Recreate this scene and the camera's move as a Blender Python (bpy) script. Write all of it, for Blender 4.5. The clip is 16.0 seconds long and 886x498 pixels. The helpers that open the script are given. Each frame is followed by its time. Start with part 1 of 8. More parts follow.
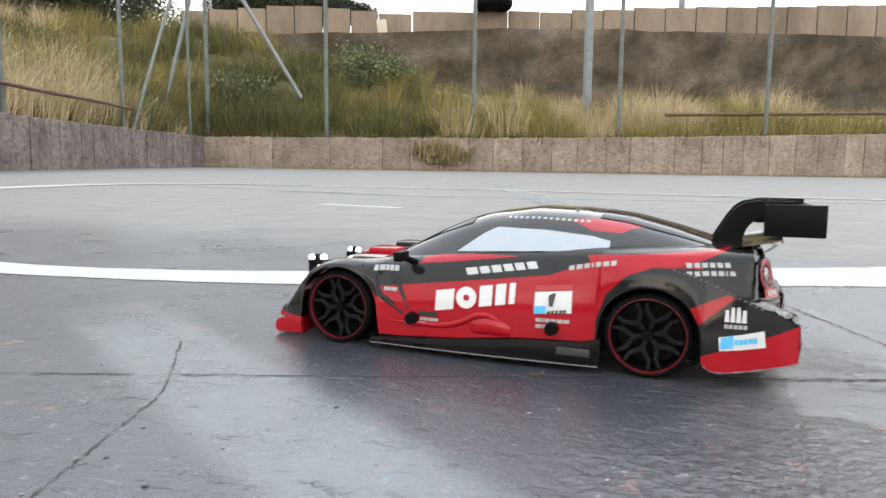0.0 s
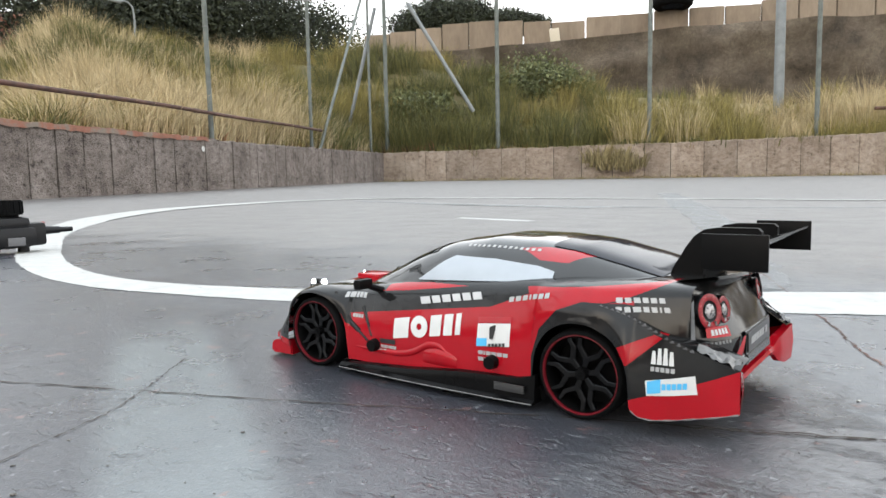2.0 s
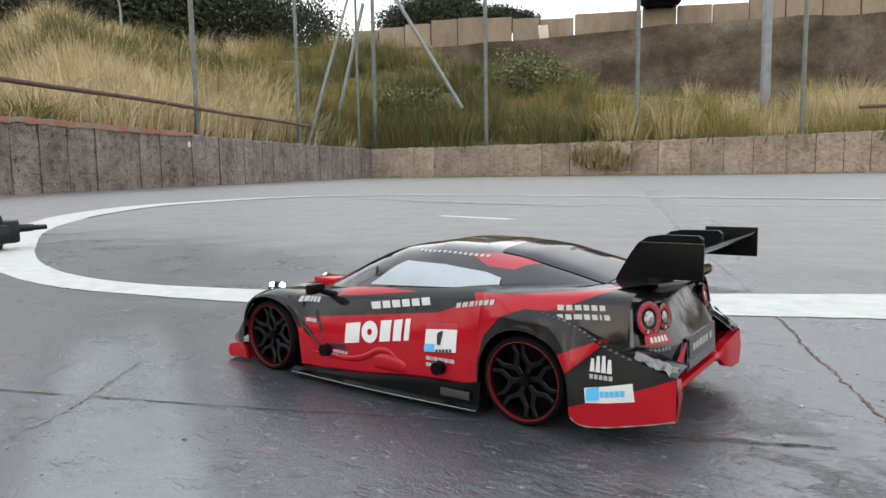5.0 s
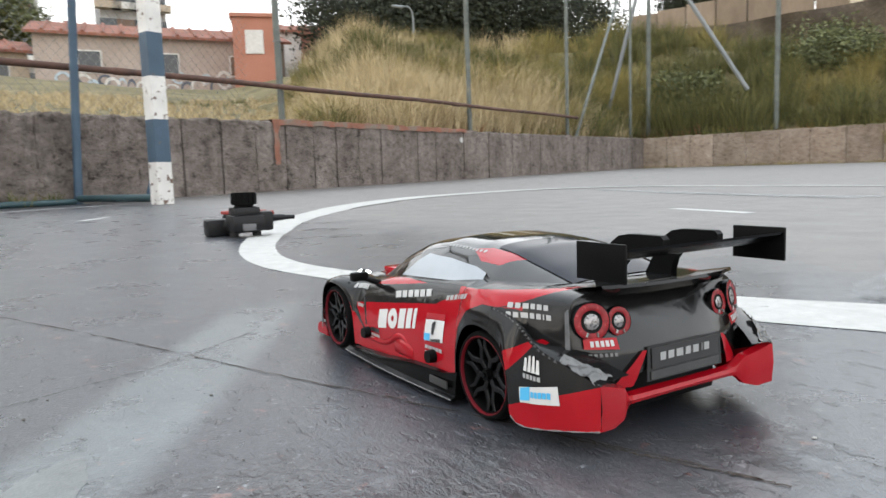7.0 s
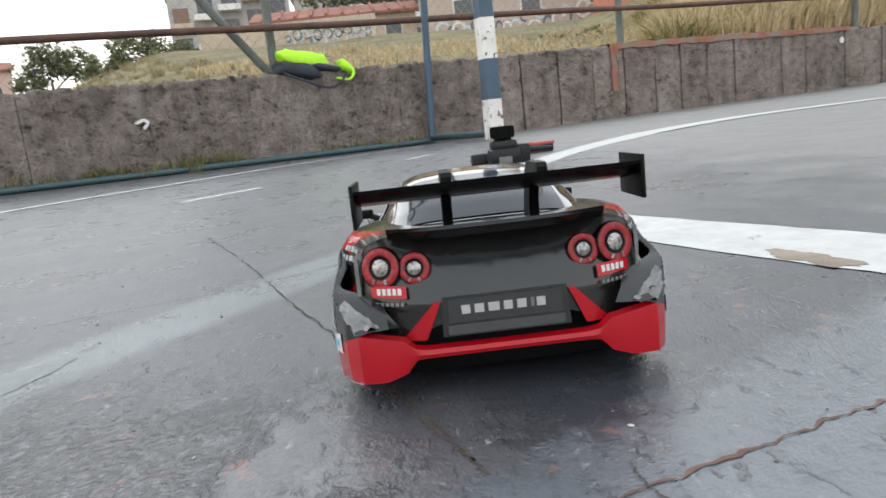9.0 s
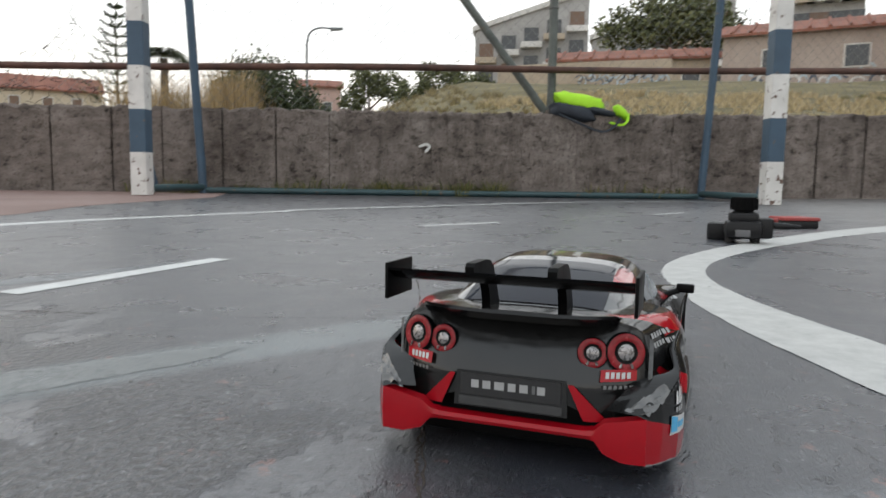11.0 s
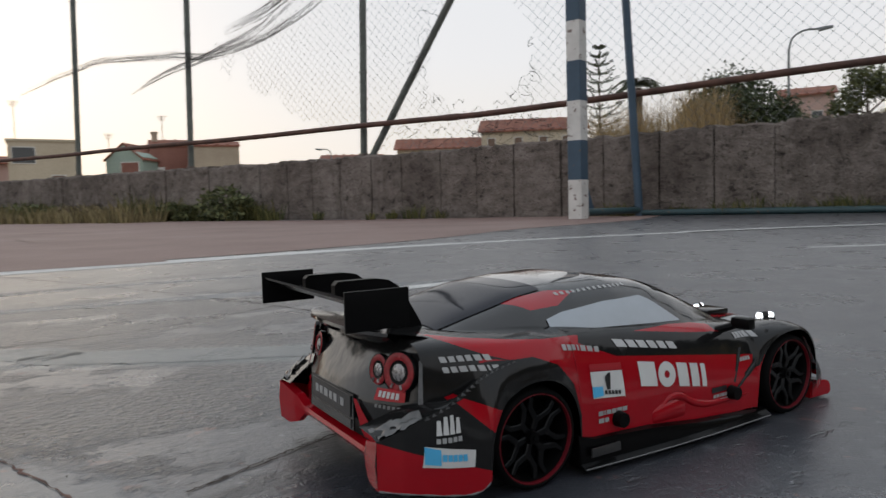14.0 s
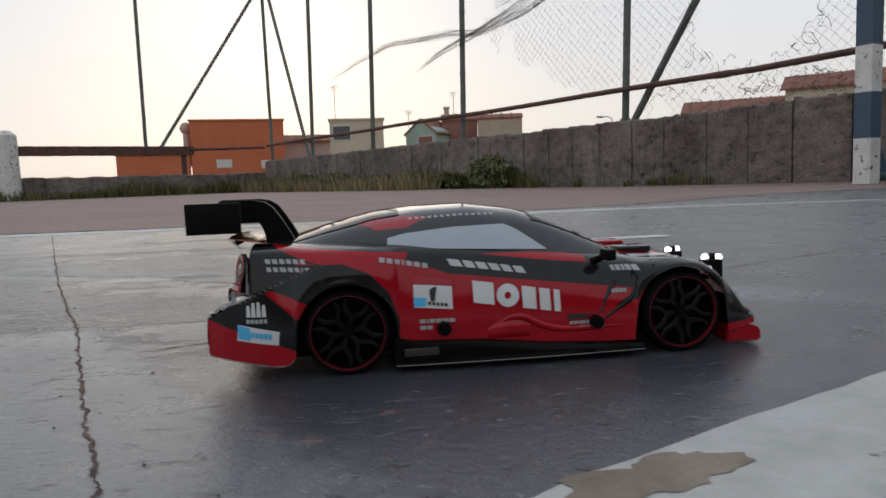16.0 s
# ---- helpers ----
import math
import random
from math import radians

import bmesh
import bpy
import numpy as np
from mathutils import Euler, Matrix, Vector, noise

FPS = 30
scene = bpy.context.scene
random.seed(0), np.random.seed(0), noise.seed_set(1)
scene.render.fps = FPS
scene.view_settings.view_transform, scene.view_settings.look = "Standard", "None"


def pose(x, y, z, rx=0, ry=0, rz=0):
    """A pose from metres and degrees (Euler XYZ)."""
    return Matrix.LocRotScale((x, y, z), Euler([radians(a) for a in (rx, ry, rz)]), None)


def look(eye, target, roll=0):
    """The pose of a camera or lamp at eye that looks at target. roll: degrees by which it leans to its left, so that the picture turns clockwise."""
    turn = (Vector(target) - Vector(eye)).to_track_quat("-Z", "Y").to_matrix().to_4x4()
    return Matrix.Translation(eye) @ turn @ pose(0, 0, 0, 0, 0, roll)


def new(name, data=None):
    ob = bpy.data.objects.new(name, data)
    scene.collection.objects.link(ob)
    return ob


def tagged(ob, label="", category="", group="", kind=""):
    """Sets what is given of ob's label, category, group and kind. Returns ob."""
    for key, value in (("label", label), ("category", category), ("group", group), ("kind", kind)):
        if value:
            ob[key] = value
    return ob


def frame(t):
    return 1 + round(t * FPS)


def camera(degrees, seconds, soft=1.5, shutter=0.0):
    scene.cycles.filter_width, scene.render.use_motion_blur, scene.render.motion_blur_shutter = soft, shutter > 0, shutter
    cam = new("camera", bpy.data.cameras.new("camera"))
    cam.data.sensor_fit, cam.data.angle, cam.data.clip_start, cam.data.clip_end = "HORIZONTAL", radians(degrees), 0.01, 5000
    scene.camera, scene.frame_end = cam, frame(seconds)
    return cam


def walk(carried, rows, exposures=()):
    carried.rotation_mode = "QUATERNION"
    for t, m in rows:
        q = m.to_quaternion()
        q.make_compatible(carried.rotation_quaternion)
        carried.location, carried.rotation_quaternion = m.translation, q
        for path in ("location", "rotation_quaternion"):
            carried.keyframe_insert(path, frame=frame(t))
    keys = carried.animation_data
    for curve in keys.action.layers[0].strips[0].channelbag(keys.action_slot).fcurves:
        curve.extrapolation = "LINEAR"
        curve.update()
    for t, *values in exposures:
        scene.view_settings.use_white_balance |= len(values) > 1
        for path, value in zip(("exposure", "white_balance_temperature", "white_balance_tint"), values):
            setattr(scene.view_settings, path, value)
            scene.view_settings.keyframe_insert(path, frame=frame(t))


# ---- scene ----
# ---- camera and its walk ----
cam = camera(65.85, 16.0, shutter=0.35)
ROWS = [
    (0, -0.1013, 0.3528, 0.0871, 83.54, -0.55, -157.96),
    (0.5, -0.1277, 0.3414, 0.0963, 83.06, -1.94, -157.78),
    (1, -0.1534, 0.3147, 0.0992, 81.11, -1.08, -156.02),
    (1.5, -0.1794, 0.2952, 0.0838, 82.10, 2.98, -149.86),
    (2, -0.1917, 0.3005, 0.0956, 84.42, 1.10, -143.38),
    (2.5, -0.1998, 0.3007, 0.0908, 84.78, 0.72, -143.56),
    (3, -0.1947, 0.2952, 0.0952, 85.39, 0.54, -142.25),
    (3.2, -0.1967, 0.2927, 0.0960, 84.86, 1.44, -143.33),
    (5.3, -0.2108, 0.2881, 0.1013, 84.04, 0.90, -144.28),
    (5.5, -0.2179, 0.2836, 0.1071, 83.75, 0.02, -141.34),
    (6, -0.2427, 0.2501, 0.0964, 78.98, 0.74, -138.53),
    (6.5, -0.2718, 0.2168, 0.0834, 81.05, 1.15, -128.50),
    (7, -0.2983, 0.2097, 0.0992, 83.92, 1.80, -121.69),
    (7.5, -0.3099, 0.1720, 0.0985, 83.62, 0.47, -115.02),
    (8, -0.3095, 0.1264, 0.1023, 81.61, 0.57, -108.86),
    (8.2, -0.3260, 0.1021, 0.0880, 80.60, 2.32, -104.37),
    (10.3, -0.3581, -0.0341, 0.0911, 83.08, 3.17, -81.67),
    (10.5, -0.3627, -0.0386, 0.0905, 83.92, 2.29, -78.21),
    (10.6, -0.3620, -0.0445, 0.0912, 84.15, 2.19, -74.71),
    (11, -0.3642, -0.0602, 0.1055, 84.13, -0.90, -69.63),
    (11.5, -0.3421, -0.0963, 0.0971, 79.28, 0.47, -60.33),
    (12, -0.3188, -0.1425, 0.0794, 82.34, 1.79, -52.50),
    (12.5, -0.3017, -0.1607, 0.0953, 84.14, 0.19, -43.70),
    (13, -0.2779, -0.1929, 0.0917, 81.69, -0.24, -38.30),
    (13.5, -0.2422, -0.2304, 0.0833, 83.93, 1.65, -34.04),
    (14, -0.2248, -0.2421, 0.1019, 86.24, 1.56, -31.35),
    (14.5, -0.1981, -0.2889, 0.0931, 84.00, 0.74, -22.09),
    (15, -0.1760, -0.2995, 0.0744, 84.41, 1.49, -20.10),
    (15.5, -0.1176, -0.3238, 0.0959, 81.69, 2.10, -11.69),
    (16, -0.0739, -0.3448, 0.0808, 84.40, 2.02, -8.15),
]
EXPOSURES = [(0.0, 1.10, 6680, 11), (0.5, 0.98, 6660, 10), (1.2, 0.97, 6640, 9), (1.5, 1.05, 6640, 10), (2.0, 1.09, 6640, 10), (3.0, 0.95, 6640, 10), (5.5, 0.81, 6680, 11), (6.0, 0.93, 6680, 11), (8.0, 0.93, 6620, 10), (10.5, 0.54, 6650, 10), (11.0, 0.28, 6680, 10), (11.5, 0.20, 6720, 11), (12.0, 0.30, 6720, 12), (12.5, -0.22, 6680, 12), (13.5, -0.26, 6600, 12), (14.0, -0.46, 6550, 12), (15.0, -0.57, 6400, 12), (15.5, -0.46, 6400, 12), (16.0, -0.58, 6400, 12)]
walk(cam, [(t, pose(x, y, z, rx, ry, rz)) for t, x, y, z, rx, ry, rz in ROWS], EXPOSURES)

# ---- sky and sun: a bright, low evening sky ----
world = bpy.data.worlds.new("evening_sky")
scene.world = world
world.use_nodes = True
wn = world.node_tree
wn.nodes.clear()
sky = wn.nodes.new("ShaderNodeTexSky")
sky.sky_type = "NISHITA"
sky.sun_disc = False
sky.sun_elevation = radians(14.0)
sky.sun_rotation = radians(-5.0)
sky.air_density, sky.dust_density, sky.ozone_density = 1.0, 3.0, 0.6
bg = wn.nodes.new("ShaderNodeBackground")
bg.inputs["Strength"].default_value = 0.05
wo = wn.nodes.new("ShaderNodeOutputWorld")
# a thin bright cloud veil over the whole sky
gain = wn.nodes.new("ShaderNodeMix")
gain.data_type, gain.blend_type = "RGBA", "MIX"
gain.inputs[0].default_value = 0.8
gain.inputs[7].default_value = (27.0, 27.6, 28.6, 1)
# the veil is cream near the horizon and bluer overhead
where = wn.nodes.new("ShaderNodeTexCoord")
split = wn.nodes.new("ShaderNodeSeparateXYZ")
veil = wn.nodes.new("ShaderNodeValToRGB")
veil.color_ramp.elements.new(0.5)
for stop, (at, tone) in zip(veil.color_ramp.elements, ((0.0, (1.0, 0.945, 0.86)), (0.20, (0.94, 0.96, 0.975)), (0.75, (0.83, 0.92, 1.0)))):
    stop.position, stop.color = at, (*tone, 1)
bright = wn.nodes.new("ShaderNodeVectorMath")
bright.operation = "SCALE"
bright.inputs["Scale"].default_value = 29.0
wn.links.new(where.outputs["Generated"], split.inputs[0])
wn.links.new(split.outputs["Z"], veil.inputs[0])
wn.links.new(veil.outputs[0], bright.inputs[0])
wn.links.new(bright.outputs[0], gain.inputs[7])
wn.links.new(sky.outputs[0], gain.inputs[6])
wn.links.new(gain.outputs[2], bg.inputs["Color"])
wn.links.new(bg.outputs[0], wo.inputs["Surface"])
sun_data = bpy.data.lights.new("sun", "SUN")
sun_data.energy, sun_data.angle, sun_data.color = 0.15, radians(40), (1.0, 0.92, 0.8)
sun = new("sun", sun_data)
sun.matrix_world = look((0, 0, 0), (0.09, -0.98, -0.25))

# ---- materials ----
def mat_new(name, color=(0.5, 0.5, 0.5), rough=0.6, metal=0.0, coat=0.0):
    m = bpy.data.materials.new(name)
    m.use_nodes = True
    b = m.node_tree.nodes["Principled BSDF"]
    b.inputs["Base Color"].default_value = (*color, 1)
    b.inputs["Roughness"].default_value = rough
    b.inputs["Metallic"].default_value = metal
    b.inputs["Coat Weight"].default_value = coat
    b.inputs["Coat Roughness"].default_value = 0.06
    return m, m.node_tree, b


def node(nt, kind, **values):
    n = nt.nodes.new(kind)
    for key, value in values.items():
        n.inputs[key.replace("_", " ")].default_value = value
    return n


def math_node(nt, op, a, b=0.0, clamp=False):
    n = nt.nodes.new("ShaderNodeMath")
    n.operation, n.use_clamp = op, clamp
    for k, v in enumerate((a, b)):
        if isinstance(v, (int, float)):
            n.inputs[k].default_value = v
        else:
            nt.links.new(v, n.inputs[k])
    return n.outputs[0]


def coords(nt, scale=(1, 1, 1), kind="Object"):
    tc = nt.nodes.new("ShaderNodeTexCoord")
    mp = nt.nodes.new("ShaderNodeMapping")
    mp.inputs["Scale"].default_value = scale
    nt.links.new(tc.outputs[kind], mp.inputs["Vector"])
    return mp.outputs[0]


def noise_tex(nt, vec, scale, detail=6.0, rough=0.6):
    n = node(nt, "ShaderNodeTexNoise", Scale=scale, Detail=detail, Roughness=rough)
    nt.links.new(vec, n.inputs["Vector"])
    return n.outputs["Fac"]


def ramp(nt, fac, stops):
    r = nt.nodes.new("ShaderNodeValToRGB")
    while len(r.color_ramp.elements) < len(stops):
        r.color_ramp.elements.new(0.5)
    for e, (p, c) in zip(r.color_ramp.elements, stops):
        e.position = p
        e.color = (*c, 1) if isinstance(c, tuple) else (c, c, c, 1)
    nt.links.new(fac, r.inputs[0])
    return r.outputs[0]


def mixed(nt, fac, a, b):
    n = nt.nodes.new("ShaderNodeMix")
    n.data_type = "RGBA"
    for k, v in ((0, fac), (6, a), (7, b)):
        if isinstance(v, (int, float)):
            n.inputs[k].default_value = v
        elif isinstance(v, tuple):
            n.inputs[k].default_value = (*v, 1)
        else:
            nt.links.new(v, n.inputs[k])
    return n.outputs[2]


def bumped(nt, b, height, strength=0.3, distance=0.002):
    n = node(nt, "ShaderNodeBump", Strength=strength, Distance=distance)
    nt.links.new(height, n.inputs["Height"])
    nt.links.new(n.outputs[0], b.inputs["Normal"])


def surface(name, stops, scale=4.0, fine=60.0, rough=0.7, bump=0.3, distance=0.003, metal=0.0, stretch=(1, 1, 1), fine_amount=0.35, random=0.0):
    """A weathered surface: a colour ramp over a broad noise, grain over it, relief from both."""
    m, nt, b = mat_new(name, rough=rough, metal=metal)
    v = coords(nt, stretch)
    big = noise_tex(nt, v, scale, 8.0, 0.62)
    small = noise_tex(nt, v, fine, 4.0, 0.7)
    col = ramp(nt, big, stops)
    grain = ramp(nt, small, [(0.25, 0.55), (0.75, 1.35)])
    mul = nt.nodes.new("ShaderNodeMix")
    mul.data_type, mul.blend_type = "RGBA", "MULTIPLY"
    mul.inputs[0].default_value = fine_amount
    nt.links.new(col, mul.inputs[6])
    nt.links.new(grain, mul.inputs[7])
    out = mul.outputs[2]
    if random:
        info = nt.nodes.new("ShaderNodeObjectInfo")
        hsv = node(nt, "ShaderNodeHueSaturation")
        nt.links.new(math_node(nt, "ADD", 1.0 - random / 2, math_node(nt, "MULTIPLY", info.outputs["Random"], random)), hsv.inputs["Value"])
        nt.links.new(out, hsv.inputs["Color"])
        out = hsv.outputs[0]
    nt.links.new(out, b.inputs["Base Color"])
    bumped(nt, b, math_node(nt, "ADD", big, math_node(nt, "MULTIPLY", small, 0.4)), bump, distance)
    return m


def half_plane(nt, px, pz, a, b):
    """Positive to the left of the line from a to b."""
    (x0, z0), (x1, z1) = a, b
    nx, nz = -(z1 - z0), x1 - x0
    k = math.hypot(nx, nz)
    nx, nz = nx / k, nz / k
    s = math_node(nt, "ADD", math_node(nt, "MULTIPLY", px, nx), math_node(nt, "MULTIPLY", pz, nz))
    return math_node(nt, "SUBTRACT", s, nx * x0 + nz * z0)


def inside(nt, px, pz, corners):
    """1 inside a convex outline given anticlockwise."""
    out = None
    for a, b in zip(corners, corners[1:] + corners[:1]):
        h = half_plane(nt, px, pz, a, b)
        out = h if out is None else math_node(nt, "MINIMUM", out, h)
    return math_node(nt, "GREATER_THAN", out, 0.0)


def either(nt, masks):
    out = masks[0]
    for m in masks[1:]:
        out = math_node(nt, "MAXIMUM", out, m)
    return out


def plain(name, color, rough=0.5, metal=0.0, coat=0.0, grain=0.12, scale=60.0, specular=0.5):
    """Paint, plastic or rubber with slight unevenness of tone and gloss."""
    m, nt, b = mat_new(name, color, rough, metal, coat)
    b.inputs["Specular IOR Level"].default_value = specular
    v = coords(nt)
    n = noise_tex(nt, v, scale, 5.0)
    lo, hi = tuple(c * (1 - grain) for c in color), tuple(min(1, c * (1 + grain)) for c in color)
    nt.links.new(ramp(nt, n, [(0.3, lo), (0.7, hi)]), b.inputs["Base Color"])
    nt.links.new(ramp(nt, n, [(0.2, max(0.02, rough * 0.8)), (0.8, min(1, rough * 1.2))]), b.inputs["Roughness"])
    return m


# painted concrete of the court: blue-grey, worn, with grit, scuffs, flaked spots and glossier patches
COURT, nt, b = mat_new("court_paint", rough=0.5)
b.inputs["Specular IOR Level"].default_value = 0.84
b.inputs["IOR"].default_value = 1.52
v = coords(nt, (1.75, 1.75, 1.75))
sep = nt.nodes.new("ShaderNodeSeparateXYZ")
nt.links.new(v, sep.inputs[0])
broad = noise_tex(nt, v, 1.1, 6.0, 0.6)
patch = noise_tex(nt, v, 6.0, 10.0, 0.68)
streak = noise_tex(nt, coords(nt, (5.2, 19, 1)), 3.0, 8.0, 0.7)
grit = noise_tex(nt, v, 420.0, 3.0, 0.6)
grit2 = noise_tex(nt, v, 110.0, 5.0, 0.65)
lumps = noise_tex(nt, v, 130.0, 3.0, 0.55)
# a broad pitted stretch where the top coat has gone, with ragged borders
rag = math_node(nt, "MULTIPLY", math_node(nt, "SUBTRACT", noise_tex(nt, v, 5.0, 8.0, 0.65), 0.5), 0.9)
bare_x = math_node(nt, "ADD", math_node(nt, "MULTIPLY", math_node(nt, "ADD", math_node(nt, "SUBTRACT", sep.outputs["X"], math_node(nt, "MULTIPLY", sep.outputs["Y"], 0.5)), 0.23), -3.0), rag)
bare_y = math_node(nt, "ADD", math_node(nt, "MULTIPLY", math_node(nt, "SUBTRACT", 0.95, math_node(nt, "ABSOLUTE", math_node(nt, "SUBTRACT", sep.outputs["Y"], 0.25))), 4.0), rag)
bare_end = math_node(nt, "ADD", math_node(nt, "MULTIPLY", math_node(nt, "ADD", sep.outputs["X"], 1.9), 1.2), math_node(nt, "MULTIPLY", rag, 2.0))
pitted = math_node(nt, "MULTIPLY", math_node(nt, "MINIMUM", math_node(nt, "MINIMUM", bare_x, bare_end), bare_y), 3.0, True)
base = ramp(nt, broad, [(0.25, (0.028, 0.031, 0.040)), (0.5, (0.037, 0.040, 0.050)), (0.75, (0.050, 0.054, 0.063))])
# beyond the curved line the court is paler, warmer and rougher
far_pale = ramp(nt, math_node(nt, "ADD", math_node(nt, "MULTIPLY", sep.outputs["Y"], -1.0), math_node(nt, "MULTIPLY", rag, 1.5)), [(0.50, 0.0), (1.0, 0.85)])
base = mixed(nt, far_pale, base, (0.150, 0.136, 0.126))
# a smooth pale coat beside the joint, broken off in a ragged edge
chew = math_node(nt, "ADD", math_node(nt, "MULTIPLY", rag, 0.045), math_node(nt, "MULTIPLY", math_node(nt, "SUBTRACT", noise_tex(nt, v, 38.0, 6.0, 0.7), 0.5), 0.10))
coat_side = math_node(nt, "ADD", half_plane(nt, sep.outputs["X"], sep.outputs["Y"], (-0.1225, -0.271), (-0.3605, 0.1085)), chew)
coat_end = math_node(nt, "ADD", math_node(nt, "SUBTRACT", 0.17, sep.outputs["Y"]), chew)
coated = math_node(nt, "MULTIPLY", ramp(nt, math_node(nt, "MINIMUM", coat_side, coat_end), [(0.0, 0.0), (0.022, 1.0)]), ramp(nt, math_node(nt, "ADD", sep.outputs["Y"], 1.0), [(0.20, 0.0), (0.45, 1.0)]))
coated = math_node(nt, "MULTIPLY", coated, ramp(nt, math_node(nt, "ADD", math_node(nt, "ADD", sep.outputs["X"], 2.2), math_node(nt, "MULTIPLY", rag, 1.6)), [(0.2, 0.0), (0.5, 1.0)]))
pitted = math_node(nt, "MULTIPLY", pitted, math_node(nt, "SUBTRACT", 1.0, coated))
# islands of the old coat left standing in the pitted stretch
island = ramp(nt, noise_tex(nt, coords(nt, (2.6, 4.6, 1)), 2.4, 9.0, 0.68), [(0.50, 0.0), (0.545, 1.0)])
left_on = math_node(nt, "MULTIPLY", pitted, island)
pitted = math_node(nt, "SUBTRACT", pitted, math_node(nt, "MULTIPLY", left_on, 0.8))
base = mixed(nt, math_node(nt, "MULTIPLY", pitted, 0.9), base, (0.062, 0.060, 0.063))
base = mixed(nt, math_node(nt, "MULTIPLY", left_on, 0.85), base, (0.108, 0.107, 0.114))
base = mixed(nt, math_node(nt, "MULTIPLY", coated, 0.9), base, (0.106, 0.116, 0.130))
worn = mixed(nt, ramp(nt, patch, [(0.50, 0.0), (0.75, 0.32)]), base, (0.088, 0.089, 0.093))
scuffed = mixed(nt, ramp(nt, streak, [(0.58, 0.0), (0.80, 0.3)]), worn, (0.15, 0.152, 0.156))
dark = mixed(nt, ramp(nt, grit2, [(0.34, 0.6), (0.48, 0.0)]), scuffed, (0.026, 0.028, 0.033))
dark = mixed(nt, ramp(nt, grit, [(0.54, 0.0), (0.70, 0.55)]), dark, (0.095, 0.098, 0.105))
# hollows of the pits darkened, pale flecks over them put sky glints into the colour
dark = mixed(nt, math_node(nt, "MULTIPLY", pitted, ramp(nt, lumps, [(0.42, 0.8), (0.54, 0.0)])), dark, (0.030, 0.028, 0.029))
dark = mixed(nt, math_node(nt, "MULTIPLY", pitted, ramp(nt, noise_tex(nt, v, 170.0, 3.0, 0.6), [(0.56, 0.0), (0.66, 0.75)])), dark, (0.17, 0.165, 0.17))
# pale flaked spots, also glints of small bumps put into the colour
pale = mixed(nt, ramp(nt, noise_tex(nt, v, 75.0, 6.0, 0.75), [(0.615, 0.0), (0.65, 0.8)]), dark, (0.24, 0.25, 0.26))
chips = noise_tex(nt, coords(nt, (60, 120, 60)), 1.0, 4.0, 0.65)
pale = mixed(nt, ramp(nt, chips, [(0.360, 0.6), (0.395, 0.0)]), pale, (0.030, 0.030, 0.034))
flake = math_node(nt, "MULTIPLY", ramp(nt, noise_tex(nt, v, 2.6, 4.0, 0.6), [(0.55, 0.0), (0.64, 1.0)]), ramp(nt, noise_tex(nt, v, 34.0, 9.0, 0.75), [(0.54, 0.0), (0.62, 0.28)]))
pale = mixed(nt, flake, pale, (0.26, 0.27, 0.275))
scratch = noise_tex(nt, coords(nt, (7, 105, 1)), 4.0, 3.0, 0.5)
pale = mixed(nt, ramp(nt, scratch, [(0.70, 0.0), (0.74, 0.5)]), pale, (0.27, 0.28, 0.29))
# a broad old line, rubbed down to a pale ghost
far_off = math_node(nt, "ABSOLUTE", math_node(nt, "ADD", half_plane(nt, sep.outputs["X"], sep.outputs["Y"], (-0.9, 0.83), (0.44, 0.07)), math_node(nt, "MULTIPLY", rag, 0.02)))
ghost = math_node(nt, "MULTIPLY", ramp(nt, far_off, [(0.036, 0.55), (0.060, 0.0)]), ramp(nt, sep.outputs["X"], [(0.30, 1.0), (0.48, 0.0)]))
ghost = math_node(nt, "MULTIPLY", ghost, ramp(nt, patch, [(0.36, 0.55), (0.56, 1.0)]))
pale = mixed(nt, ghost, pale, (0.200, 0.230, 0.238))
flecks = mixed(nt, ramp(nt, noise_tex(nt, v, 30.0, 4.0, 0.7), [(0.635, 0.0), (0.68, 0.6)]), pale, (0.24, 0.125, 0.105))
nt.links.new(flecks, b.inputs["Base Color"])
nt.links.new(math_node(nt, "ADD", ramp(nt, patch, [(0.3, 0.23), (0.7, 0.37)]), math_node(nt, "MULTIPLY", far_pale, 0.22)), b.inputs["Roughness"])
relief = math_node(nt, "ADD", math_node(nt, "MULTIPLY", grit, 0.28), math_node(nt, "ADD", math_node(nt, "MULTIPLY", grit2, 0.36), math_node(nt, "MULTIPLY", patch, 0.45)))
relief = math_node(nt, "ADD", relief, math_node(nt, "MULTIPLY", math_node(nt, "MULTIPLY", lumps, pitted), 3.0))
relief = math_node(nt, "ADD", relief, ramp(nt, chips, [(0.34, 0.0), (0.41, 0.32)]))
bumped(nt, b, relief, 0.6, 0.0015)

# land outside the court
EARTH = surface("dry_earth", [(0.3, (0.16, 0.12, 0.075)), (0.6, (0.27, 0.21, 0.12)), (0.8, (0.33, 0.27, 0.16))], 0.4, 9.0, 0.95, 0.4, 0.02)


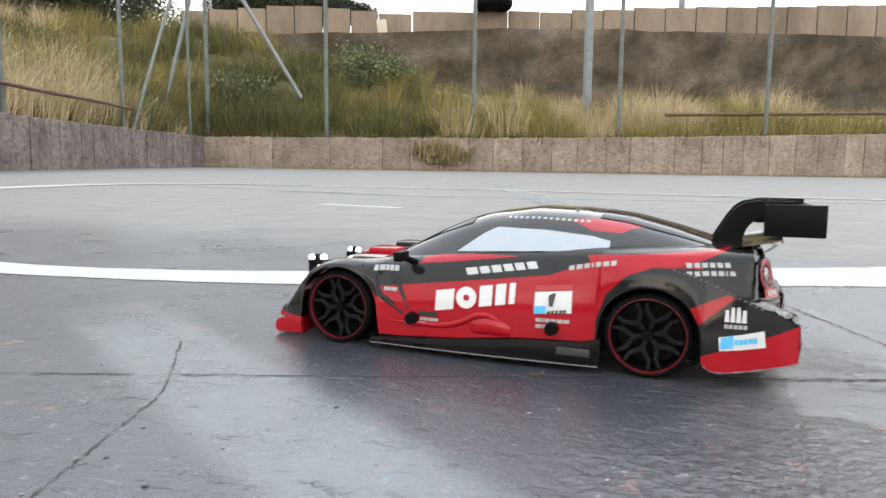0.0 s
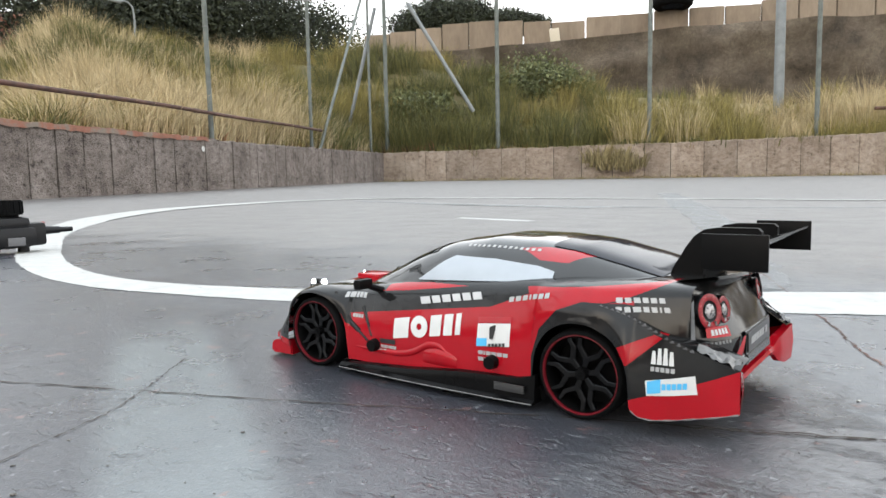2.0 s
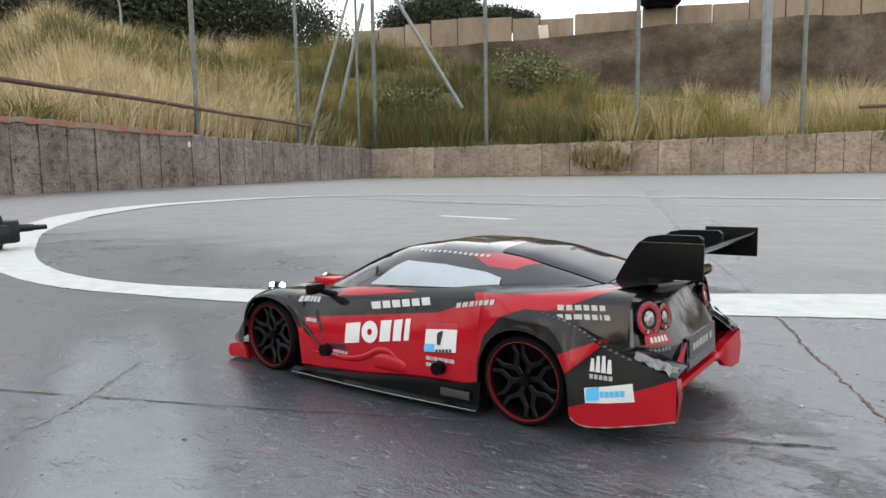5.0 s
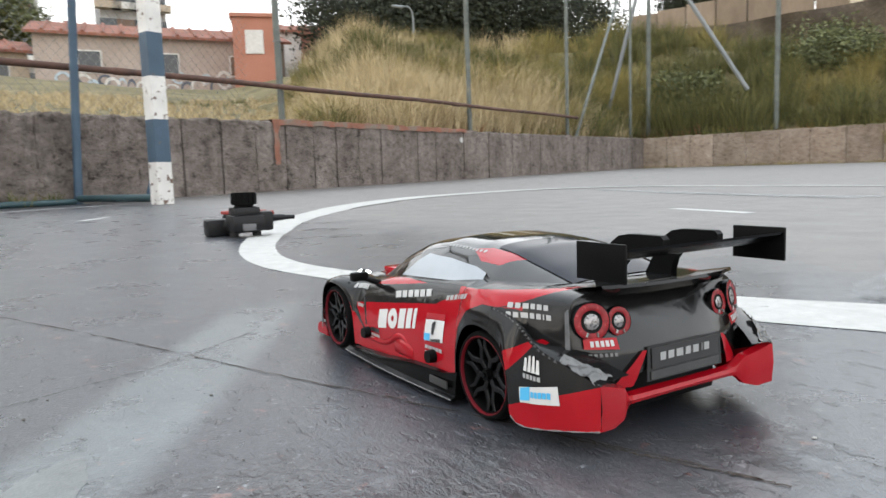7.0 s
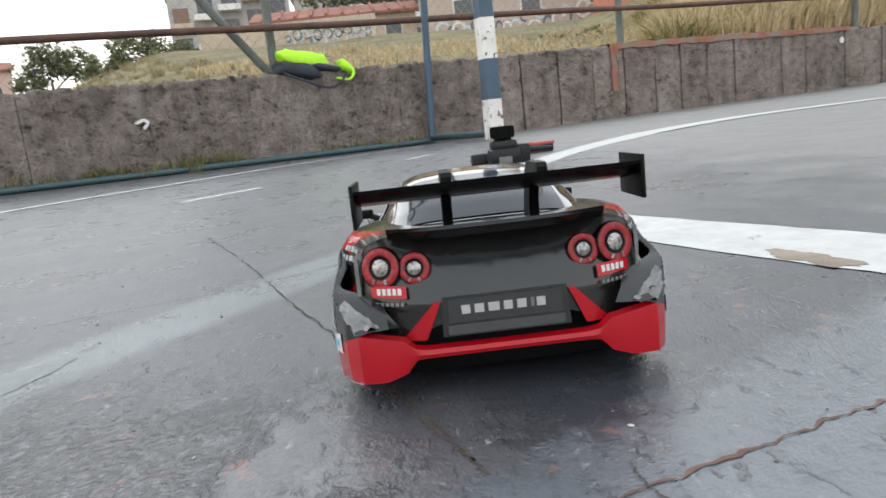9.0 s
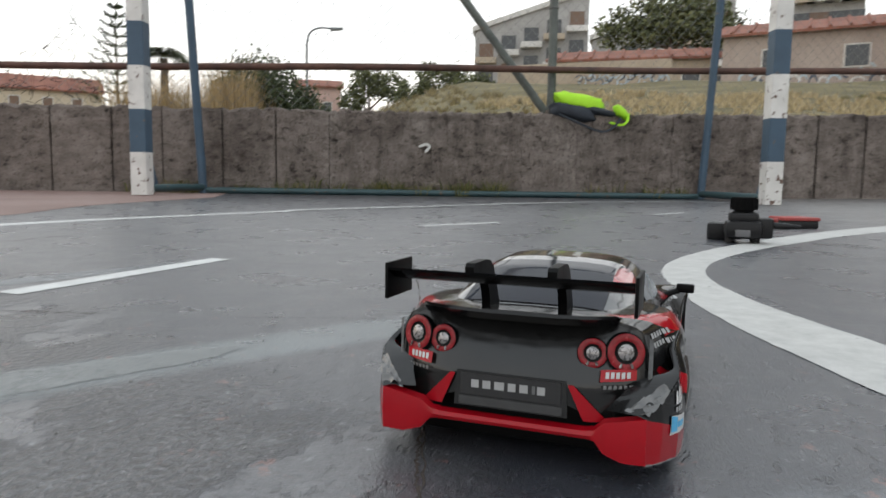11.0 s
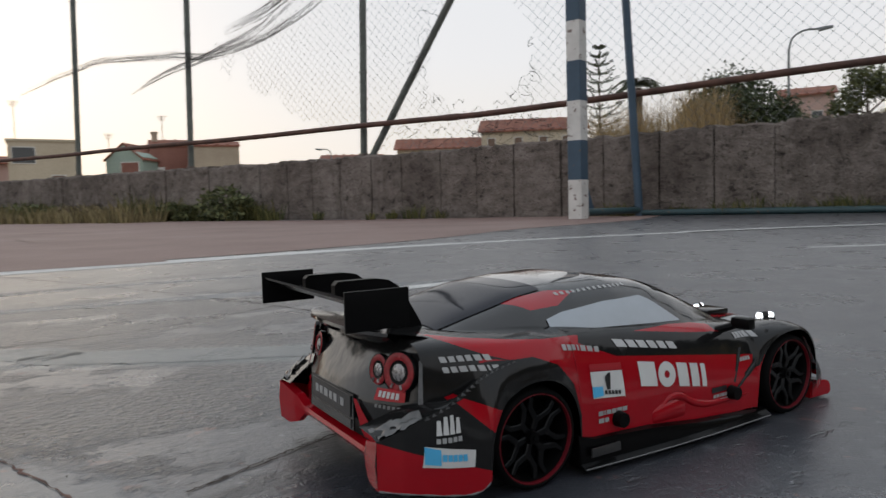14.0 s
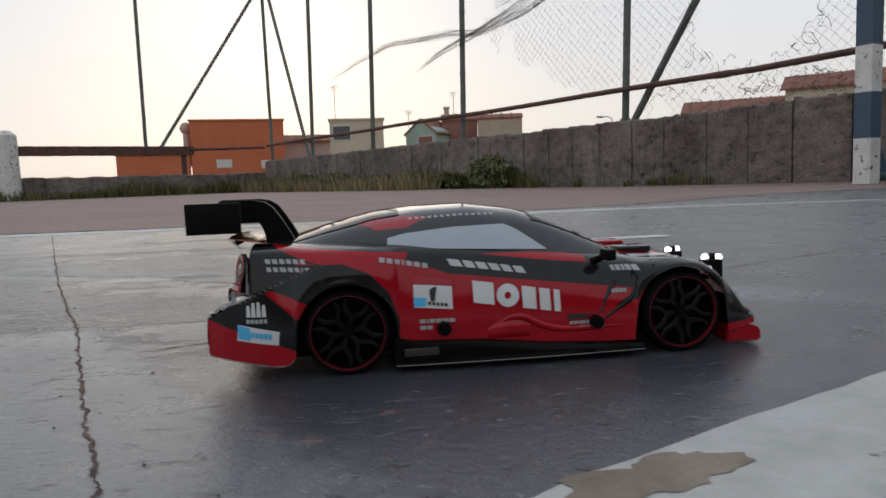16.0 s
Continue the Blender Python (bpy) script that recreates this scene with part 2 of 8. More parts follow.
def line_paint(name, color, wear=0.56, edge=0.08, rough=0.62, opacity=1.0, relief=0.2):
    """Line paint worn through to the ground in ragged spots."""
    m, nt, b = mat_new(name, color, rough)
    b.inputs["Specular IOR Level"].default_value = 0.8
    v = coords(nt, (1.6, 1.6, 1.6))
    n = noise_tex(nt, v, 9.0, 12.0, 0.72)
    fine = noise_tex(nt, v, 160.0, 4.0, 0.7)
    tone = ramp(nt, noise_tex(nt, v, 28.0, 8.0, 0.7), [(0.3, tuple(c * 0.72 for c in color)), (0.65, color)])
    nt.links.new(tone, b.inputs["Base Color"])
    worn = math_node(nt, "ADD", math_node(nt, "MULTIPLY", n, 0.75), math_node(nt, "MULTIPLY", fine, 0.25))
    nt.links.new(ramp(nt, worn, [(wear, opacity), (wear + edge, 0.0)]), b.inputs["Alpha"])
    bumped(nt, b, fine, relief, 0.002 * relief)
    return m


WHITE_LINE = line_paint("white_line_paint", (0.47, 0.465, 0.445), 0.60)
THIN_LINE = line_paint("thin_white_line_paint", (0.60, 0.60, 0.585), 0.62)
PALE_BAND = line_paint("pale_band_paint", (0.27, 0.285, 0.285), 0.54, 0.12, 0.32, 0.66, 0.7)
FAINT_LINE = line_paint("faded_pale_paint", (0.32, 0.335, 0.345), 0.46, 0.22, 0.40, 0.55)
RED_FLOOR = surface("worn_red_floor_paint", [(0.3, (0.17, 0.105, 0.09)), (0.55, (0.225, 0.145, 0.125)), (0.75, (0.25, 0.185, 0.165))], 2.2, 90.0, 0.7, 0.4, 0.002)
CRACK = surface("crack_filling", [(0.3, (0.025, 0.022, 0.02)), (0.7, (0.07, 0.052, 0.042))], 30.0, 200.0, 0.9, 0.5, 0.002)
RUST_CRACK = surface("rusty_joint_filling", [(0.35, (0.05, 0.03, 0.026)), (0.55, (0.14, 0.075, 0.06)), (0.75, (0.22, 0.15, 0.12))], 24.0, 200.0, 0.9, 0.5, 0.003)
BARE = surface("bare_concrete_patch", [(0.3, (0.13, 0.098, 0.075)), (0.6, (0.25, 0.2, 0.155)), (0.8, (0.34, 0.285, 0.225))], 22.0, 180.0, 0.85, 0.6, 0.002)


def cast_concrete(name, stops, stain, pit=0.55, random=0.2):
    """Old cast wall: broad blotches, streaky stains, small dark pits and pale lime specks."""
    m, nt, b = mat_new(name, rough=0.92)
    b.inputs["Specular IOR Level"].default_value = 0.2
    v = coords(nt)
    broad = noise_tex(nt, v, 2.2, 8.0, 0.65)
    mid = noise_tex(nt, coords(nt, (1, 1, 1.6)), 11.0, 7.0, 0.7)
    fine = noise_tex(nt, v, 62.0, 4.0, 0.7)
    streaks = noise_tex(nt, coords(nt, (1, 1, 0.22)), 7.0, 6.0, 0.7)
    mix = math_node(nt, "ADD", math_node(nt, "MULTIPLY", broad, 0.5), math_node(nt, "MULTIPLY", mid, 0.5))
    col = ramp(nt, mix, stops)
    col = mixed(nt, ramp(nt, streaks, [(0.50, 0.0), (0.66, 0.45)]), col, stain)
    holes = ramp(nt, fine, [(0.34, pit), (0.44, 0.0)])
    col = mixed(nt, holes, col, tuple(c * 0.3 for c in stain))
    clusters = math_node(nt, "MULTIPLY", ramp(nt, mid, [(0.34, 1.0), (0.46, 0.0)]), ramp(nt, noise_tex(nt, v, 30.0, 5.0, 0.7), [(0.38, 0.9), (0.50, 0.0)]))
    col = mixed(nt, clusters, col, tuple(c * 0.35 for c in stain))
    col = mixed(nt, ramp(nt, noise_tex(nt, v, 90.0, 3.0, 0.6), [(0.66, 0.0), (0.72, 0.5)]), col, tuple(min(0.6, c * 1.35) for c in stops[-1][1]))
    info = nt.nodes.new("ShaderNodeObjectInfo")
    hsv = node(nt, "ShaderNodeHueSaturation")
    nt.links.new(math_node(nt, "ADD", 1.0 - random / 2, math_node(nt, "MULTIPLY", info.outputs["Random"], random)), hsv.inputs["Value"])
    nt.links.new(col, hsv.inputs["Color"])
    nt.links.new(hsv.outputs[0], b.inputs["Base Color"])
    bumped(nt, b, math_node(nt, "ADD", math_node(nt, "ADD", mid, math_node(nt, "MULTIPLY", fine, 0.6)), math_node(nt, "MULTIPLY", clusters, -0.5)), 1.0, 0.035)
    return m


CONCRETE = cast_concrete("weathered_wall_concrete", [(0.36, (0.122, 0.099, 0.087)), (0.50, (0.226, 0.189, 0.167)), (0.62, (0.325, 0.279, 0.250))], (0.100, 0.079, 0.067), 0.6, 0.09)
CONCRETE_LIGHT = cast_concrete("pale_wall_concrete", [(0.36, (0.205, 0.155, 0.118)), (0.50, (0.315, 0.248, 0.195)), (0.62, (0.400, 0.330, 0.270))], (0.185, 0.142, 0.112), 0.35, 0.32)
BRICK_CAP = surface("red_coping", [(0.3, (0.16, 0.085, 0.06)), (0.45, (0.27, 0.11, 0.07)), (0.58, (0.2, 0.16, 0.13))], 5.0, 70.0, 0.85, 0.6, 0.008)
RUST = surface("rusty_steel", [(0.3, (0.05, 0.028, 0.022)), (0.55, (0.095, 0.045, 0.032)), (0.8, (0.17, 0.085, 0.055))], 9.0, 130.0, 0.75, 0.5, 0.002)
POLE = surface("weathered_green_steel", [(0.3, (0.075, 0.085, 0.078)), (0.6, (0.13, 0.145, 0.13)), (0.85, (0.21, 0.16, 0.115))], 7.0, 120.0, 0.6, 0.4, 0.001)
GALV = surface("galvanised_pole", [(0.3, (0.14, 0.155, 0.16)), (0.7, (0.21, 0.225, 0.23))], 5.0, 60.0, 0.5, 0.2, 0.001)
WIRE = plain("fence_wire", (0.16, 0.165, 0.16), 0.5, 0.4)
TORN_WIRE = plain("rusted_torn_wire", (0.035, 0.032, 0.03), 0.8)


def chipped(name, paint, under, wear):
    m, nt, b = mat_new(name, paint, 0.55)
    v = coords(nt)
    n = noise_tex(nt, v, 26.0, 6.0, 0.6)
    tone = ramp(nt, noise_tex(nt, v, 8.0, 6.0), [(0.3, tuple(c * 0.75 for c in paint)), (0.7, paint)])
    nt.links.new(mixed(nt, ramp(nt, n, [(wear, 0.0), (wear + 0.03, 1.0)]), tone, under), b.inputs["Base Color"])
    bumped(nt, b, n, 0.3, 0.002)
    return m


GOAL_WHITE = chipped("chipped_white_paint", (0.70, 0.68, 0.65), (0.12, 0.07, 0.05), 0.595)
GOAL_BLUE = chipped("chipped_blue_paint", (0.045, 0.085, 0.13), (0.10, 0.08, 0.07), 0.66)
GOAL_TEAL = chipped("chipped_teal_paint", (0.030, 0.068, 0.076), (0.10, 0.07, 0.05), 0.62)

# toy car
RED = (0.345, 0.005, 0.012)
DARK = (0.0108, 0.0108, 0.0110)


def livery(name, red_shapes, axis=("X", "Z"), rough=0.10, white_shapes=(), dark_shapes=(), red_over=(), coat=0.0, gloss=0.32, wavy=0.0):
    m, nt, b = mat_new(name, DARK, rough, 0.0, coat)
    b.inputs["Specular IOR Level"].default_value = gloss
    tc = nt.nodes.new("ShaderNodeTexCoord")
    sep = nt.nodes.new("ShaderNodeSeparateXYZ")
    nt.links.new(tc.outputs["Object"], sep.inputs[0])
    px, pz = sep.outputs[axis[0]], sep.outputs[axis[1]]
    if axis[0] == "Y" or axis[1] == "Y":
        ay = math_node(nt, "ABSOLUTE", sep.outputs["Y"])
        px, pz = (ay, pz) if axis[0] == "Y" else (px, ay)
    n = noise_tex(nt, tc.outputs["Object"], 55.0, 5.0)
    dark = ramp(nt, n, [(0.3, tuple(c * 0.85 for c in DARK)), (0.7, tuple(c * 1.2 for c in DARK))])
    red = ramp(nt, n, [(0.3, tuple(c * 0.9 for c in RED)), (0.7, RED)])
    col = dark
    if red_shapes:
        col = mixed(nt, either(nt, [inside(nt, px, pz, s) for s in red_shapes]), col, red)
    if dark_shapes:
        col = mixed(nt, either(nt, [inside(nt, px, pz, s) for s in dark_shapes]), col, dark)
    if red_over:
        col = mixed(nt, either(nt, [inside(nt, px, pz, s) for s in red_over]), col, red)
    if white_shapes:
        col = mixed(nt, either(nt, [inside(nt, px, pz, s) for s in white_shapes]), col, (0.6, 0.6, 0.6))
    nt.links.new(col, b.inputs["Base Color"])
    nt.links.new(ramp(nt, noise_tex(nt, tc.outputs["Object"], 130.0, 4.0), [(0.3, rough * 0.8), (0.7, rough * 1.3)]), b.inputs["Roughness"])
    if wavy:
        # a thin formed shell is never quite fair
        bumped(nt, b, noise_tex(nt, tc.outputs["Object"], 28.0, 3.0, 0.5), wavy, 0.004)
    return m


SIDE_RED = [
    [(-0.170, 0.0), (0.1, 0.0), (0.118, 0.0505), (-0.170, 0.0870)],
    [(-0.125, 0.0780), (-0.050, 0.0705), (-0.068, 0.0775), (-0.092, 0.0868), (-0.130, 0.0930)],
    [(-0.165, 0.0885), (-0.098, 0.0700), (-0.085, 0.0900), (-0.19, 0.099)],
    [(0.08, 0.0715), (0.072, 0.078), (0.028, 0.0850), (-0.05, 0.0860), (0.03, 0.0780)],
]
ARCH_DARK = [
    [(-0.0945, 0.0), (-0.0945, 0.040), (-0.102, 0.062), (-0.117, 0.0775), (-0.136, 0.0850), (-0.165, 0.0850), (-0.25, 0.07), (-0.25, 0.0)],
    [(0.076, 0.059), (0.068, 0.044), (0.0705, 0.0425), (0.0800, 0.060)],
    [(0.104, 0.072), (0.091, 0.047), (0.097, 0.0445), (0.114, 0.072)],
    [(0.091, 0.0475), (0.079, 0.0405), (0.083, 0.0370), (0.097, 0.0450)],
]
LATE_RED = [
    [(-0.1935, 0.0665), (-0.170, 0.0455), (-0.163, 0.0570), (-0.188, 0.0680)],
    [(-0.245, 0.0), (-0.165, 0.0), (-0.168, 0.0215), (-0.245, 0.0500)],
    [(0.165, -0.002), (0.225, -0.002), (0.225, 0.0225), (0.165, 0.0200)],
]
PAINT_SIDE = livery("side_livery_paint", SIDE_RED, dark_shapes=ARCH_DARK, red_over=LATE_RED, wavy=0.12)
PAINT_RED = livery("red_car_paint", [[(-1, -1), (1, -1), (1, 1), (-1, 1)]])
PAINT_DARK = livery("dark_car_paint", [])
PAINT_TOP = livery("top_livery_paint", [
    [(0.10, 0.024), (0.19, 0.012), (0.19, 0.030), (0.10, 0.052)],
], axis=("X", "Y"), white_shapes=[
    [(0.105, 0.054), (0.165, 0.036), (0.165, 0.052), (0.105, 0.066)],
    [(0.06, 0.0), (0.10, 0.0), (0.10, 0.015), (0.06, 0.015)],
])
PAINT_ROOF = livery("roof_livery_paint", [
    [(-0.125, 0.0490), (-0.085, 0.0505), (-0.064, 0.0570), (-0.084, 0.0640), (-0.108, 0.0630)],
], axis=("X", "Y"), rough=0.09, coat=0.8, white_shapes=[
    [(-0.06, 0.008), (-0.03, 0.008), (-0.03, 0.014), (-0.06, 0.014)],
])
GLASS_DARK = plain("dark_window_film", (0.006, 0.008, 0.015), 0.07, 0.0, 0.0, 0.1, specular=0.14)
PAINT_TAIL = livery("tail_panel_paint", [], rough=0.17, coat=0.2, gloss=0.42, wavy=0.22)
FILM = plain("silver_window_film", (0.36, 0.39, 0.42), 0.22, 0.35, 0.0, 0.04)
BLACK = plain("black_plastic", (0.003, 0.003, 0.0032), 0.42, specular=0.1)
BLACK_GLOSS = plain("glossy_black_plastic", (0.003, 0.003, 0.0032), 0.22, specular=0.1)
RUBBER = plain("tyre_rubber", (0.004, 0.004, 0.0042), 0.75, specular=0.07)
RIM_RED = plain("red_rim_ring", (0.13, 0.007, 0.013), 0.4, specular=0.3)
SPOKE = plain("glossy_black_rim", (0.004, 0.004, 0.0045), 0.24, specular=0.2)
WHITE = plain("white_decal", (0.60, 0.60, 0.59), 0.4, 0, 0.3, 0.04)
GREY_DECAL = plain("grey_decal", (0.34, 0.34, 0.34), 0.4, 0, 0.3, 0.1)
PALE_DECAL = plain("pale_decal", (0.46, 0.46, 0.46), 0.4, 0, 0.1, 0.08)
DIM_DECAL = plain("dim_grey_decal", (0.12, 0.12, 0.12), 0.4, 0, 0.1, 0.1)
CYAN = plain("cyan_decal", (0.07, 0.42, 0.72), 0.4, 0, 0.3, 0.06)
BLACK_DECAL = plain("black_decal", (0.012, 0.012, 0.013), 0.35, 0, 0.3)
CHROME = plain("chrome_reflector", (0.26, 0.25, 0.25), 0.28, 0.7, 0.0, 0.5, 400.0)
LENS_RED = plain("red_lens", (0.22, 0.007, 0.012), 0.25, 0.0, 0.0, 0.3, 250.0, 0.35)
SCUFF = plain("scuffed_clear_edge", (0.13, 0.13, 0.13), 0.15, 0.3, 0.1, 0.3, 90.0)
BEZEL = plain("clear_plastic_bezel", (0.13, 0.132, 0.135), 0.2, 0.15, 0.1, 0.35, 120.0)
CUT_EDGE = plain("pale_cut_edge", (0.15, 0.15, 0.15), 0.4, 0, 0, 0.3, 300.0)
LED, nt, b = mat_new("white_led", (0.9, 0.9, 0.9), 0.2)
b.inputs["Emission Color"].default_value = (0.9, 0.95, 1.0, 1)
b.inputs["Emission Strength"].default_value = 6.0

# ---- building helpers ----
def mesh_ob(name, bm, material, parent=None, label="", smooth=None):
    me = bpy.data.meshes.new(name)
    bm.normal_update()
    bm.to_mesh(me)
    bm.free()
    for m in material if isinstance(material, (list, tuple)) else (material,):
        me.materials.append(m)
    if smooth is not None:
        me.polygons.foreach_set("use_smooth", [True] * len(me.polygons))
        if smooth < 180:
            me.set_sharp_from_angle(angle=radians(smooth))
    ob = new(name, me)
    if parent:
        ob.parent = parent
    if label:
        ob["label"] = label
    return ob


def part(name, bm, material, parent, label="", smooth=40):
    return mesh_ob(name, bm, material, parent, label, smooth)


def structure(name, bm, material, label, category, smooth=None):
    return tagged(mesh_ob(name, bm, material, None, "", smooth), label, category, kind="structure")


def empty(name, label, category, group="", at=(0, 0, 0), turn=0.0):
    ob = new(name)
    ob.empty_display_size = 0.05
    ob.matrix_world = pose(*at, 0, 0, turn)
    return tagged(ob, label, category, group)


def box(bm, lo, hi, bevel=0.0, m=None, index=0):
    """A box between two corners, its edges rounded; m places it."""
    lo, hi = Vector(lo), Vector(hi)
    r = bmesh.ops.create_cube(bm, size=1.0, matrix=(m or Matrix()) @ Matrix.Translation((lo + hi) / 2) @ Matrix.Diagonal((*(hi - lo), 1)))
    faces = {f for v in r["verts"] for f in v.link_faces}
    for f in faces:
        f.material_index = index
    if bevel:
        edges = {e for v in r["verts"] for e in v.link_edges}
        for f in bmesh.ops.bevel(bm, geom=list(edges), offset=bevel, segments=2, affect="EDGES", profile=0.6)["faces"]:
            f.material_index = index
    return r["verts"]


def tube(bm, a, b, r0, r1=None, sides=10, caps=True):
    """A round bar from a to b."""
    a, b = Vector(a), Vector(b)
    r1 = r0 if r1 is None else r1
    turn = (b - a).to_track_quat("Z", "Y").to_matrix().to_4x4()
    bmesh.ops.create_cone(bm, cap_ends=caps, segments=sides, radius1=r0, radius2=r1, depth=(b - a).length, matrix=Matrix.Translation((a + b) / 2) @ turn)


def grid_mesh(bm, rows, closed=False, index=0, flip=False):
    """Faces between rows of points."""
    vs = [[bm.verts.new(p) for p in row] for row in rows]
    for r0, r1 in zip(vs, vs[1:]):
        n = len(r0)
        for k in range(n if closed else n - 1):
            q = [r0[k], r0[(k + 1) % n], r1[(k + 1) % n], r1[k]]
            f = bm.faces.new(q[::-1] if flip else q)
            f.material_index = index
    return vs


def slab(bm, outline, depth, index=0):
    """A flat outline pushed along depth (a vector) into a solid."""
    f = bm.faces.new([bm.verts.new(p) for p in outline])
    f.material_index = index
    r = bmesh.ops.extrude_face_region(bm, geom=[f])
    bmesh.ops.translate(bm, vec=Vector(depth), verts=[v for v in r["geom"] if isinstance(v, bmesh.types.BMVert)])
    bmesh.ops.recalc_face_normals(bm, faces=bm.faces[:])


def curve_through(points, steps=8):
    """Points of a smooth curve through control points."""
    pts = [np.array(p, float) for p in points]
    pts = [2 * pts[0] - pts[1]] + pts + [2 * pts[-1] - pts[-2]]
    out = []
    for p0, p1, p2, p3 in zip(pts, pts[1:], pts[2:], pts[3:]):
        for k in range(steps):
            t = k / steps
            out.append(0.5 * (2 * p1 + (p2 - p0) * t + (2 * p0 - 5 * p1 + 4 * p2 - p3) * t * t + (3 * p1 - p0 - 3 * p2 + p3) * t ** 3))
    out.append(pts[-2])
    return out


def strip(name, control, material, label, z=0.0005, steps=10, category="court line", ragged=0.0, seed=1):
    """A painted stripe on the ground: control points of x, y and half width."""
    rng = random.Random(seed)
    c = curve_through(control, steps)
    rows = []
    for k, p in enumerate(c):
        q = c[min(k + 1, len(c) - 1)] - c[max(k - 1, 0)]
        n = np.array((-q[1], q[0])) / math.hypot(q[0], q[1])
        w = p[2]
        a, b2 = w * (1 + rng.uniform(-ragged, ragged)), w * (1 + rng.uniform(-ragged, ragged))
        lift = z + ground_z(p[0], p[1]) + (0.002 if abs(p[0]) + abs(p[1]) > 2.5 else 0.0)
        rows.append([(p[0] + n[0] * a, p[1] + n[1] * a, lift), (p[0] - n[0] * b2, p[1] - n[1] * b2, lift)])
    bm = bmesh.new()
    grid_mesh(bm, rows, flip=True)
    bmesh.ops.recalc_face_normals(bm, faces=bm.faces[:])
    for f in bm.faces:
        if f.normal.z < 0:
            f.normal_flip()
    return structure(name, bm, material, label, category)


def ground_z(x, y):
    """Level round the car, rising gently towards the walls."""
    x, y = max(-40.0, min(40.0, x)), max(-40.0, min(40.0, y))
    return 0.0125 * max(0.0, 0.8 * x - 0.55 * y - 3.2) + 0.0035 * max(0.0, y - 4.0)


# the long wall: origin, its way towards the corner, and its outward side
WALL_A, WALL_D, WALL_N = Vector((1.745, 5.22, 0)), Vector((0.4425, -0.8968, 0)), Vector((0.8968, 0.4425, 0))
CORNER_S = 17.5


def on_wall(s, off=0.0, z=0.0):
    p = WALL_A + WALL_D * (s * 1.013 + 0.11 * min(1.0, max(0.0, s / 4))) + WALL_N * (off * 1.02)
    return p + Vector((0, 0, z * 1.055 + ground_z(p.x, p.y)))


def wall_top(s):
    return float(np.interp(s, [-30, -8, 1, 4.5, 7, 12, CORNER_S], [0.50, 0.48, 0.462, 0.49, 0.52, 0.535, 0.58]))


# ---- ground ----
bm = bmesh.new()
cells = [-900, -300, -100, -40, -20, -12, -8, -5, -3, -2, -1, 0, 1, 2, 3, 5, 8, 12, 20, 40, 100, 300, 900]


ys = sorted(set(cells + [-30, -25] + [k / 2 for k in range(-40, 41)]))
xs_g = sorted(set(cells + [k / 2 for k in range(-30, 31)]))
grid_mesh(bm, [[(x, y, ground_z(x, y)) for x in xs_g] for y in ys])
for f in bm.faces:
    c = f.calc_center_median()
    f.material_index = 1 if max(abs(c.x), abs(c.y)) > 30 else 0
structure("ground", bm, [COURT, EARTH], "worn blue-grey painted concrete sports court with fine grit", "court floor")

strip("court_line_curved", [(-1.48, -1.0, 0.063), (-0.68, -0.58, 0.063), (-0.272, -0.355, 0.055), (-0.116, -0.275, 0.047), (0.056, -0.188, 0.042), (0.218, -0.113, 0.034), (0.357, -0.069, 0.026),
      (0.506, -0.049, 0.025), (0.688, -0.078, 0.026), (0.95, -0.175, 0.031), (1.423, -0.405, 0.041), (1.967, -0.786, 0.061), (2.56, -1.393, 0.076), (2.815, -2.049, 0.078), (2.681, -2.617, 0.072), (2.081, -2.967, 0.052), (1.041, -2.843, 0.039), (-0.271, -2.549, 0.034), (-1.7, -2.5, 0.03)],
      WHITE_LINE, "thick curved white court line, chipped and worn", ragged=0.03)
strip("court_line_thin", [(3.75, -0.3, 0.022), (3.3, 0.22, 0.021), (2.75, 0.60, 0.020), (2.09, 0.85, 0.019), (1.48, 1.08, 0.018), (0.92, 1.20, 0.019), (0.60, 1.24, 0.028), (0.30, 1.25, 0.040), (0.0, 1.225, 0.044), (-0.40, 1.19, 0.044), (-0.70, 1.19, 0.044), (-2.3, 1.27, 0.045), (-7.0, 1.6, 0.045)],
      THIN_LINE, "thin white court line along the red border", steps=14)
for a, b2, w in (((0.056, 0.499), (0.344, 0.501), 0.014), ((1.05, 0.511), (1.266, 0.395), 0.012), ((1.98, 0.065), (2.179, -0.026), 0.011), ((0.865, -1.185), (0.606, -1.12), 0.015)):
    strip("court_line_dash", [(*a, w), (*b2, w)], THIN_LINE, "short dash of a broken white court line", steps=6)
strip("court_line_faded", [(-0.474, 0.63, 0.016), (-0.088, 0.595, 0.02), (0.335, 0.498, 0.019)], FAINT_LINE, "old faded pale court line under the paint", z=0.0003)
strip("court_line_faded", [(1.676, -2.051, 0.04), (0.481, -1.9, 0.035), (-1.2, -2.3, 0.03)], FAINT_LINE, "old faded pale court line under the paint", z=0.0003)

for k, (x0, y0, x1, y1, w) in enumerate(((-0.395, 0.793, 0.074, 0.795, 0.017), (0.735, -1.785, 2.386, -2.385, 0.041))):
    strip("court_line_faded", [(x0, y0, w), ((x0 + x1) / 2, (y0 + y1) / 2 + 0.015, w * 1.1), (x1, y1, w * 0.8)], FAINT_LINE, "old faded pale court line under the paint", z=0.00035, ragged=0.15, seed=40 + k)
strip("court_line_faded", [(-1.6, 0.95, 0.03), (-0.37, 0.412, 0.022), (-0.207, 0.307, 0.020), (-0.136, 0.264, 0.021), (-0.053, 0.217, 0.015), (-0.02, 0.20, 0.004)], PALE_BAND, "broad pale band of an old court line", z=0.00035, ragged=0.08, seed=47)
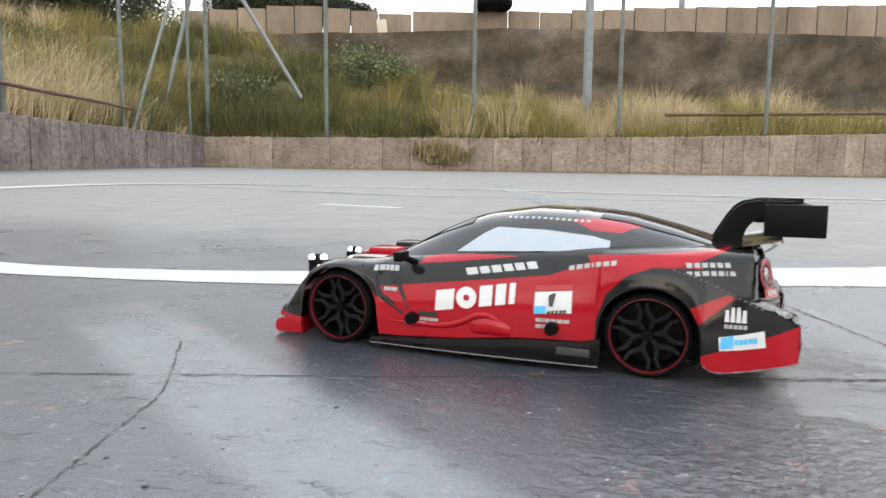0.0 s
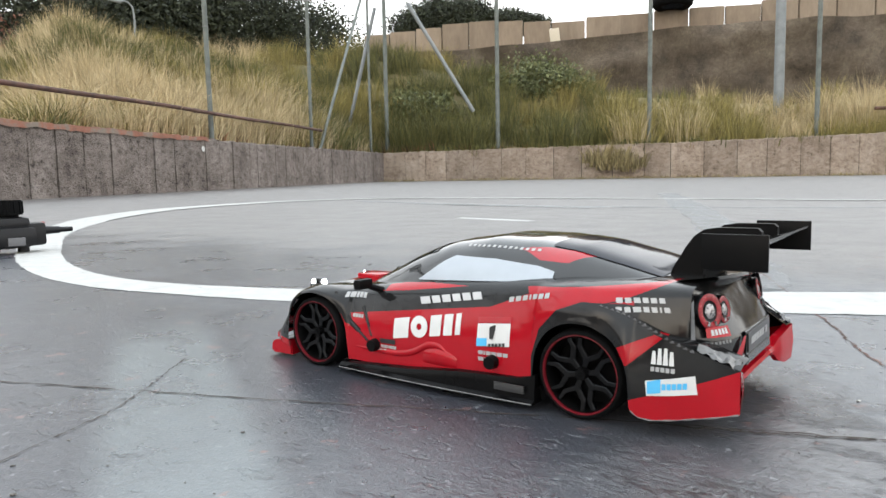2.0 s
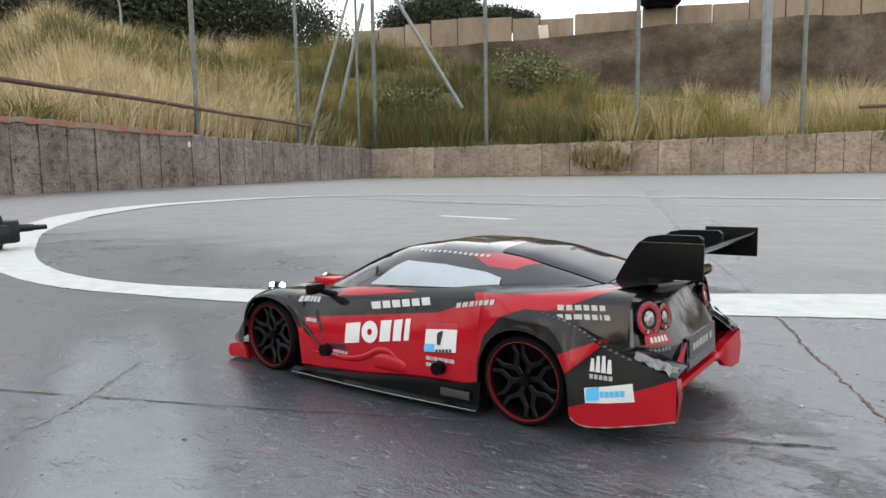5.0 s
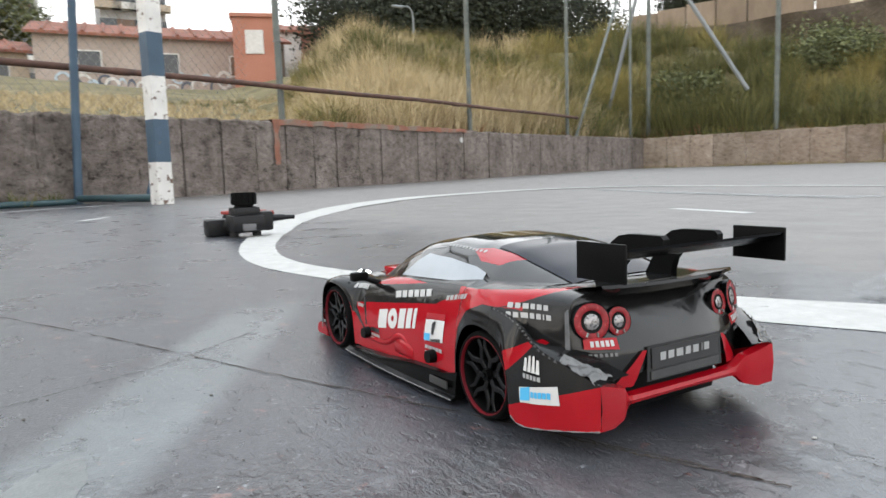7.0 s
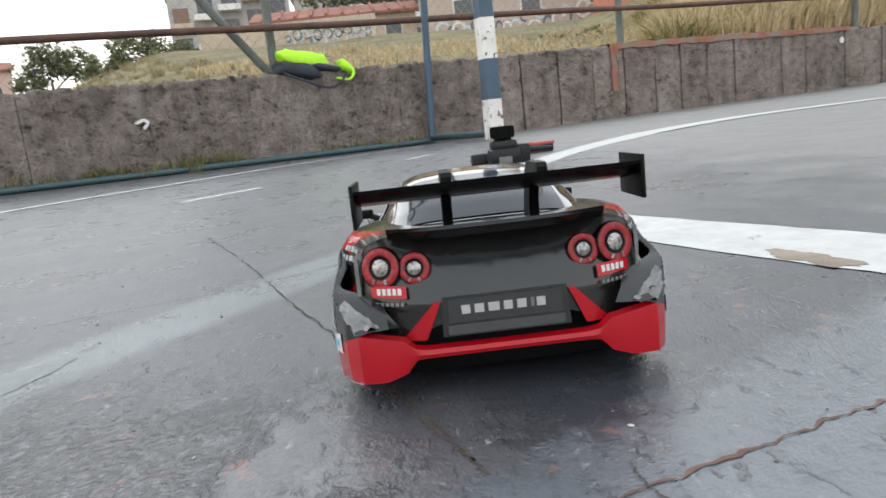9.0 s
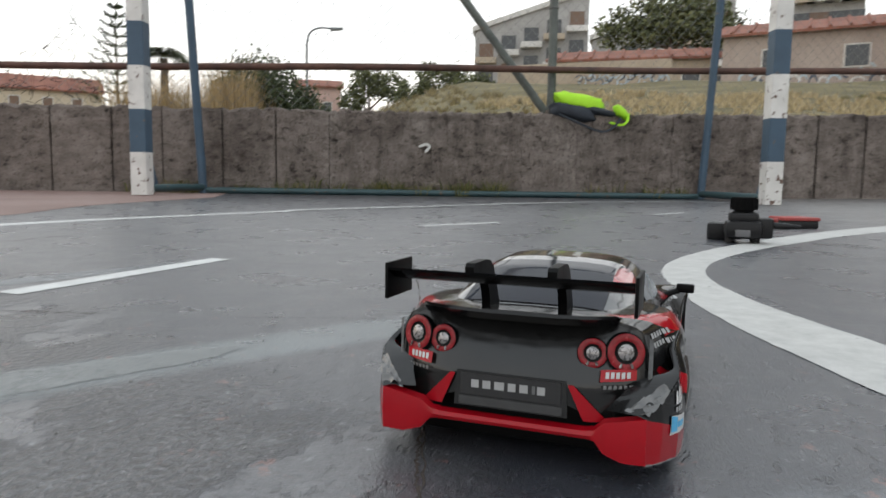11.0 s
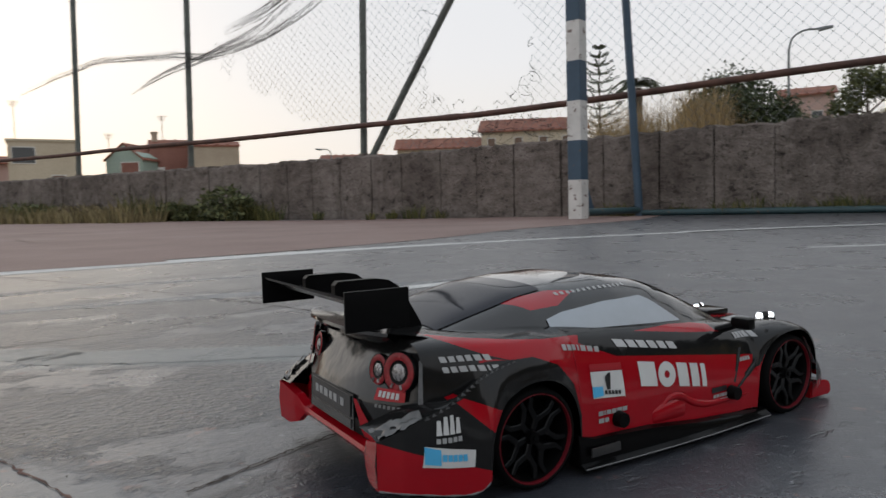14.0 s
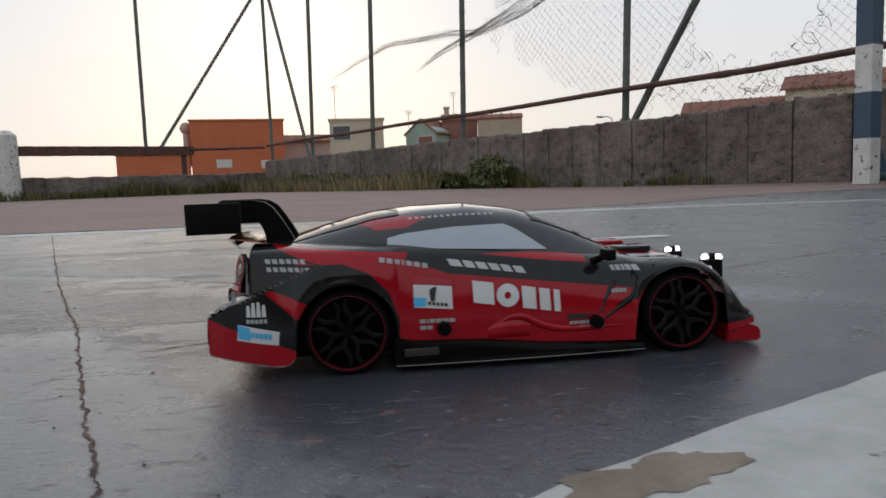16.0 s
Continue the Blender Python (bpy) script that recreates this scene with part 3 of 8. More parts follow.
strip("court_line_faded", [(-0.072, -0.27, 0.003), (-0.058, -0.315, 0.018), (-0.044, -0.36, 0.034), (0.067, -0.74, 0.04), (0.25, -1.30, 0.045), (1.2, -3.85, 0.06)], FAINT_LINE, "old faded pale court line under the paint", z=0.00035, ragged=0.2, seed=49)
# red border and the asphalt pad by the goal
bm = bmesh.new()
edge = curve_through([(2.25, 2.05), (1.36, 1.80), (0.87, 1.53), (0.40, 1.36), (0.0, 1.285), (-0.7, 1.25), (-7.0, 1.66)], 6)
far = curve_through([(2.984, 2.535), (2.572, 3.496), (1.588, 4.982), (0.754, 6.975), (-0.921, 10.006), (-3.909, 17.434), (-13.048, 34.659)], 6)
grid_mesh(bm, [[(a[0] * (1 - u) + c[0] * u, a[1] * (1 - u) + c[1] * u, 0.001 + ground_z(a[0] * (1 - u) + c[0] * u, a[1] * (1 - u) + c[1] * u)) for u in (0, 0.25, 0.5, 0.75, 1)] for a, c in zip(edge, far)])
for f in bm.faces:
    f.normal_update()
    if f.normal.z < 0:
        f.normal_flip()
structure("court_border", bm, RED_FLOOR, "faded red painted concrete border of the court", "court floor")


def crack(control, width, material, label, seed, steps=26):
    rng = random.Random(seed)
    c = curve_through(control, steps)
    pts = []
    for k, p in enumerate(c):
        pts.append((p[0] + rng.gauss(0, width * 0.9), p[1] + rng.gauss(0, width * 0.9), width * rng.uniform(0.15, 1.3)))
    strip("court_crack", pts, material, label, z=0.0004, steps=1, category="crack")


crack([(0.406, 0.263), (0.195, 0.168), (0.044, 0.106), (-0.067, 0.058), (-0.174, 0.016)], 0.00055, CRACK, "thin dark crack in the court paint", 3)
crack([(0.055, 0.255), (0.076, 0.205), (0.094, 0.160), (0.110, 0.136), (0.150, 0.086)], 0.0004, CRACK, "hairline crack with traces of red", 4)
crack([(0.346, -1.445), (0.071, -0.706), (-0.042, -0.425), (-0.129, -0.202), (-0.148, -0.145), (-0.170, -0.090), (-0.206, 0.004), (-0.240, 0.094), (-0.285, 0.197), (-0.406, 0.490), (-0.965, 1.881), (-1.30, 2.70)], 0.0008, RUST_CRACK, "rust-brown expansion joint across the court", 5, 30)
crack([(-0.21, -0.032), (-0.199, -0.024), (-0.183, -0.022)], 0.0003, CRACK, "hairline crack beside the joint", 6)
crack([(-0.260, 0.385), (-0.202, 0.388), (-0.123, 0.402), (-0.006, 0.46)], 0.0007, CRACK, "thin dark crack beside the faded line", 7)

crack([(-0.30, 1.20), (-0.124, 0.784), (-0.060, 0.61), (-0.011, 0.476), (0.022, 0.358)], 0.0011, CRACK, "thin dark crack across the court", 9)
crack([(-0.60, 0.66), (-0.224, 0.808), (-0.047, 0.876), (0.163, 0.906), (0.50, 0.93)], 0.0014, CRACK, "thin dark crack across the court", 10)
crack([(-0.180, 0.014), (-0.141, 0.031), (-0.100, 0.046)], 0.0007, CRACK, "dark open crack in the court paint", 12)

# bare patch in the white line
rng = random.Random(8)
bm = bmesh.new()
ring = []
for k in range(40):
    a = k / 40 * math.tau
    r = 0.0172 + 0.0051 * math.sin(2 * a + 0.6) + 0.0028 * math.sin(5 * a) + rng.uniform(-0.0017, 0.0017)
    ring.append(bm.verts.new((0.004 + 1.25 * r * math.cos(a) + 0.35 * r * math.sin(a), -0.178 + 0.80 * r * math.sin(a), 0.0008)))
bm.faces.new(ring)
structure("bare_patch", bm, BARE, "bare brown concrete where the line paint flaked off", "floor patch")

# ---- walls ----
def wall_blocks(name, points_top, origin, way, out, thick, material, label, joints, rough_from=0.0, rough_to=0.0):
    """A wall of cast panels butted side by side with recessed joints."""
    wall = structure(name, bmesh.new(), CRACK, label, "wall")
    bm = bmesh.new()
    side = Matrix((( way.x, out.x, 0, origin.x), (way.y, out.y, 0, origin.y), (0, 0, 1, 0), (0, 0, 0, 1)))

    def at(s, y, z):
        p = side @ Vector((s * 1.013, y, z * 1.055))
        return p + Vector((0, 0, ground_z(p.x, p.y)))

    s0, s1 = joints[0], joints[-1]
    rows = []
    for s in np.linspace(s0, s1, 60):
        z = points_top(s) - 0.03
        rows.append([at(s, 0.02, -0.1), at(s, 0.02, z), at(s, thick - 0.02, z), at(s, thick - 0.02, -0.1)])
    grid_mesh(bm, rows)
    part("core", bm, CRACK, wall, "", None)
    rng = random.Random(len(joints))
    for a, b2 in zip(joints, joints[1:]):
        bm = bmesh.new()
        gap = 0.0006 if rough_from < a < rough_to else 0.004 if a < 3.2 else 0.0065
        za, zb = points_top(a), points_top(b2)
        dy = rng.uniform(-0.006, 0.006)
        n = 20 if rough_from < a < rough_to else 8
        rows = []
        nz = 14 if rough_from < a < rough_to else 7
        for k in range(n + 1):
            s = a + gap + (b2 - a - 2 * gap) * k / n
            z = za + (zb - za) * k / n + rng.uniform(-0.012, 0.010)
            pit = 0.008 if rough_from < a < rough_to else 0.004
            front = [at(s, dy + rng.uniform(-pit, pit), -0.05 + (z + 0.05 - 0.012) * j / nz) for j in range(nz + 1)]
            rows.append(front + [at(s, dy + 0.014, z), at(s, thick - 0.014, z + rng.uniform(-0.006, 0.006)), at(s, thick, z - 0.02), at(s, thick, -0.05)])
        vs = grid_mesh(bm, rows, flip=True)
        for v2 in (vs[0], vs[-1]):
            bm.faces.new(v2 if v2 is vs[-1] else v2[::-1])
        bmesh.ops.recalc_face_normals(bm, faces=bm.faces[:])
        part("panel", bm, material, wall, "", 30)
    return wall


rng = random.Random(21)
joints, s = [-6.96], -6.96
while s < CORNER_S - 0.5:
    s += 0.31 * rng.uniform(0.88, 1.12)
    joints.append(min(s, CORNER_S))
joints[-1] = CORNER_S + 0.11
wall_blocks("wall_long", wall_top, WALL_A, WALL_D, WALL_N, 0.2, CONCRETE, "low weathered grey concrete wall with vertical panel joints", joints, 3.2, 6.0)
CORNER = on_wall(CORNER_S)
bm = bmesh.new()
box(bm, (-0.14, -0.14, -0.2), (0.16, 0.16, 0.60), 0.015, Matrix.Translation(CORNER + WALL_N * 0.12 + WALL_D * 0.12) @ Matrix.Rotation(math.atan2(WALL_D.y, WALL_D.x), 4, "Z"))
structure("wall_corner", bm, CONCRETE, "weathered concrete corner block of the walls", "wall", 30)
END_D = -WALL_N
joints, s = [0.0], 0.0
while s < 34:
    s += rng.uniform(0.42, 0.62)
    joints.append(s)
wall_blocks("wall_end", lambda q: float(np.interp(q, [0, 6, 10, 16, 34], [0.58, 0.66, 0.76, 0.95, 1.3])), CORNER, END_D, WALL_D, 0.2, CONCRETE_LIGHT, "low pale brown concrete wall along the grass bank", joints)

# low wall and fence along the court's far end
FAR_CORNER = on_wall(-6.96)
wall_blocks("wall_far", lambda q: 0.30, FAR_CORNER, -WALL_N, -WALL_D, 0.2, CONCRETE, "low weathered grey wall along the court's far end", [0.0, 0.6, 1.3, 1.9, 2.6, 3.2, 4.0, 4.8, 5.6, 6.4, 8.0, 10.0, 12.0])

# red coping on one stretch of the long wall
bm = bmesh.new()
rng = random.Random(4)
rows = []
for k in range(41):
    s = 7.32 + (10.35 - 7.32) * k / 40
    z = wall_top(s)
    h = 0.020 + rng.uniform(-0.008, 0.008)
    rows.append([on_wall(s, -0.012, z - 0.018 + rng.uniform(-0.012, 0.006)), on_wall(s, -0.012, z + h), on_wall(s, 0.21, z + h), on_wall(s, 0.21, z - 0.01)])
grid_mesh(bm, rows)
bmesh.ops.recalc_face_normals(bm, faces=bm.faces[:])
structure("coping", bm, BRICK_CAP, "crumbling red brick coping on the wall", "coping", 30)

# ---- the toy race car ----
HUB, TYRE_R, ARCH_R = 0.134, 0.0325, 0.0375
BX = [-0.205, -0.18, -0.15, -0.12, -0.09, -0.05, 0.0, 0.05, 0.09, 0.11, 0.135, 0.15, 0.166, 0.182, 0.194, 0.203]
BODY = {
    "ys": [0.076, 0.080, 0.086, 0.087, 0.082, 0.079, 0.079, 0.079, 0.077, 0.079, 0.084, 0.0845, 0.083, 0.079, 0.073, 0.066],
    "zs": [0.0945, 0.0955, 0.0955, 0.095, 0.092, 0.089, 0.0855, 0.080, 0.0745, 0.0735, 0.0758, 0.0735, 0.0660, 0.0515, 0.0375, 0.0275],
    "ym": [0.085, 0.093, 0.101, 0.101, 0.0965, 0.0955, 0.0955, 0.0955, 0.0955, 0.097, 0.101, 0.1005, 0.0995, 0.0965, 0.091, 0.084],
    "yl": [0.085, 0.094, 0.102, 0.102, 0.0975, 0.0965, 0.0965, 0.0965, 0.0965, 0.098, 0.102, 0.1015, 0.1005, 0.0975, 0.092, 0.085],
    "zl": [0.030, 0.022, 0.014, 0.012, 0.012, 0.012, 0.012, 0.012, 0.012, 0.010, 0.008, 0.008, 0.012, 0.0155, 0.016, 0.0165],
    "yd": [0.058, 0.060, 0.064, 0.067, 0.066, 0.064, 0.064, 0.063, 0.060, 0.059, 0.058, 0.0565, 0.054, 0.050, 0.045, 0.038],
    "zd": [0.0985, 0.0985, 0.0985, 0.098, 0.096, 0.093, 0.089, 0.0835, 0.078, 0.0755, 0.074, 0.0725, 0.0670, 0.0540, 0.0410, 0.0305],
    "zc": [0.100, 0.0995, 0.099, 0.0985, 0.097, 0.095, 0.091, 0.086, 0.081, 0.079, 0.077, 0.0745, 0.0690, 0.0570, 0.0450, 0.0345],
}
FINE_X = np.linspace(-0.205, 0.205, 411)


def smoothed(table, xs, width=9):
    y = np.interp(FINE_X, xs, table)
    k = np.hanning(width * 2 + 3)
    k /= k.sum()
    pad = len(k) // 2
    return np.convolve(np.r_[np.full(pad, y[0]), y, np.full(pad, y[-1])], k, "valid")


BODY_F = {key: smoothed(v, BX) for key, v in BODY.items()}


def body_lower(x):
    z = float(np.interp(x, FINE_X, BODY_F["zl"]))
    for h in (-HUB, HUB):
        d = abs(x - h)
        if d < ARCH_R:
            z = max(z, TYRE_R + math.sqrt(ARCH_R ** 2 - d * d))
        elif d < ARCH_R + 0.0022:
            z = max(z, TYRE_R * (1 - (d - ARCH_R) / 0.0022) + z * (d - ARCH_R) / 0.0022)
    return z


def body_section(x, steps=6):
    """Half section of the body shell, from its lower edge over the shoulder to the middle."""
    g = {key: float(np.interp(x, FINE_X, v)) for key, v in BODY_F.items()}
    zl = body_lower(x)
    zs = g["zs"]
    lip = 0.0
    for h in (-HUB, HUB):
        d = abs(math.hypot(x - h, 0.0))
        if d < ARCH_R + 0.014:
            lip = 0.0022 * (0.5 + 0.5 * math.cos(math.pi * d / (ARCH_R + 0.014)))
    pts = [(g["yl"] + lip, zl), (g["yl"] + lip * 0.8, zl + (zs - zl) * 0.12), (g["ym"] + lip * 0.3, zl + (zs - zl) * 0.48), (g["ys"] + (g["ym"] - g["ys"]) * 0.55, zl + (zs - zl) * 0.86), (g["ys"], zs), (g["yd"], g["zd"]), (g["yd"] * 0.5, (g["zd"] + 2 * g["zc"]) / 3), (0.0, g["zc"])]
    return [(float(p[0]), float(p[1])) for p in curve_through(pts, steps)]


CX = [-0.188, -0.15, -0.11, -0.07, -0.03, 0.01, 0.03, 0.05, 0.07, 0.09, 0.104]
CABIN = {
    "zt": [0.0965, 0.1085, 0.1185, 0.1232, 0.1243, 0.1190, 0.1128, 0.1045, 0.0945, 0.0835, 0.0765],
    "yt": [0.046, 0.050, 0.053, 0.0555, 0.0565, 0.0565, 0.056, 0.055, 0.054, 0.053, 0.052],
    "yb": [0.064, 0.071, 0.0765, 0.0785, 0.0785, 0.0785, 0.0775, 0.075, 0.071, 0.065, 0.058],
    "zb": [0.0935, 0.0935, 0.0925, 0.0905, 0.088, 0.0845, 0.0825, 0.080, 0.077, 0.0745, 0.073],
}
CFX = np.linspace(-0.188, 0.104, 293)


def smooth_cabin(table):
    y = np.interp(CFX, CX, table)
    k = np.hanning(17)
    k /= k.sum()
    return np.convolve(np.r_[np.full(8, y[0]), y, np.full(8, y[-1])], k, "valid")


CABIN_F = {key: smooth_cabin(v) for key, v in CABIN.items()}


def cabin_section(x, steps=6):
    g = {key: float(np.interp(x, CFX, v)) for key, v in CABIN_F.items()}
    rise = g["zt"] - g["zb"]
    pts = [(g["yb"], g["zb"] - 0.002), (g["yb"] * 0.62 + g["yt"] * 0.38, g["zb"] + rise * 0.36), (g["yb"] * 0.14 + g["yt"] * 0.86, g["zb"] + rise * 0.72), (g["yt"] * 0.80, g["zb"] + rise * 0.92), (g["yt"] * 0.42, g["zb"] + rise * 0.985), (0.0, g["zt"])]
    return [(float(p[0]), float(p[1])) for p in curve_through(pts, steps)]


def side_y(x, z, section):
    s = section(x)
    k = int(np.argmax([p[1] for p in s])) + 1
    zz, yy = [p[1] for p in s[:k]], [p[0] for p in s[:k]]
    for i in range(1, k):
        zz[i] = max(zz[i], zz[i - 1] + 1e-6)
    return float(np.interp(z, zz, yy))


def mirrored(sec, x):
    return [(x, y, z) for y, z in sec] + [(x, -y, z) for y, z in sec[-2::-1]]


car = empty("toy_race_car", "red and dark grey toy race car with a black rear wing", "toy car")
car.scale = (0.564, 0.564, 0.564)

# body shell with rounded nose and tail
bm = bmesh.new()
xs = sorted(set(np.round(np.concatenate([np.linspace(-0.205, 0.205, 206), [h + sg * d for h in (-HUB, HUB) for sg in (-1, 1) for d in (ARCH_R, ARCH_R + 0.0022, ARCH_R - 0.0006, ARCH_R - 0.002)]]), 5)))
rows = [mirrored(body_section(x), x) for x in xs]
REAR_C, NOSE_C = (0.0, 0.060), (0.0, 0.0245)


def cap(first, centre, x0, depth, power, rake=0.0):
    out = []
    for s in (0.985, 0.96, 0.92, 0.86, 0.78, 0.68, 0.52, 0.3, 0.08):
        out.append([(x0 + (depth + rake * max(0.0, (p[2] - centre[1]) * s)) * (1 - s ** power), centre[0] + (p[1] - centre[0]) * s, centre[1] + (p[2] - centre[1]) * s) for p in first])
    return out


rows = cap(rows[0], REAR_C, -0.205, -0.0245, 3.2, 0.55)[::-1] + rows + cap(rows[-1], NOSE_C, 0.205, 0.005, 2.6)
vs = grid_mesh(bm, rows)
bm.faces.new(vs[0][::-1])
bm.faces.new(vs[-1])
bmesh.ops.recalc_face_normals(bm, faces=bm.faces[:])
for f in bm.faces:
    c = f.calc_center_median()
    f.material_index = 1 if f.normal.z > 0.72 and c.x > 0.06 else (2 if c.x < -0.2055 and abs(c.y) < 0.082 else 0)
part("body_shell", bm, [PAINT_SIDE, PAINT_TOP, PAINT_TAIL], car, "glossy printed shell in red and dark grey", 50)

# red front lip, its ends boxed out before the wheels
bm = bmesh.new()
rows = []
for k in range(49):
    y = -0.0935 + 0.187 * k / 48
    a = abs(y) / 0.0935
    x = 0.2125 - 0.0065 * a * a
    rise = 0.0035 * max(0.0, min(1.0, (a - 0.55) / 0.12))
    back = 0.030 if a > 0.55 else 0.020
    rows.append([(x - back, y, 0.0145 + rise), (x - 0.007, y, 0.0125 + rise), (x - 0.0018, y, 0.0112 + rise * 0.8), (x, y, 0.0090 + rise * 0.5), (x + 0.0006, y, 0.0048), (x - 0.0025, y, 0.0026), (x - back, y, 0.0030)])
vs = grid_mesh(bm, rows, closed=True)
bm.faces.new(vs[0])
bm.faces.new(vs[-1][::-1])
bmesh.ops.recalc_face_normals(bm, faces=bm.faces[:])
bmesh.ops.bevel(bm, geom=list({e for v2 in (vs[0], vs[-1]) for p in v2 for e in p.link_edges if abs(e.verts[0].co.y - e.verts[1].co.y) < 1e-6}), offset=0.0012, segments=2, affect="EDGES")
part("front_lip", bm, PAINT_RED, car, "red front lip with boxed ends", 50)

# cabin
bm = bmesh.new()
grid_mesh(bm, [mirrored(cabin_section(x), x) for x in np.linspace(-0.188, 0.104, 110)])
bmesh.ops.recalc_face_normals(bm, faces=bm.faces[:])
part("cabin", bm, PAINT_ROOF, car, "dark glossy roof with red side flashes", 60)


def cabin_patch(name, x0, x1, lo, hi, material, label, nx=26, ny=14, lift=0.0007, both=False):
    """A pane laid over the cabin between two fractions of its half section; lo and hi are functions of x."""
    bm = bmesh.new()
    rows = []
    for x in np.linspace(x0, x1, nx):
        sec = mirrored(cabin_section(float(x)), float(x))
        n = len(sec) - 1
        row = []
        for k in range(ny + 1):
            f = lo(x) + (hi(x) - lo(x)) * k / ny
            i = min(int(f * n), n - 1)
            a, b2 = Vector(sec[i]), Vector(sec[i + 1])
            q = a.lerp(b2, f * n - i)
            out = Vector((0.25 if x > 0.02 else -0.2, q.y * 12, 1.0)).normalized()
            row.append(q + out * lift)
        rows.append(row)
    grid_mesh(bm, rows)
    bmesh.ops.recalc_face_normals(bm, faces=bm.faces[:])
    for f in bm.faces:
        f.normal_update()
    if sum(f.normal.z for f in bm.faces) < 0:
        bmesh.ops.reverse_faces(bm, faces=bm.faces[:])
    return part(name, bm, material, car, label, 60)


cabin_patch("windscreen", 0.022, 0.094, lambda x: 0.235, lambda x: 0.765, GLASS_DARK, "dark glossy windscreen")
cabin_patch("rear_window", -0.176, -0.088, lambda x: float(np.interp(x, [-0.176, -0.088], [0.20, 0.27])), lambda x: 1 - float(np.interp(x, [-0.176, -0.088], [0.20, 0.27])), GLASS_DARK, "dark glossy rear window")

# side windows
for sg in (1, -1):
    bm = bmesh.new()
    rows = []
    for x in np.linspace(-0.1, 0.0285, 36):
        zb = float(np.interp(x, [-0.1, 0.0285], [0.0932, 0.0862]))
        zt = float(np.interp(x, [-0.1, -0.085, -0.045, -0.004, 0.006, 0.0285], [0.1004, 0.1038, 0.1072, 0.1078, 0.1030, 0.0868]))
        rows.append([(x, sg * (side_y(x, z, cabin_section) + 0.0008), z) for z in np.linspace(zb, zt, 8)])
    grid_mesh(bm, rows, flip=sg < 0)
    bmesh.ops.recalc_face_normals(bm, faces=bm.faces[:])
    if sum(f.normal.y for f in bm.faces) * sg < 0:
        bmesh.ops.reverse_faces(bm, faces=bm.faces[:])
    part("side_window", bm, FILM, car, "pale silver side window film", 60)

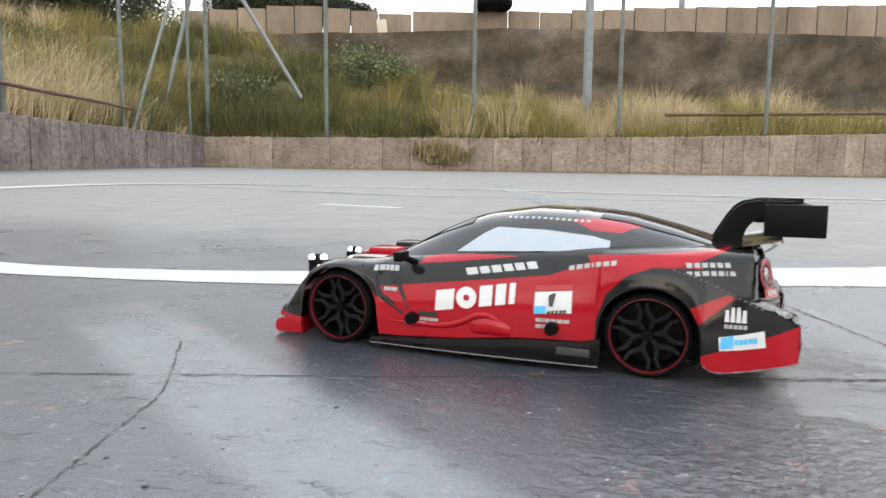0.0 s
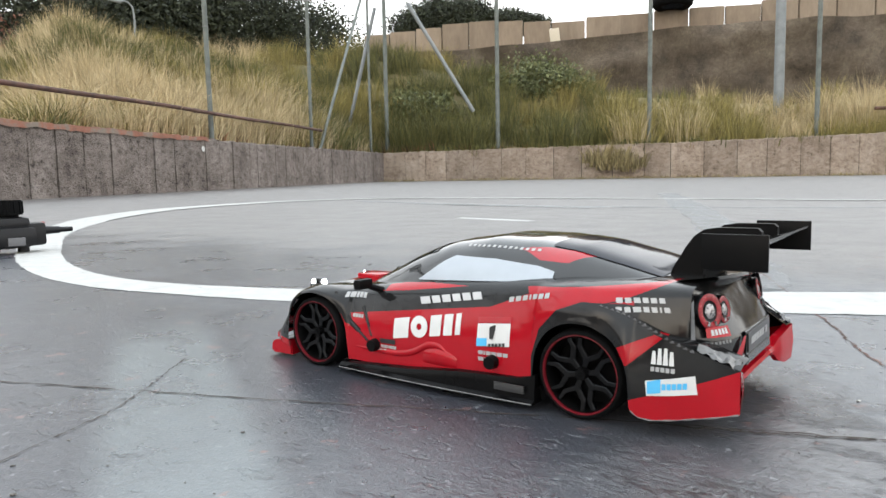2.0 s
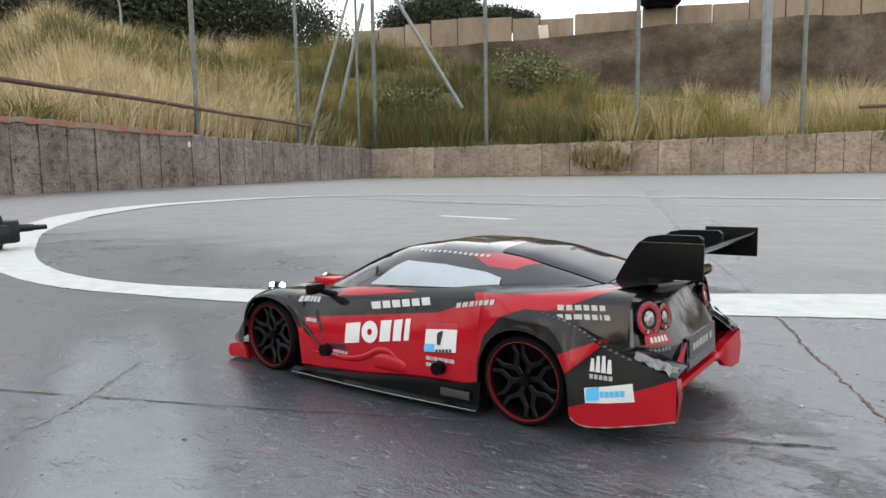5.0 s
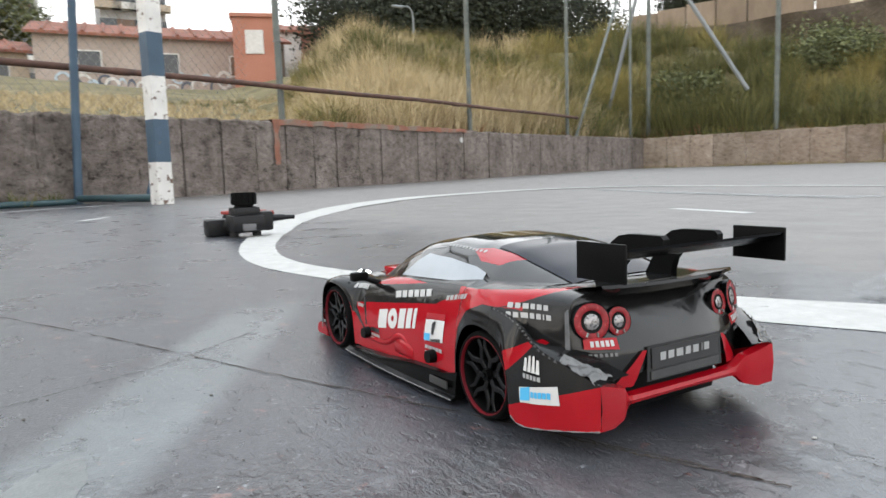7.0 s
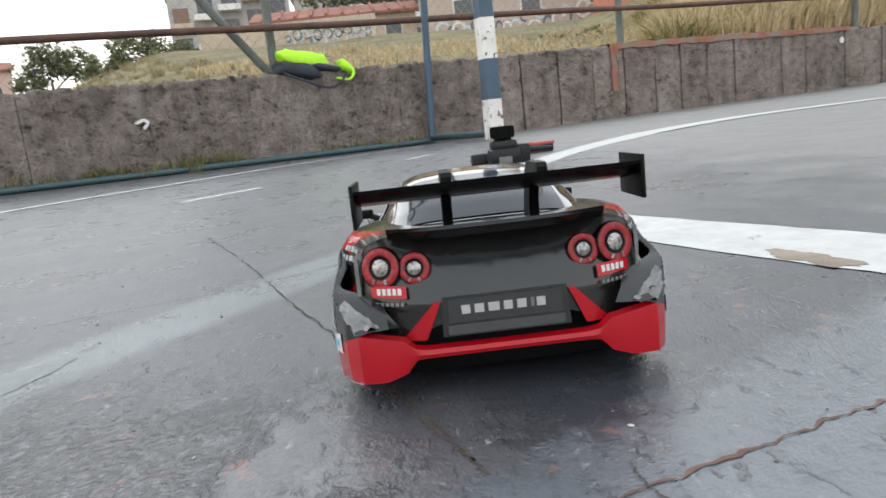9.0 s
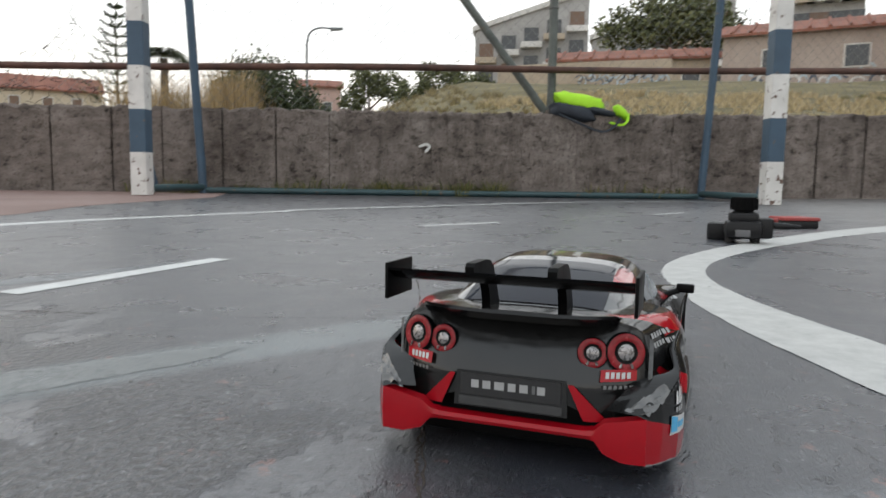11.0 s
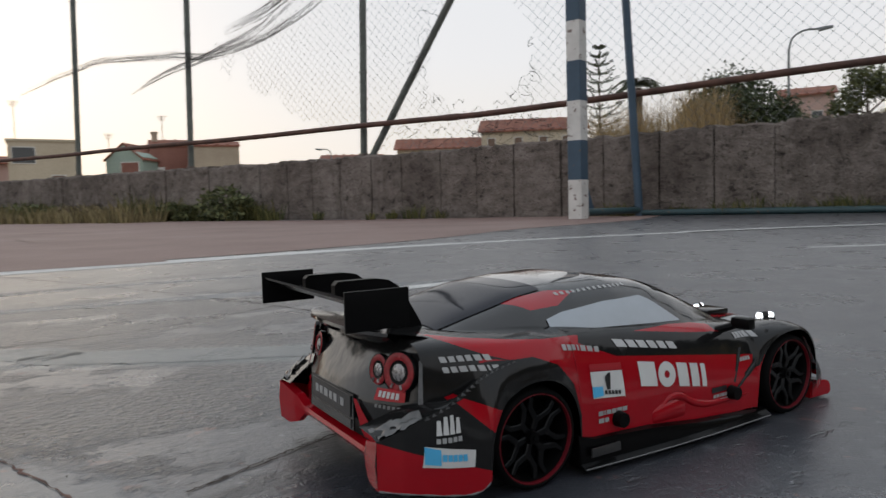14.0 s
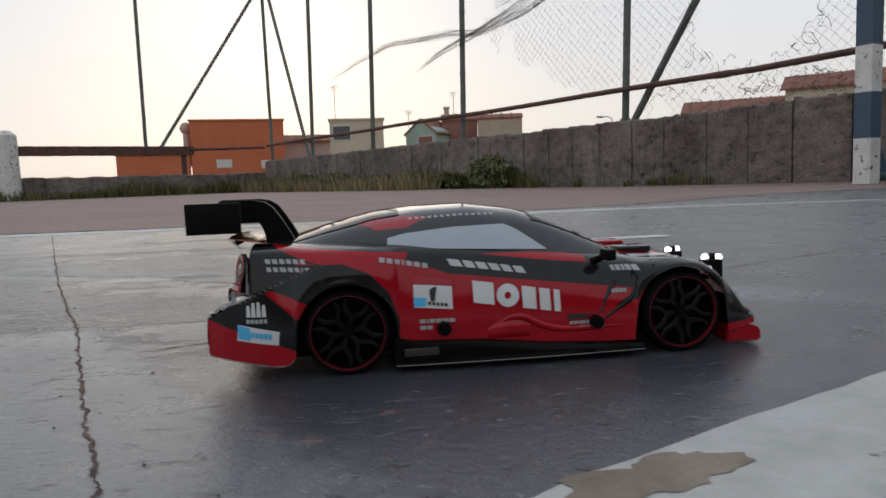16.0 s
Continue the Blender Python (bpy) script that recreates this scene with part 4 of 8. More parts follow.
# side skirts
for sg in (1, -1):
    bm = bmesh.new()
    rows = []
    for k in range(41):
        x = -0.099 + 0.199 * k / 40
        zt = float(np.interp(x, [-0.099, -0.085, -0.03, 0.02, 0.1], [0.0275, 0.0235, 0.0210, 0.0155, 0.0105]))
        out = 0.101 + 0.003 * math.sin((x + 0.099) / 0.199 * math.pi)
        rows.append([(x, sg * 0.0955, zt), (x, sg * (out - 0.0015), zt - 0.0008), (x, sg * out, 0.0085 + (zt - 0.0085) * 0.55), (x, sg * (out + 0.0006), 0.0085), (x, sg * (out + 0.0045), 0.0065), (x, sg * (out + 0.0045), 0.0052), (x, sg * 0.09, 0.0052)])
    vs = grid_mesh(bm, rows)
    bm.faces.new(vs[0])
    bm.faces.new(vs[-1][::-1])
    bmesh.ops.recalc_face_normals(bm, faces=bm.faces[:])
    part("side_skirt", bm, BLACK_GLOSS, car, "black side skirt with a pale cut edge", 40)
    bm = bmesh.new()
    rim = [(x, sg * (0.1056 + 0.003 * math.sin((x + 0.099) / 0.199 * math.pi)), 0.0060) for x in np.linspace(-0.0985, 0.0985, 15)]
    for p0, p1 in zip(rim, rim[1:]):
        tube(bm, p0, p1, 0.00045, None, 5)
    part("skirt_edge", bm, CUT_EDGE, car, "pale trimmed edge of the shell")
    bm = bmesh.new()
    box(bm, (-0.092, sg * 0.1035, 0.0125), (-0.066, sg * 0.1050, 0.0185), 0.0006)
    part("skirt_vent", bm, plain("grey_panel", (0.035, 0.035, 0.035), 0.35), car, "dull grey vent panel")
    # moulded ridge low on the door
    bm = bmesh.new()
    ridge = curve_through([(0.085, 0.0245), (0.06, 0.024), (0.035, 0.0245), (0.018, 0.0285), (0.004, 0.0355), (-0.008, 0.036), (-0.016, 0.031), (-0.02, 0.025)], 6)
    rings = []
    for i, p in enumerate(ridge):
        r = 0.0033 * math.sin(math.pi * min(1.0, 0.12 + 0.8 * i / (len(ridge) - 1)))
        c = Vector((p[0], sg * (side_y(p[0], p[1], body_section) - 0.0008), p[1]))
        rings.append([c + Vector((0, sg * r * math.cos(a) * 0.75, r * math.sin(a))) for a in np.linspace(0, math.tau, 9, endpoint=False)])
    grid_mesh(bm, rings, closed=True)
    bmesh.ops.recalc_face_normals(bm, faces=bm.faces[:])
    part("door_ridge", bm, PAINT_RED, car, "moulded red ridge", 60)
    bm = bmesh.new()
    rows = []
    for i in range(13):
        u = i / 12
        x = 0.008 - 0.034 * u
        top = 0.0245 + 0.0105 * math.sin(math.pi * min(1.0, 0.15 + 0.75 * u)) ** 0.6
        rows.append([(x, sg * (side_y(x, z, body_section) - 0.0006 + 0.0030 * (math.sin(math.pi * q) ** 0.7) * math.sin(math.pi * (0.06 + 0.88 * u)) ** 0.6), z) for q in np.linspace(0, 1, 9) for z in (0.0195 + (top - 0.0195) * q,)])
    grid_mesh(bm, rows)
    bmesh.ops.recalc_face_normals(bm, faces=bm.faces[:])
    if sum(f.normal.y for f in bm.faces) * sg < 0:
        bmesh.ops.reverse_faces(bm, faces=bm.faces[:])
    part("door_pod", bm, PAINT_RED, car, "raised red air pod", 60)
    # slanted duct behind the front wheel
    bm = bmesh.new()
    for (x0, z0), (x1, z1), r in (((0.080, 0.060), (0.066, 0.036), 0.0016), ((0.112, 0.071), (0.0925, 0.046), 0.0018), ((0.0925, 0.046), (0.070, 0.031), 0.0018)):
        a = Vector((x0, sg * (side_y(x0, z0, body_section) + 0.0002), z0))
        b2 = Vector((x1, sg * (side_y(x1, z1, body_section) + 0.0002), z1))
        tube(bm, a, b2, r, r * 0.6, 7)
    part("fender_duct", bm, PAINT_DARK, car, "dark slanted air duct", 60)
    # body pins
    for x, z in ((0.0615, 0.0288), (-0.0605, 0.0312)):
        bm = bmesh.new()
        y = side_y(x, z, body_section)
        tube(bm, (x, sg * (y - 0.002), z), (x, sg * (y + 0.0065), z), 0.0058, 0.0050, 16)
        part("body_pin", bm, BLACK, car, "round black body pin", 50)

# rear quarter flaps
def ease(a, b2, x):
    t = min(1.0, max(0.0, (x - a) / (b2 - a)))
    return t * t * (3 - 2 * t)


def flap_top(x):
    return float(np.interp(-x, [0.148, 0.165, 0.19, 0.215, 0.2375], [0.0855, 0.0805, 0.0705, 0.0585, 0.0475]))


def flap_low(x):
    z = float(np.interp(-x, [0.170, 0.173, 0.178, 0.186, 0.205, 0.2375], [0.024, 0.0165, 0.0122, 0.0112, 0.0140, 0.0192]))
    return max(z, body_lower(x) if -x < 0.1722 else 0.0)


def flap_y(x, z):
    """Out from the flank's own surface at the arch to the free flare at the tail."""
    outer = float(np.interp(-x, [0.148, 0.17, 0.2, 0.225, 0.2375], [0.1035, 0.1062, 0.1020, 0.0928, 0.0855]))
    zh, zl = flap_top(x), flap_low(x)
    u = min(1.0, max(0.0, (zh - z) / max(1e-6, zh - zl)))
    xs2 = max(x, -0.2035)
    near = side_y(xs2, z, body_section) + 0.0007
    w = ease(0.150, 0.205, -x)
    top = near * (1 - w) + outer * w
    low = near * (1 - ease(0.148, 0.170, -x)) + outer * ease(0.148, 0.170, -x)
    q = min(1.0, u * 1.5)
    return top * (1 - q) + low * q + 0.0012 * math.sin(math.pi * u) * (1 - ease(0.222, 0.2375, -x)) * ease(0.15, 0.18, -x)


for sg in (1, -1):
    bm = bmesh.new()
    rows = []
    for k in range(61):
        x = -0.149 - 0.0885 * k / 60
        zh, zl = flap_top(x), flap_low(x)
        y = flap_y(x, zh)
        ledge = ease(0.19, 0.215, -x)
        row = [(x, sg * (y - 0.003 - 0.021 * ledge), zh - 0.001 + 0.0040 * ledge), (x, sg * (y - 0.001 - 0.005 * ledge), zh + 0.0020 * ledge), (x, sg * y, zh)]
        row += [(x, sg * flap_y(x, zh + (zl - zh) * j / 8), zh + (zl - zh) * j / 8) for j in range(1, 9)]
        row += [(x, sg * (flap_y(x, zl) - 0.003), zl + 0.0004)]
        rows.append(row)
    grid_mesh(bm, rows)
    bmesh.ops.recalc_face_normals(bm, faces=bm.faces[:])
    flap = part("quarter_flap", bm, PAINT_SIDE, car, "flared rear quarter, dark above and red below", 35)
    # pale trimmed edge under the flap
    bm = bmesh.new()
    for k in range(24):
        x0, x1 = -0.1735 - 0.0635 * k / 24, -0.1735 - 0.0635 * (k + 1) / 24
        tube(bm, (x0, sg * flap_y(x0, flap_low(x0)), flap_low(x0)), (x1, sg * flap_y(x1, flap_low(x1)), flap_low(x1)), 0.00045 + 0.0002 * math.sin(5 * k), None, 5)
    part("trimmed_edge", bm, CUT_EDGE, flap, "pale trimmed edge of the shell")
    # torn seam of glossy film along the flap's upper edge
    rng = random.Random(15)
    bm = bmesh.new()
    for k in range(17):
        x = -0.150 - 0.0038 * k
        z = flap_top(x) - 0.0006
        w, h = rng.uniform(0.0012, 0.0022), rng.uniform(0.0004, 0.0012)
        y = flap_y(x, z)
        tip = (x - 0.001, sg * (y + 0.0006), z + h)
        f3 = [bm.verts.new(p) for p in ((x + w, sg * (y + 0.0003), z - 0.0012), (x - w, sg * (y + 0.0003), z - 0.0014), tip, (x, sg * (y + 0.0009), z))]
        for q in ((0, 1, 3), (1, 2, 3), (2, 0, 3)):
            bm.faces.new([f3[i] for i in q])
    bmesh.ops.recalc_face_normals(bm, faces=bm.faces[:])
    part("torn_seam", bm, BEZEL, flap, "ragged shiny film seam", None)
    # crumpled silvery corner where the clear shell shows
    bm = bmesh.new()
    rows = []
    for k in range(27):
        u = k / 26
        x = -0.214 - 0.0225 * u
        zh = flap_top(x)
        y = flap_y(x, zh)
        wide = 0.004 + 0.011 * u
        row = []
        for j in range(8):
            q = j / 7
            n1 = noise.noise(Vector((u * 6.0, q * 2.5, 3.0 + sg)))
            n2 = noise.noise(Vector((u * 15.0, q * 7.0, 8.0 + sg)))
            row.append((x + 0.0016 * n2, sg * (y + 0.0006 - wide * q + 0.0012 * n2), zh + 0.0012 + (0.0028 * n1 + 0.0016 * n2) * (0.35 + u) + 0.0040 * q * (1 - 0.6 * u)))
        rows.append(row)
    grid_mesh(bm, rows)
    part("scuffed_corner", bm, SCUFF, flap, "crumpled silvery corner where the clear shell shows", None)

# rear bumper strip with corner fins
bm = bmesh.new()
rows = []
for k in range(61):
    y = -0.0855 + 0.171 * k / 60
    a = abs(y)
    zl = float(np.interp(a, [0, 0.0555, 0.0585, 0.072, 0.0855], [0.0272, 0.0272, 0.0215, 0.0178, 0.0192]))
    zh = float(np.interp(a, [0, 0.048, 0.0545, 0.060, 0.0855], [0.0318, 0.0322, 0.0340, 0.0405, 0.0476]))
    x = float(np.interp(a, [0, 0.05, 0.062, 0.0855], [-0.2275, -0.2280, -0.2335, -0.2375]))
    rows.append([(x + 0.0055, y, zh + 0.0014), (x, y, zh), (x - 0.0012, y, (zh + zl) / 2), (x, y, zl), (x + 0.004, y, zl)])
grid_mesh(bm, rows)
bmesh.ops.recalc_face_normals(bm, faces=bm.faces[:])
part("rear_bumper", bm, PAINT_RED, car, "red rear bumper strip with corner fins", 30)


def rear_x(y, z):
    s = max(abs(y) / 0.0865, abs(z - 0.060) / 0.0385)
    return -0.205 - (0.0245 - 0.55 * max(0.0, z - 0.060)) * (1 - min(1, s) ** 3.2) - 0.0012


def rear_quad(name, corners, material, label="", lift=0.0, n=6):
    bm = bmesh.new()
    rows = []
    (y0, z0), (y1, z1), (y2, z2), (y3, z3) = corners
    for i in range(n + 1):
        u = i / n
        row = []
        for j in range(n + 1):
            v2 = j / n
            y = (y0 * (1 - u) + y1 * u) * (1 - v2) + (y3 * (1 - u) + y2 * u) * v2
            z = (z0 * (1 - u) + z1 * u) * (1 - v2) + (z3 * (1 - u) + z2 * u) * v2
            row.append((rear_x(y, z) - lift, y, z))
        rows.append(row)
    grid_mesh(bm, rows)
    if sum(f.normal.x for f in bm.faces) > 0:
        bmesh.ops.reverse_faces(bm, faces=bm.faces[:])
    return part(name, bm, material, car, label, 60)


for sg in (1, -1):
    rear_quad("bumper_flash", [(sg * 0.037, 0.0605), (sg * 0.0405, 0.0605), (sg * 0.062, 0.038), (sg * 0.047, 0.038)], PAINT_RED, "red slanted flash", 0.0006)
    rear_quad("rear_badge", [(sg * 0.0770, 0.0712), (sg * 0.0560, 0.0702), (sg * 0.0560, 0.0632), (sg * 0.0770, 0.0642)], PAINT_RED, "small red badge with pale marks", 0.0012)
    for k in range(5):
        y = sg * 0.0735 - sg * 0.0031 * k
        rear_quad("badge_mark", [(y, 0.0692), (y - sg * 0.0021, 0.0691), (y - sg * 0.0021, 0.0654), (y, 0.0655)], PALE_DECAL, "", 0.0016, 2)
    for k in range(6):
        y = sg * 0.0750 - sg * 0.0030 * k
        rear_quad("badge_mark", [(y, 0.0612), (y - sg * 0.0019, 0.0611), (y - sg * 0.0019, 0.0590), (y, 0.0591)], DIM_DECAL, "", 0.0012, 2)
# number plate recess
bm = bmesh.new()
slab(bm, [(-0.2290, -0.0375, 0.0395), (-0.2290, 0.0375, 0.0395), (-0.2280, 0.036, 0.0625), (-0.2280, -0.036, 0.0625)], (-0.0012, 0, 0))
plate = part("plate_panel", bm, PAINT_TAIL, car, "dark plate panel", 30)
bm = bmesh.new()
slab(bm, [(-0.2298, -0.033, 0.0475), (-0.2298, 0.033, 0.0475), (-0.2293, 0.033, 0.0610), (-0.2293, -0.033, 0.0610)], (-0.0008, 0, 0))
part("plate", bm, BLACK_DECAL, plate, "black plate with a row of pale marks", 30)
x = 0.0255
for w in (0.0062, 0.0066, 0.0076, 0.0062, 0.0066, 0.0020, 0.0062):
    bm = bmesh.new()
    box(bm, (-0.2308, x - w + 0.0012 * (w > 0.003), 0.0522), (-0.2303, x, 0.0573))
    part("plate_mark", bm, GREY_DECAL if w > 0.003 else DIM_DECAL, plate)
    x -= w + 0.0014
bm = bmesh.new()
slab(bm, [(-0.2302, -0.034, 0.0405), (-0.2302, 0.034, 0.0405), (-0.2300, 0.034, 0.0460), (-0.2300, -0.034, 0.0460)], (-0.0006, 0, 0))
part("plate_strip", bm, plain("grey_gloss_strip", (0.045, 0.045, 0.045), 0.15), plate, "shiny grey strip under the plate", 30)

# tail lights
for sg in (1, -1):
    for y, z, r in ((0.0700, 0.0810, 0.0122), (0.0500, 0.0795, 0.0096)):
        x = rear_x(y, z) - (0.0012 if y > 0.06 else 0.0)
        out = Vector((-0.93, sg * (0.36 if y > 0.06 else 0.12), 0.16)).normalized()
        turn = Matrix.Translation((x, sg * y, z)) @ out.to_track_quat("Z", "Y").to_matrix().to_4x4()
        bm = bmesh.new()
        rings = [[turn @ Vector((rr * math.cos(a), rr * math.sin(a), h)) for a in np.linspace(0, math.tau, 28, endpoint=False)] for rr, h in ((r * 1.04, -0.003), (r * 1.04, 0.0002), (r, 0.0006), (r * 0.96, 0.0003))]
        grid_mesh(bm, rings, closed=True)
        bmesh.ops.recalc_face_normals(bm, faces=bm.faces[:])
        lamp = part("tail_light", bm, BLACK_GLOSS, car, "round tail light, red lens with bright centre", 50)
        bm = bmesh.new()
        rings = [[turn @ Vector((rr * math.cos(a), rr * math.sin(a), h)) for a in np.linspace(0, math.tau, 28, endpoint=False)] for rr, h in ((r * 0.97, 0.0004), (r * 0.84, 0.0011), (r * 0.58, 0.0002))]
        grid_mesh(bm, rings, closed=True)
        bmesh.ops.recalc_face_normals(bm, faces=bm.faces[:])
        part("lens_ring", bm, LENS_RED, lamp, "red lens ring", 60)
        bm = bmesh.new()
        rings = [[turn @ Vector((rr * math.cos(a), rr * math.sin(a), h)) for a in np.linspace(0, math.tau, 24, endpoint=False)] for rr, h in ((r * 0.60, 0.0003), (r * 0.50, -0.0002), (r * 0.34, 0.0004))]
        grid_mesh(bm, rings, closed=True)
        bmesh.ops.recalc_face_normals(bm, faces=bm.faces[:])
        part("inner_ring", bm, BLACK_GLOSS, lamp, "dark inner ring", 60)
        bm = bmesh.new()
        rings = [[turn @ Vector((rr * math.cos(a), rr * math.sin(a), h)) for a in np.linspace(0, math.tau, 20, endpoint=False)] for rr, h in ((r * 0.42, 0.0004), (r * 0.30, 0.0010), (r * 0.1, 0.0014))]
        vs = grid_mesh(bm, rings, closed=True)
        bm.faces.new(vs[-1])
        bmesh.ops.recalc_face_normals(bm, faces=bm.faces[:])
        part("reflector", bm, CHROME, lamp, "silver reflector", 60)
        for a in (-2.0, -1.2):
            bm = bmesh.new()
            tube(bm, turn @ Vector((r * 0.62 * math.cos(a), r * 0.62 * math.sin(a), 0.0014)), turn @ Vector((r * 0.85 * math.cos(a), r * 0.85 * math.sin(a), 0.0012)), 0.0008, None, 6)
            part("reflector_glint", bm, CHROME, lamp)

# lip over the tail
bm = bmesh.new()
rows = []
for k in range(33):
    y = -0.064 + 0.128 * k / 32
    x = -0.226 + 0.011 * (abs(y) / 0.064) ** 3
    rows.append([(x + 0.026, y, 0.0985), (x + 0.006, y, 0.1022), (x - 0.002, y, 0.1038), (x - 0.003, y, 0.1018), (x + 0.004, y, 0.0962)])
grid_mesh(bm, rows)
bmesh.ops.recalc_face_normals(bm, faces=bm.faces[:])
part("tail_lip", bm, PAINT_DARK, car, "dark raised lip over the tail", 40)

# rear wing
bm = bmesh.new()
foil = [(-0.2135, 0.1222), (-0.222, 0.1252), (-0.235, 0.1268), (-0.246, 0.1296), (-0.2525, 0.1330), (-0.2520, 0.1312), (-0.244, 0.1262), (-0.233, 0.1236), (-0.222, 0.1218)]
rows = [[(p[0], y, p[1]) for p in foil] for y in np.linspace(-0.0767, 0.0767, 9)]
vs = grid_mesh(bm, rows, closed=True)
bm.faces.new(vs[0])
bm.faces.new(vs[-1][::-1])
bmesh.ops.recalc_face_normals(bm, faces=bm.faces[:])
wing = part("rear_wing", bm, BLACK_GLOSS, car, "wide black rear wing", 35)
for sg in (1, -1):
    bm = bmesh.new()
    box(bm, (-0.2535, sg * 0.0777 - 0.0011, 0.1128), (-0.2130, sg * 0.0777 + 0.0011, 0.1362), 0.0006)
    part("endplate", bm, BLACK, wing, "black rectangular endplate", 40)
    bm = bmesh.new()
    prof = [(-0.174, 0.0970), (-0.181, 0.110), (-0.188, 0.122), (-0.194, 0.1305), (-0.201, 0.1352), (-0.2105, 0.1368), (-0.2365, 0.1368), (-0.2390, 0.1345), (-0.2390, 0.1285), (-0.2300, 0.1255), (-0.219, 0.1240), (-0.2090, 0.1215), (-0.2035, 0.1150), (-0.2010, 0.107), (-0.2005, 0.0970)]
    slab(bm, [(p[0], sg * 0.0265 - 0.0030, p[1]) for p in prof], (0, 0.0060, 0))
    part("swan_neck", bm, BLACK, wing, "curved black swan-neck support", 30)

wing.location = (0.003, 0, -0.003)

# clear bezels round the tail corners
for sg in (1, -1):
    rear_quad("lamp_bezel", [(sg * 0.0860, 0.0880), (sg * 0.0835, 0.0900), (sg * 0.0835, 0.0560), (sg * 0.0860, 0.0540)], BEZEL, "shiny clear bezel edge", 0.0002)

# mirrors
for sg in (1, -1):
    bm = bmesh.new()
    box(bm, (0.0670, sg * 0.1000 - 0.0085, 0.0778), (0.0750, sg * 0.1000 + 0.0085, 0.0866), 0.0020)
    mirror = part("mirror", bm, BLACK, car, "black wing mirror", 40)
    bm = bmesh.new()
    tube(bm, (0.064, sg * 0.078, 0.0735), (0.070, sg * 0.094, 0.0800), 0.0034, 0.0028, 8)
    part("mirror_stalk", bm, BLACK, mirror)

# head lights with lit bulbs
for sg in (1, -1):
    bm = bmesh.new()
    box(bm, (0.1850, sg * 0.0375 - 0.0068, 0.0480), (0.2010, sg * 0.0375 + 0.0068, 0.0660), 0.002)
    tube(bm, (0.1905, sg * 0.0375, 0.0680), (0.1960, sg * 0.0375, 0.0680), 0.0030, None, 10)
    head = part("head_light", bm, BLACK, car, "black lamp holder with two lit white bulbs", 40)
    for dx, dy in ((0.1880, -0.002), (0.1990, 0.002)):
        bm = bmesh.new()
        bmesh.ops.create_uvsphere(bm, u_segments=14, v_segments=10, radius=0.0032, matrix=Matrix.Translation((dx, sg * (0.0375 + dy), 0.0672)))
        part("bulb", bm, LED, head, "glowing white bulb", 180)

# hood scoops
for sg in (1, -1):
    bm = bmesh.new()
    box(bm, (0.104, sg * 0.03 - 0.012, 0.0755), (0.134, sg * 0.03 + 0.012, 0.0815), 0.0025)
    part("hood_vent", bm, PAINT_RED if sg > 0 else PAINT_DARK, car, "raised hood vent", 40)

# chassis hidden under the shell, plain boxes added to block light through the arches
bm = bmesh.new()
box(bm, (-0.2, -0.070, 0.009), (0.19, 0.070, 0.040), 0.003)
box(bm, (-0.165, -0.071, 0.012), (-0.103, 0.071, 0.072), 0.003)
box(bm, (0.103, -0.071, 0.012), (0.165, 0.071, 0.062), 0.003)
box(bm, (0.160, -0.068, 0.009), (0.196, 0.068, 0.030), 0.003)
part("chassis", bm, BLACK, car, "black plastic chassis", 30)


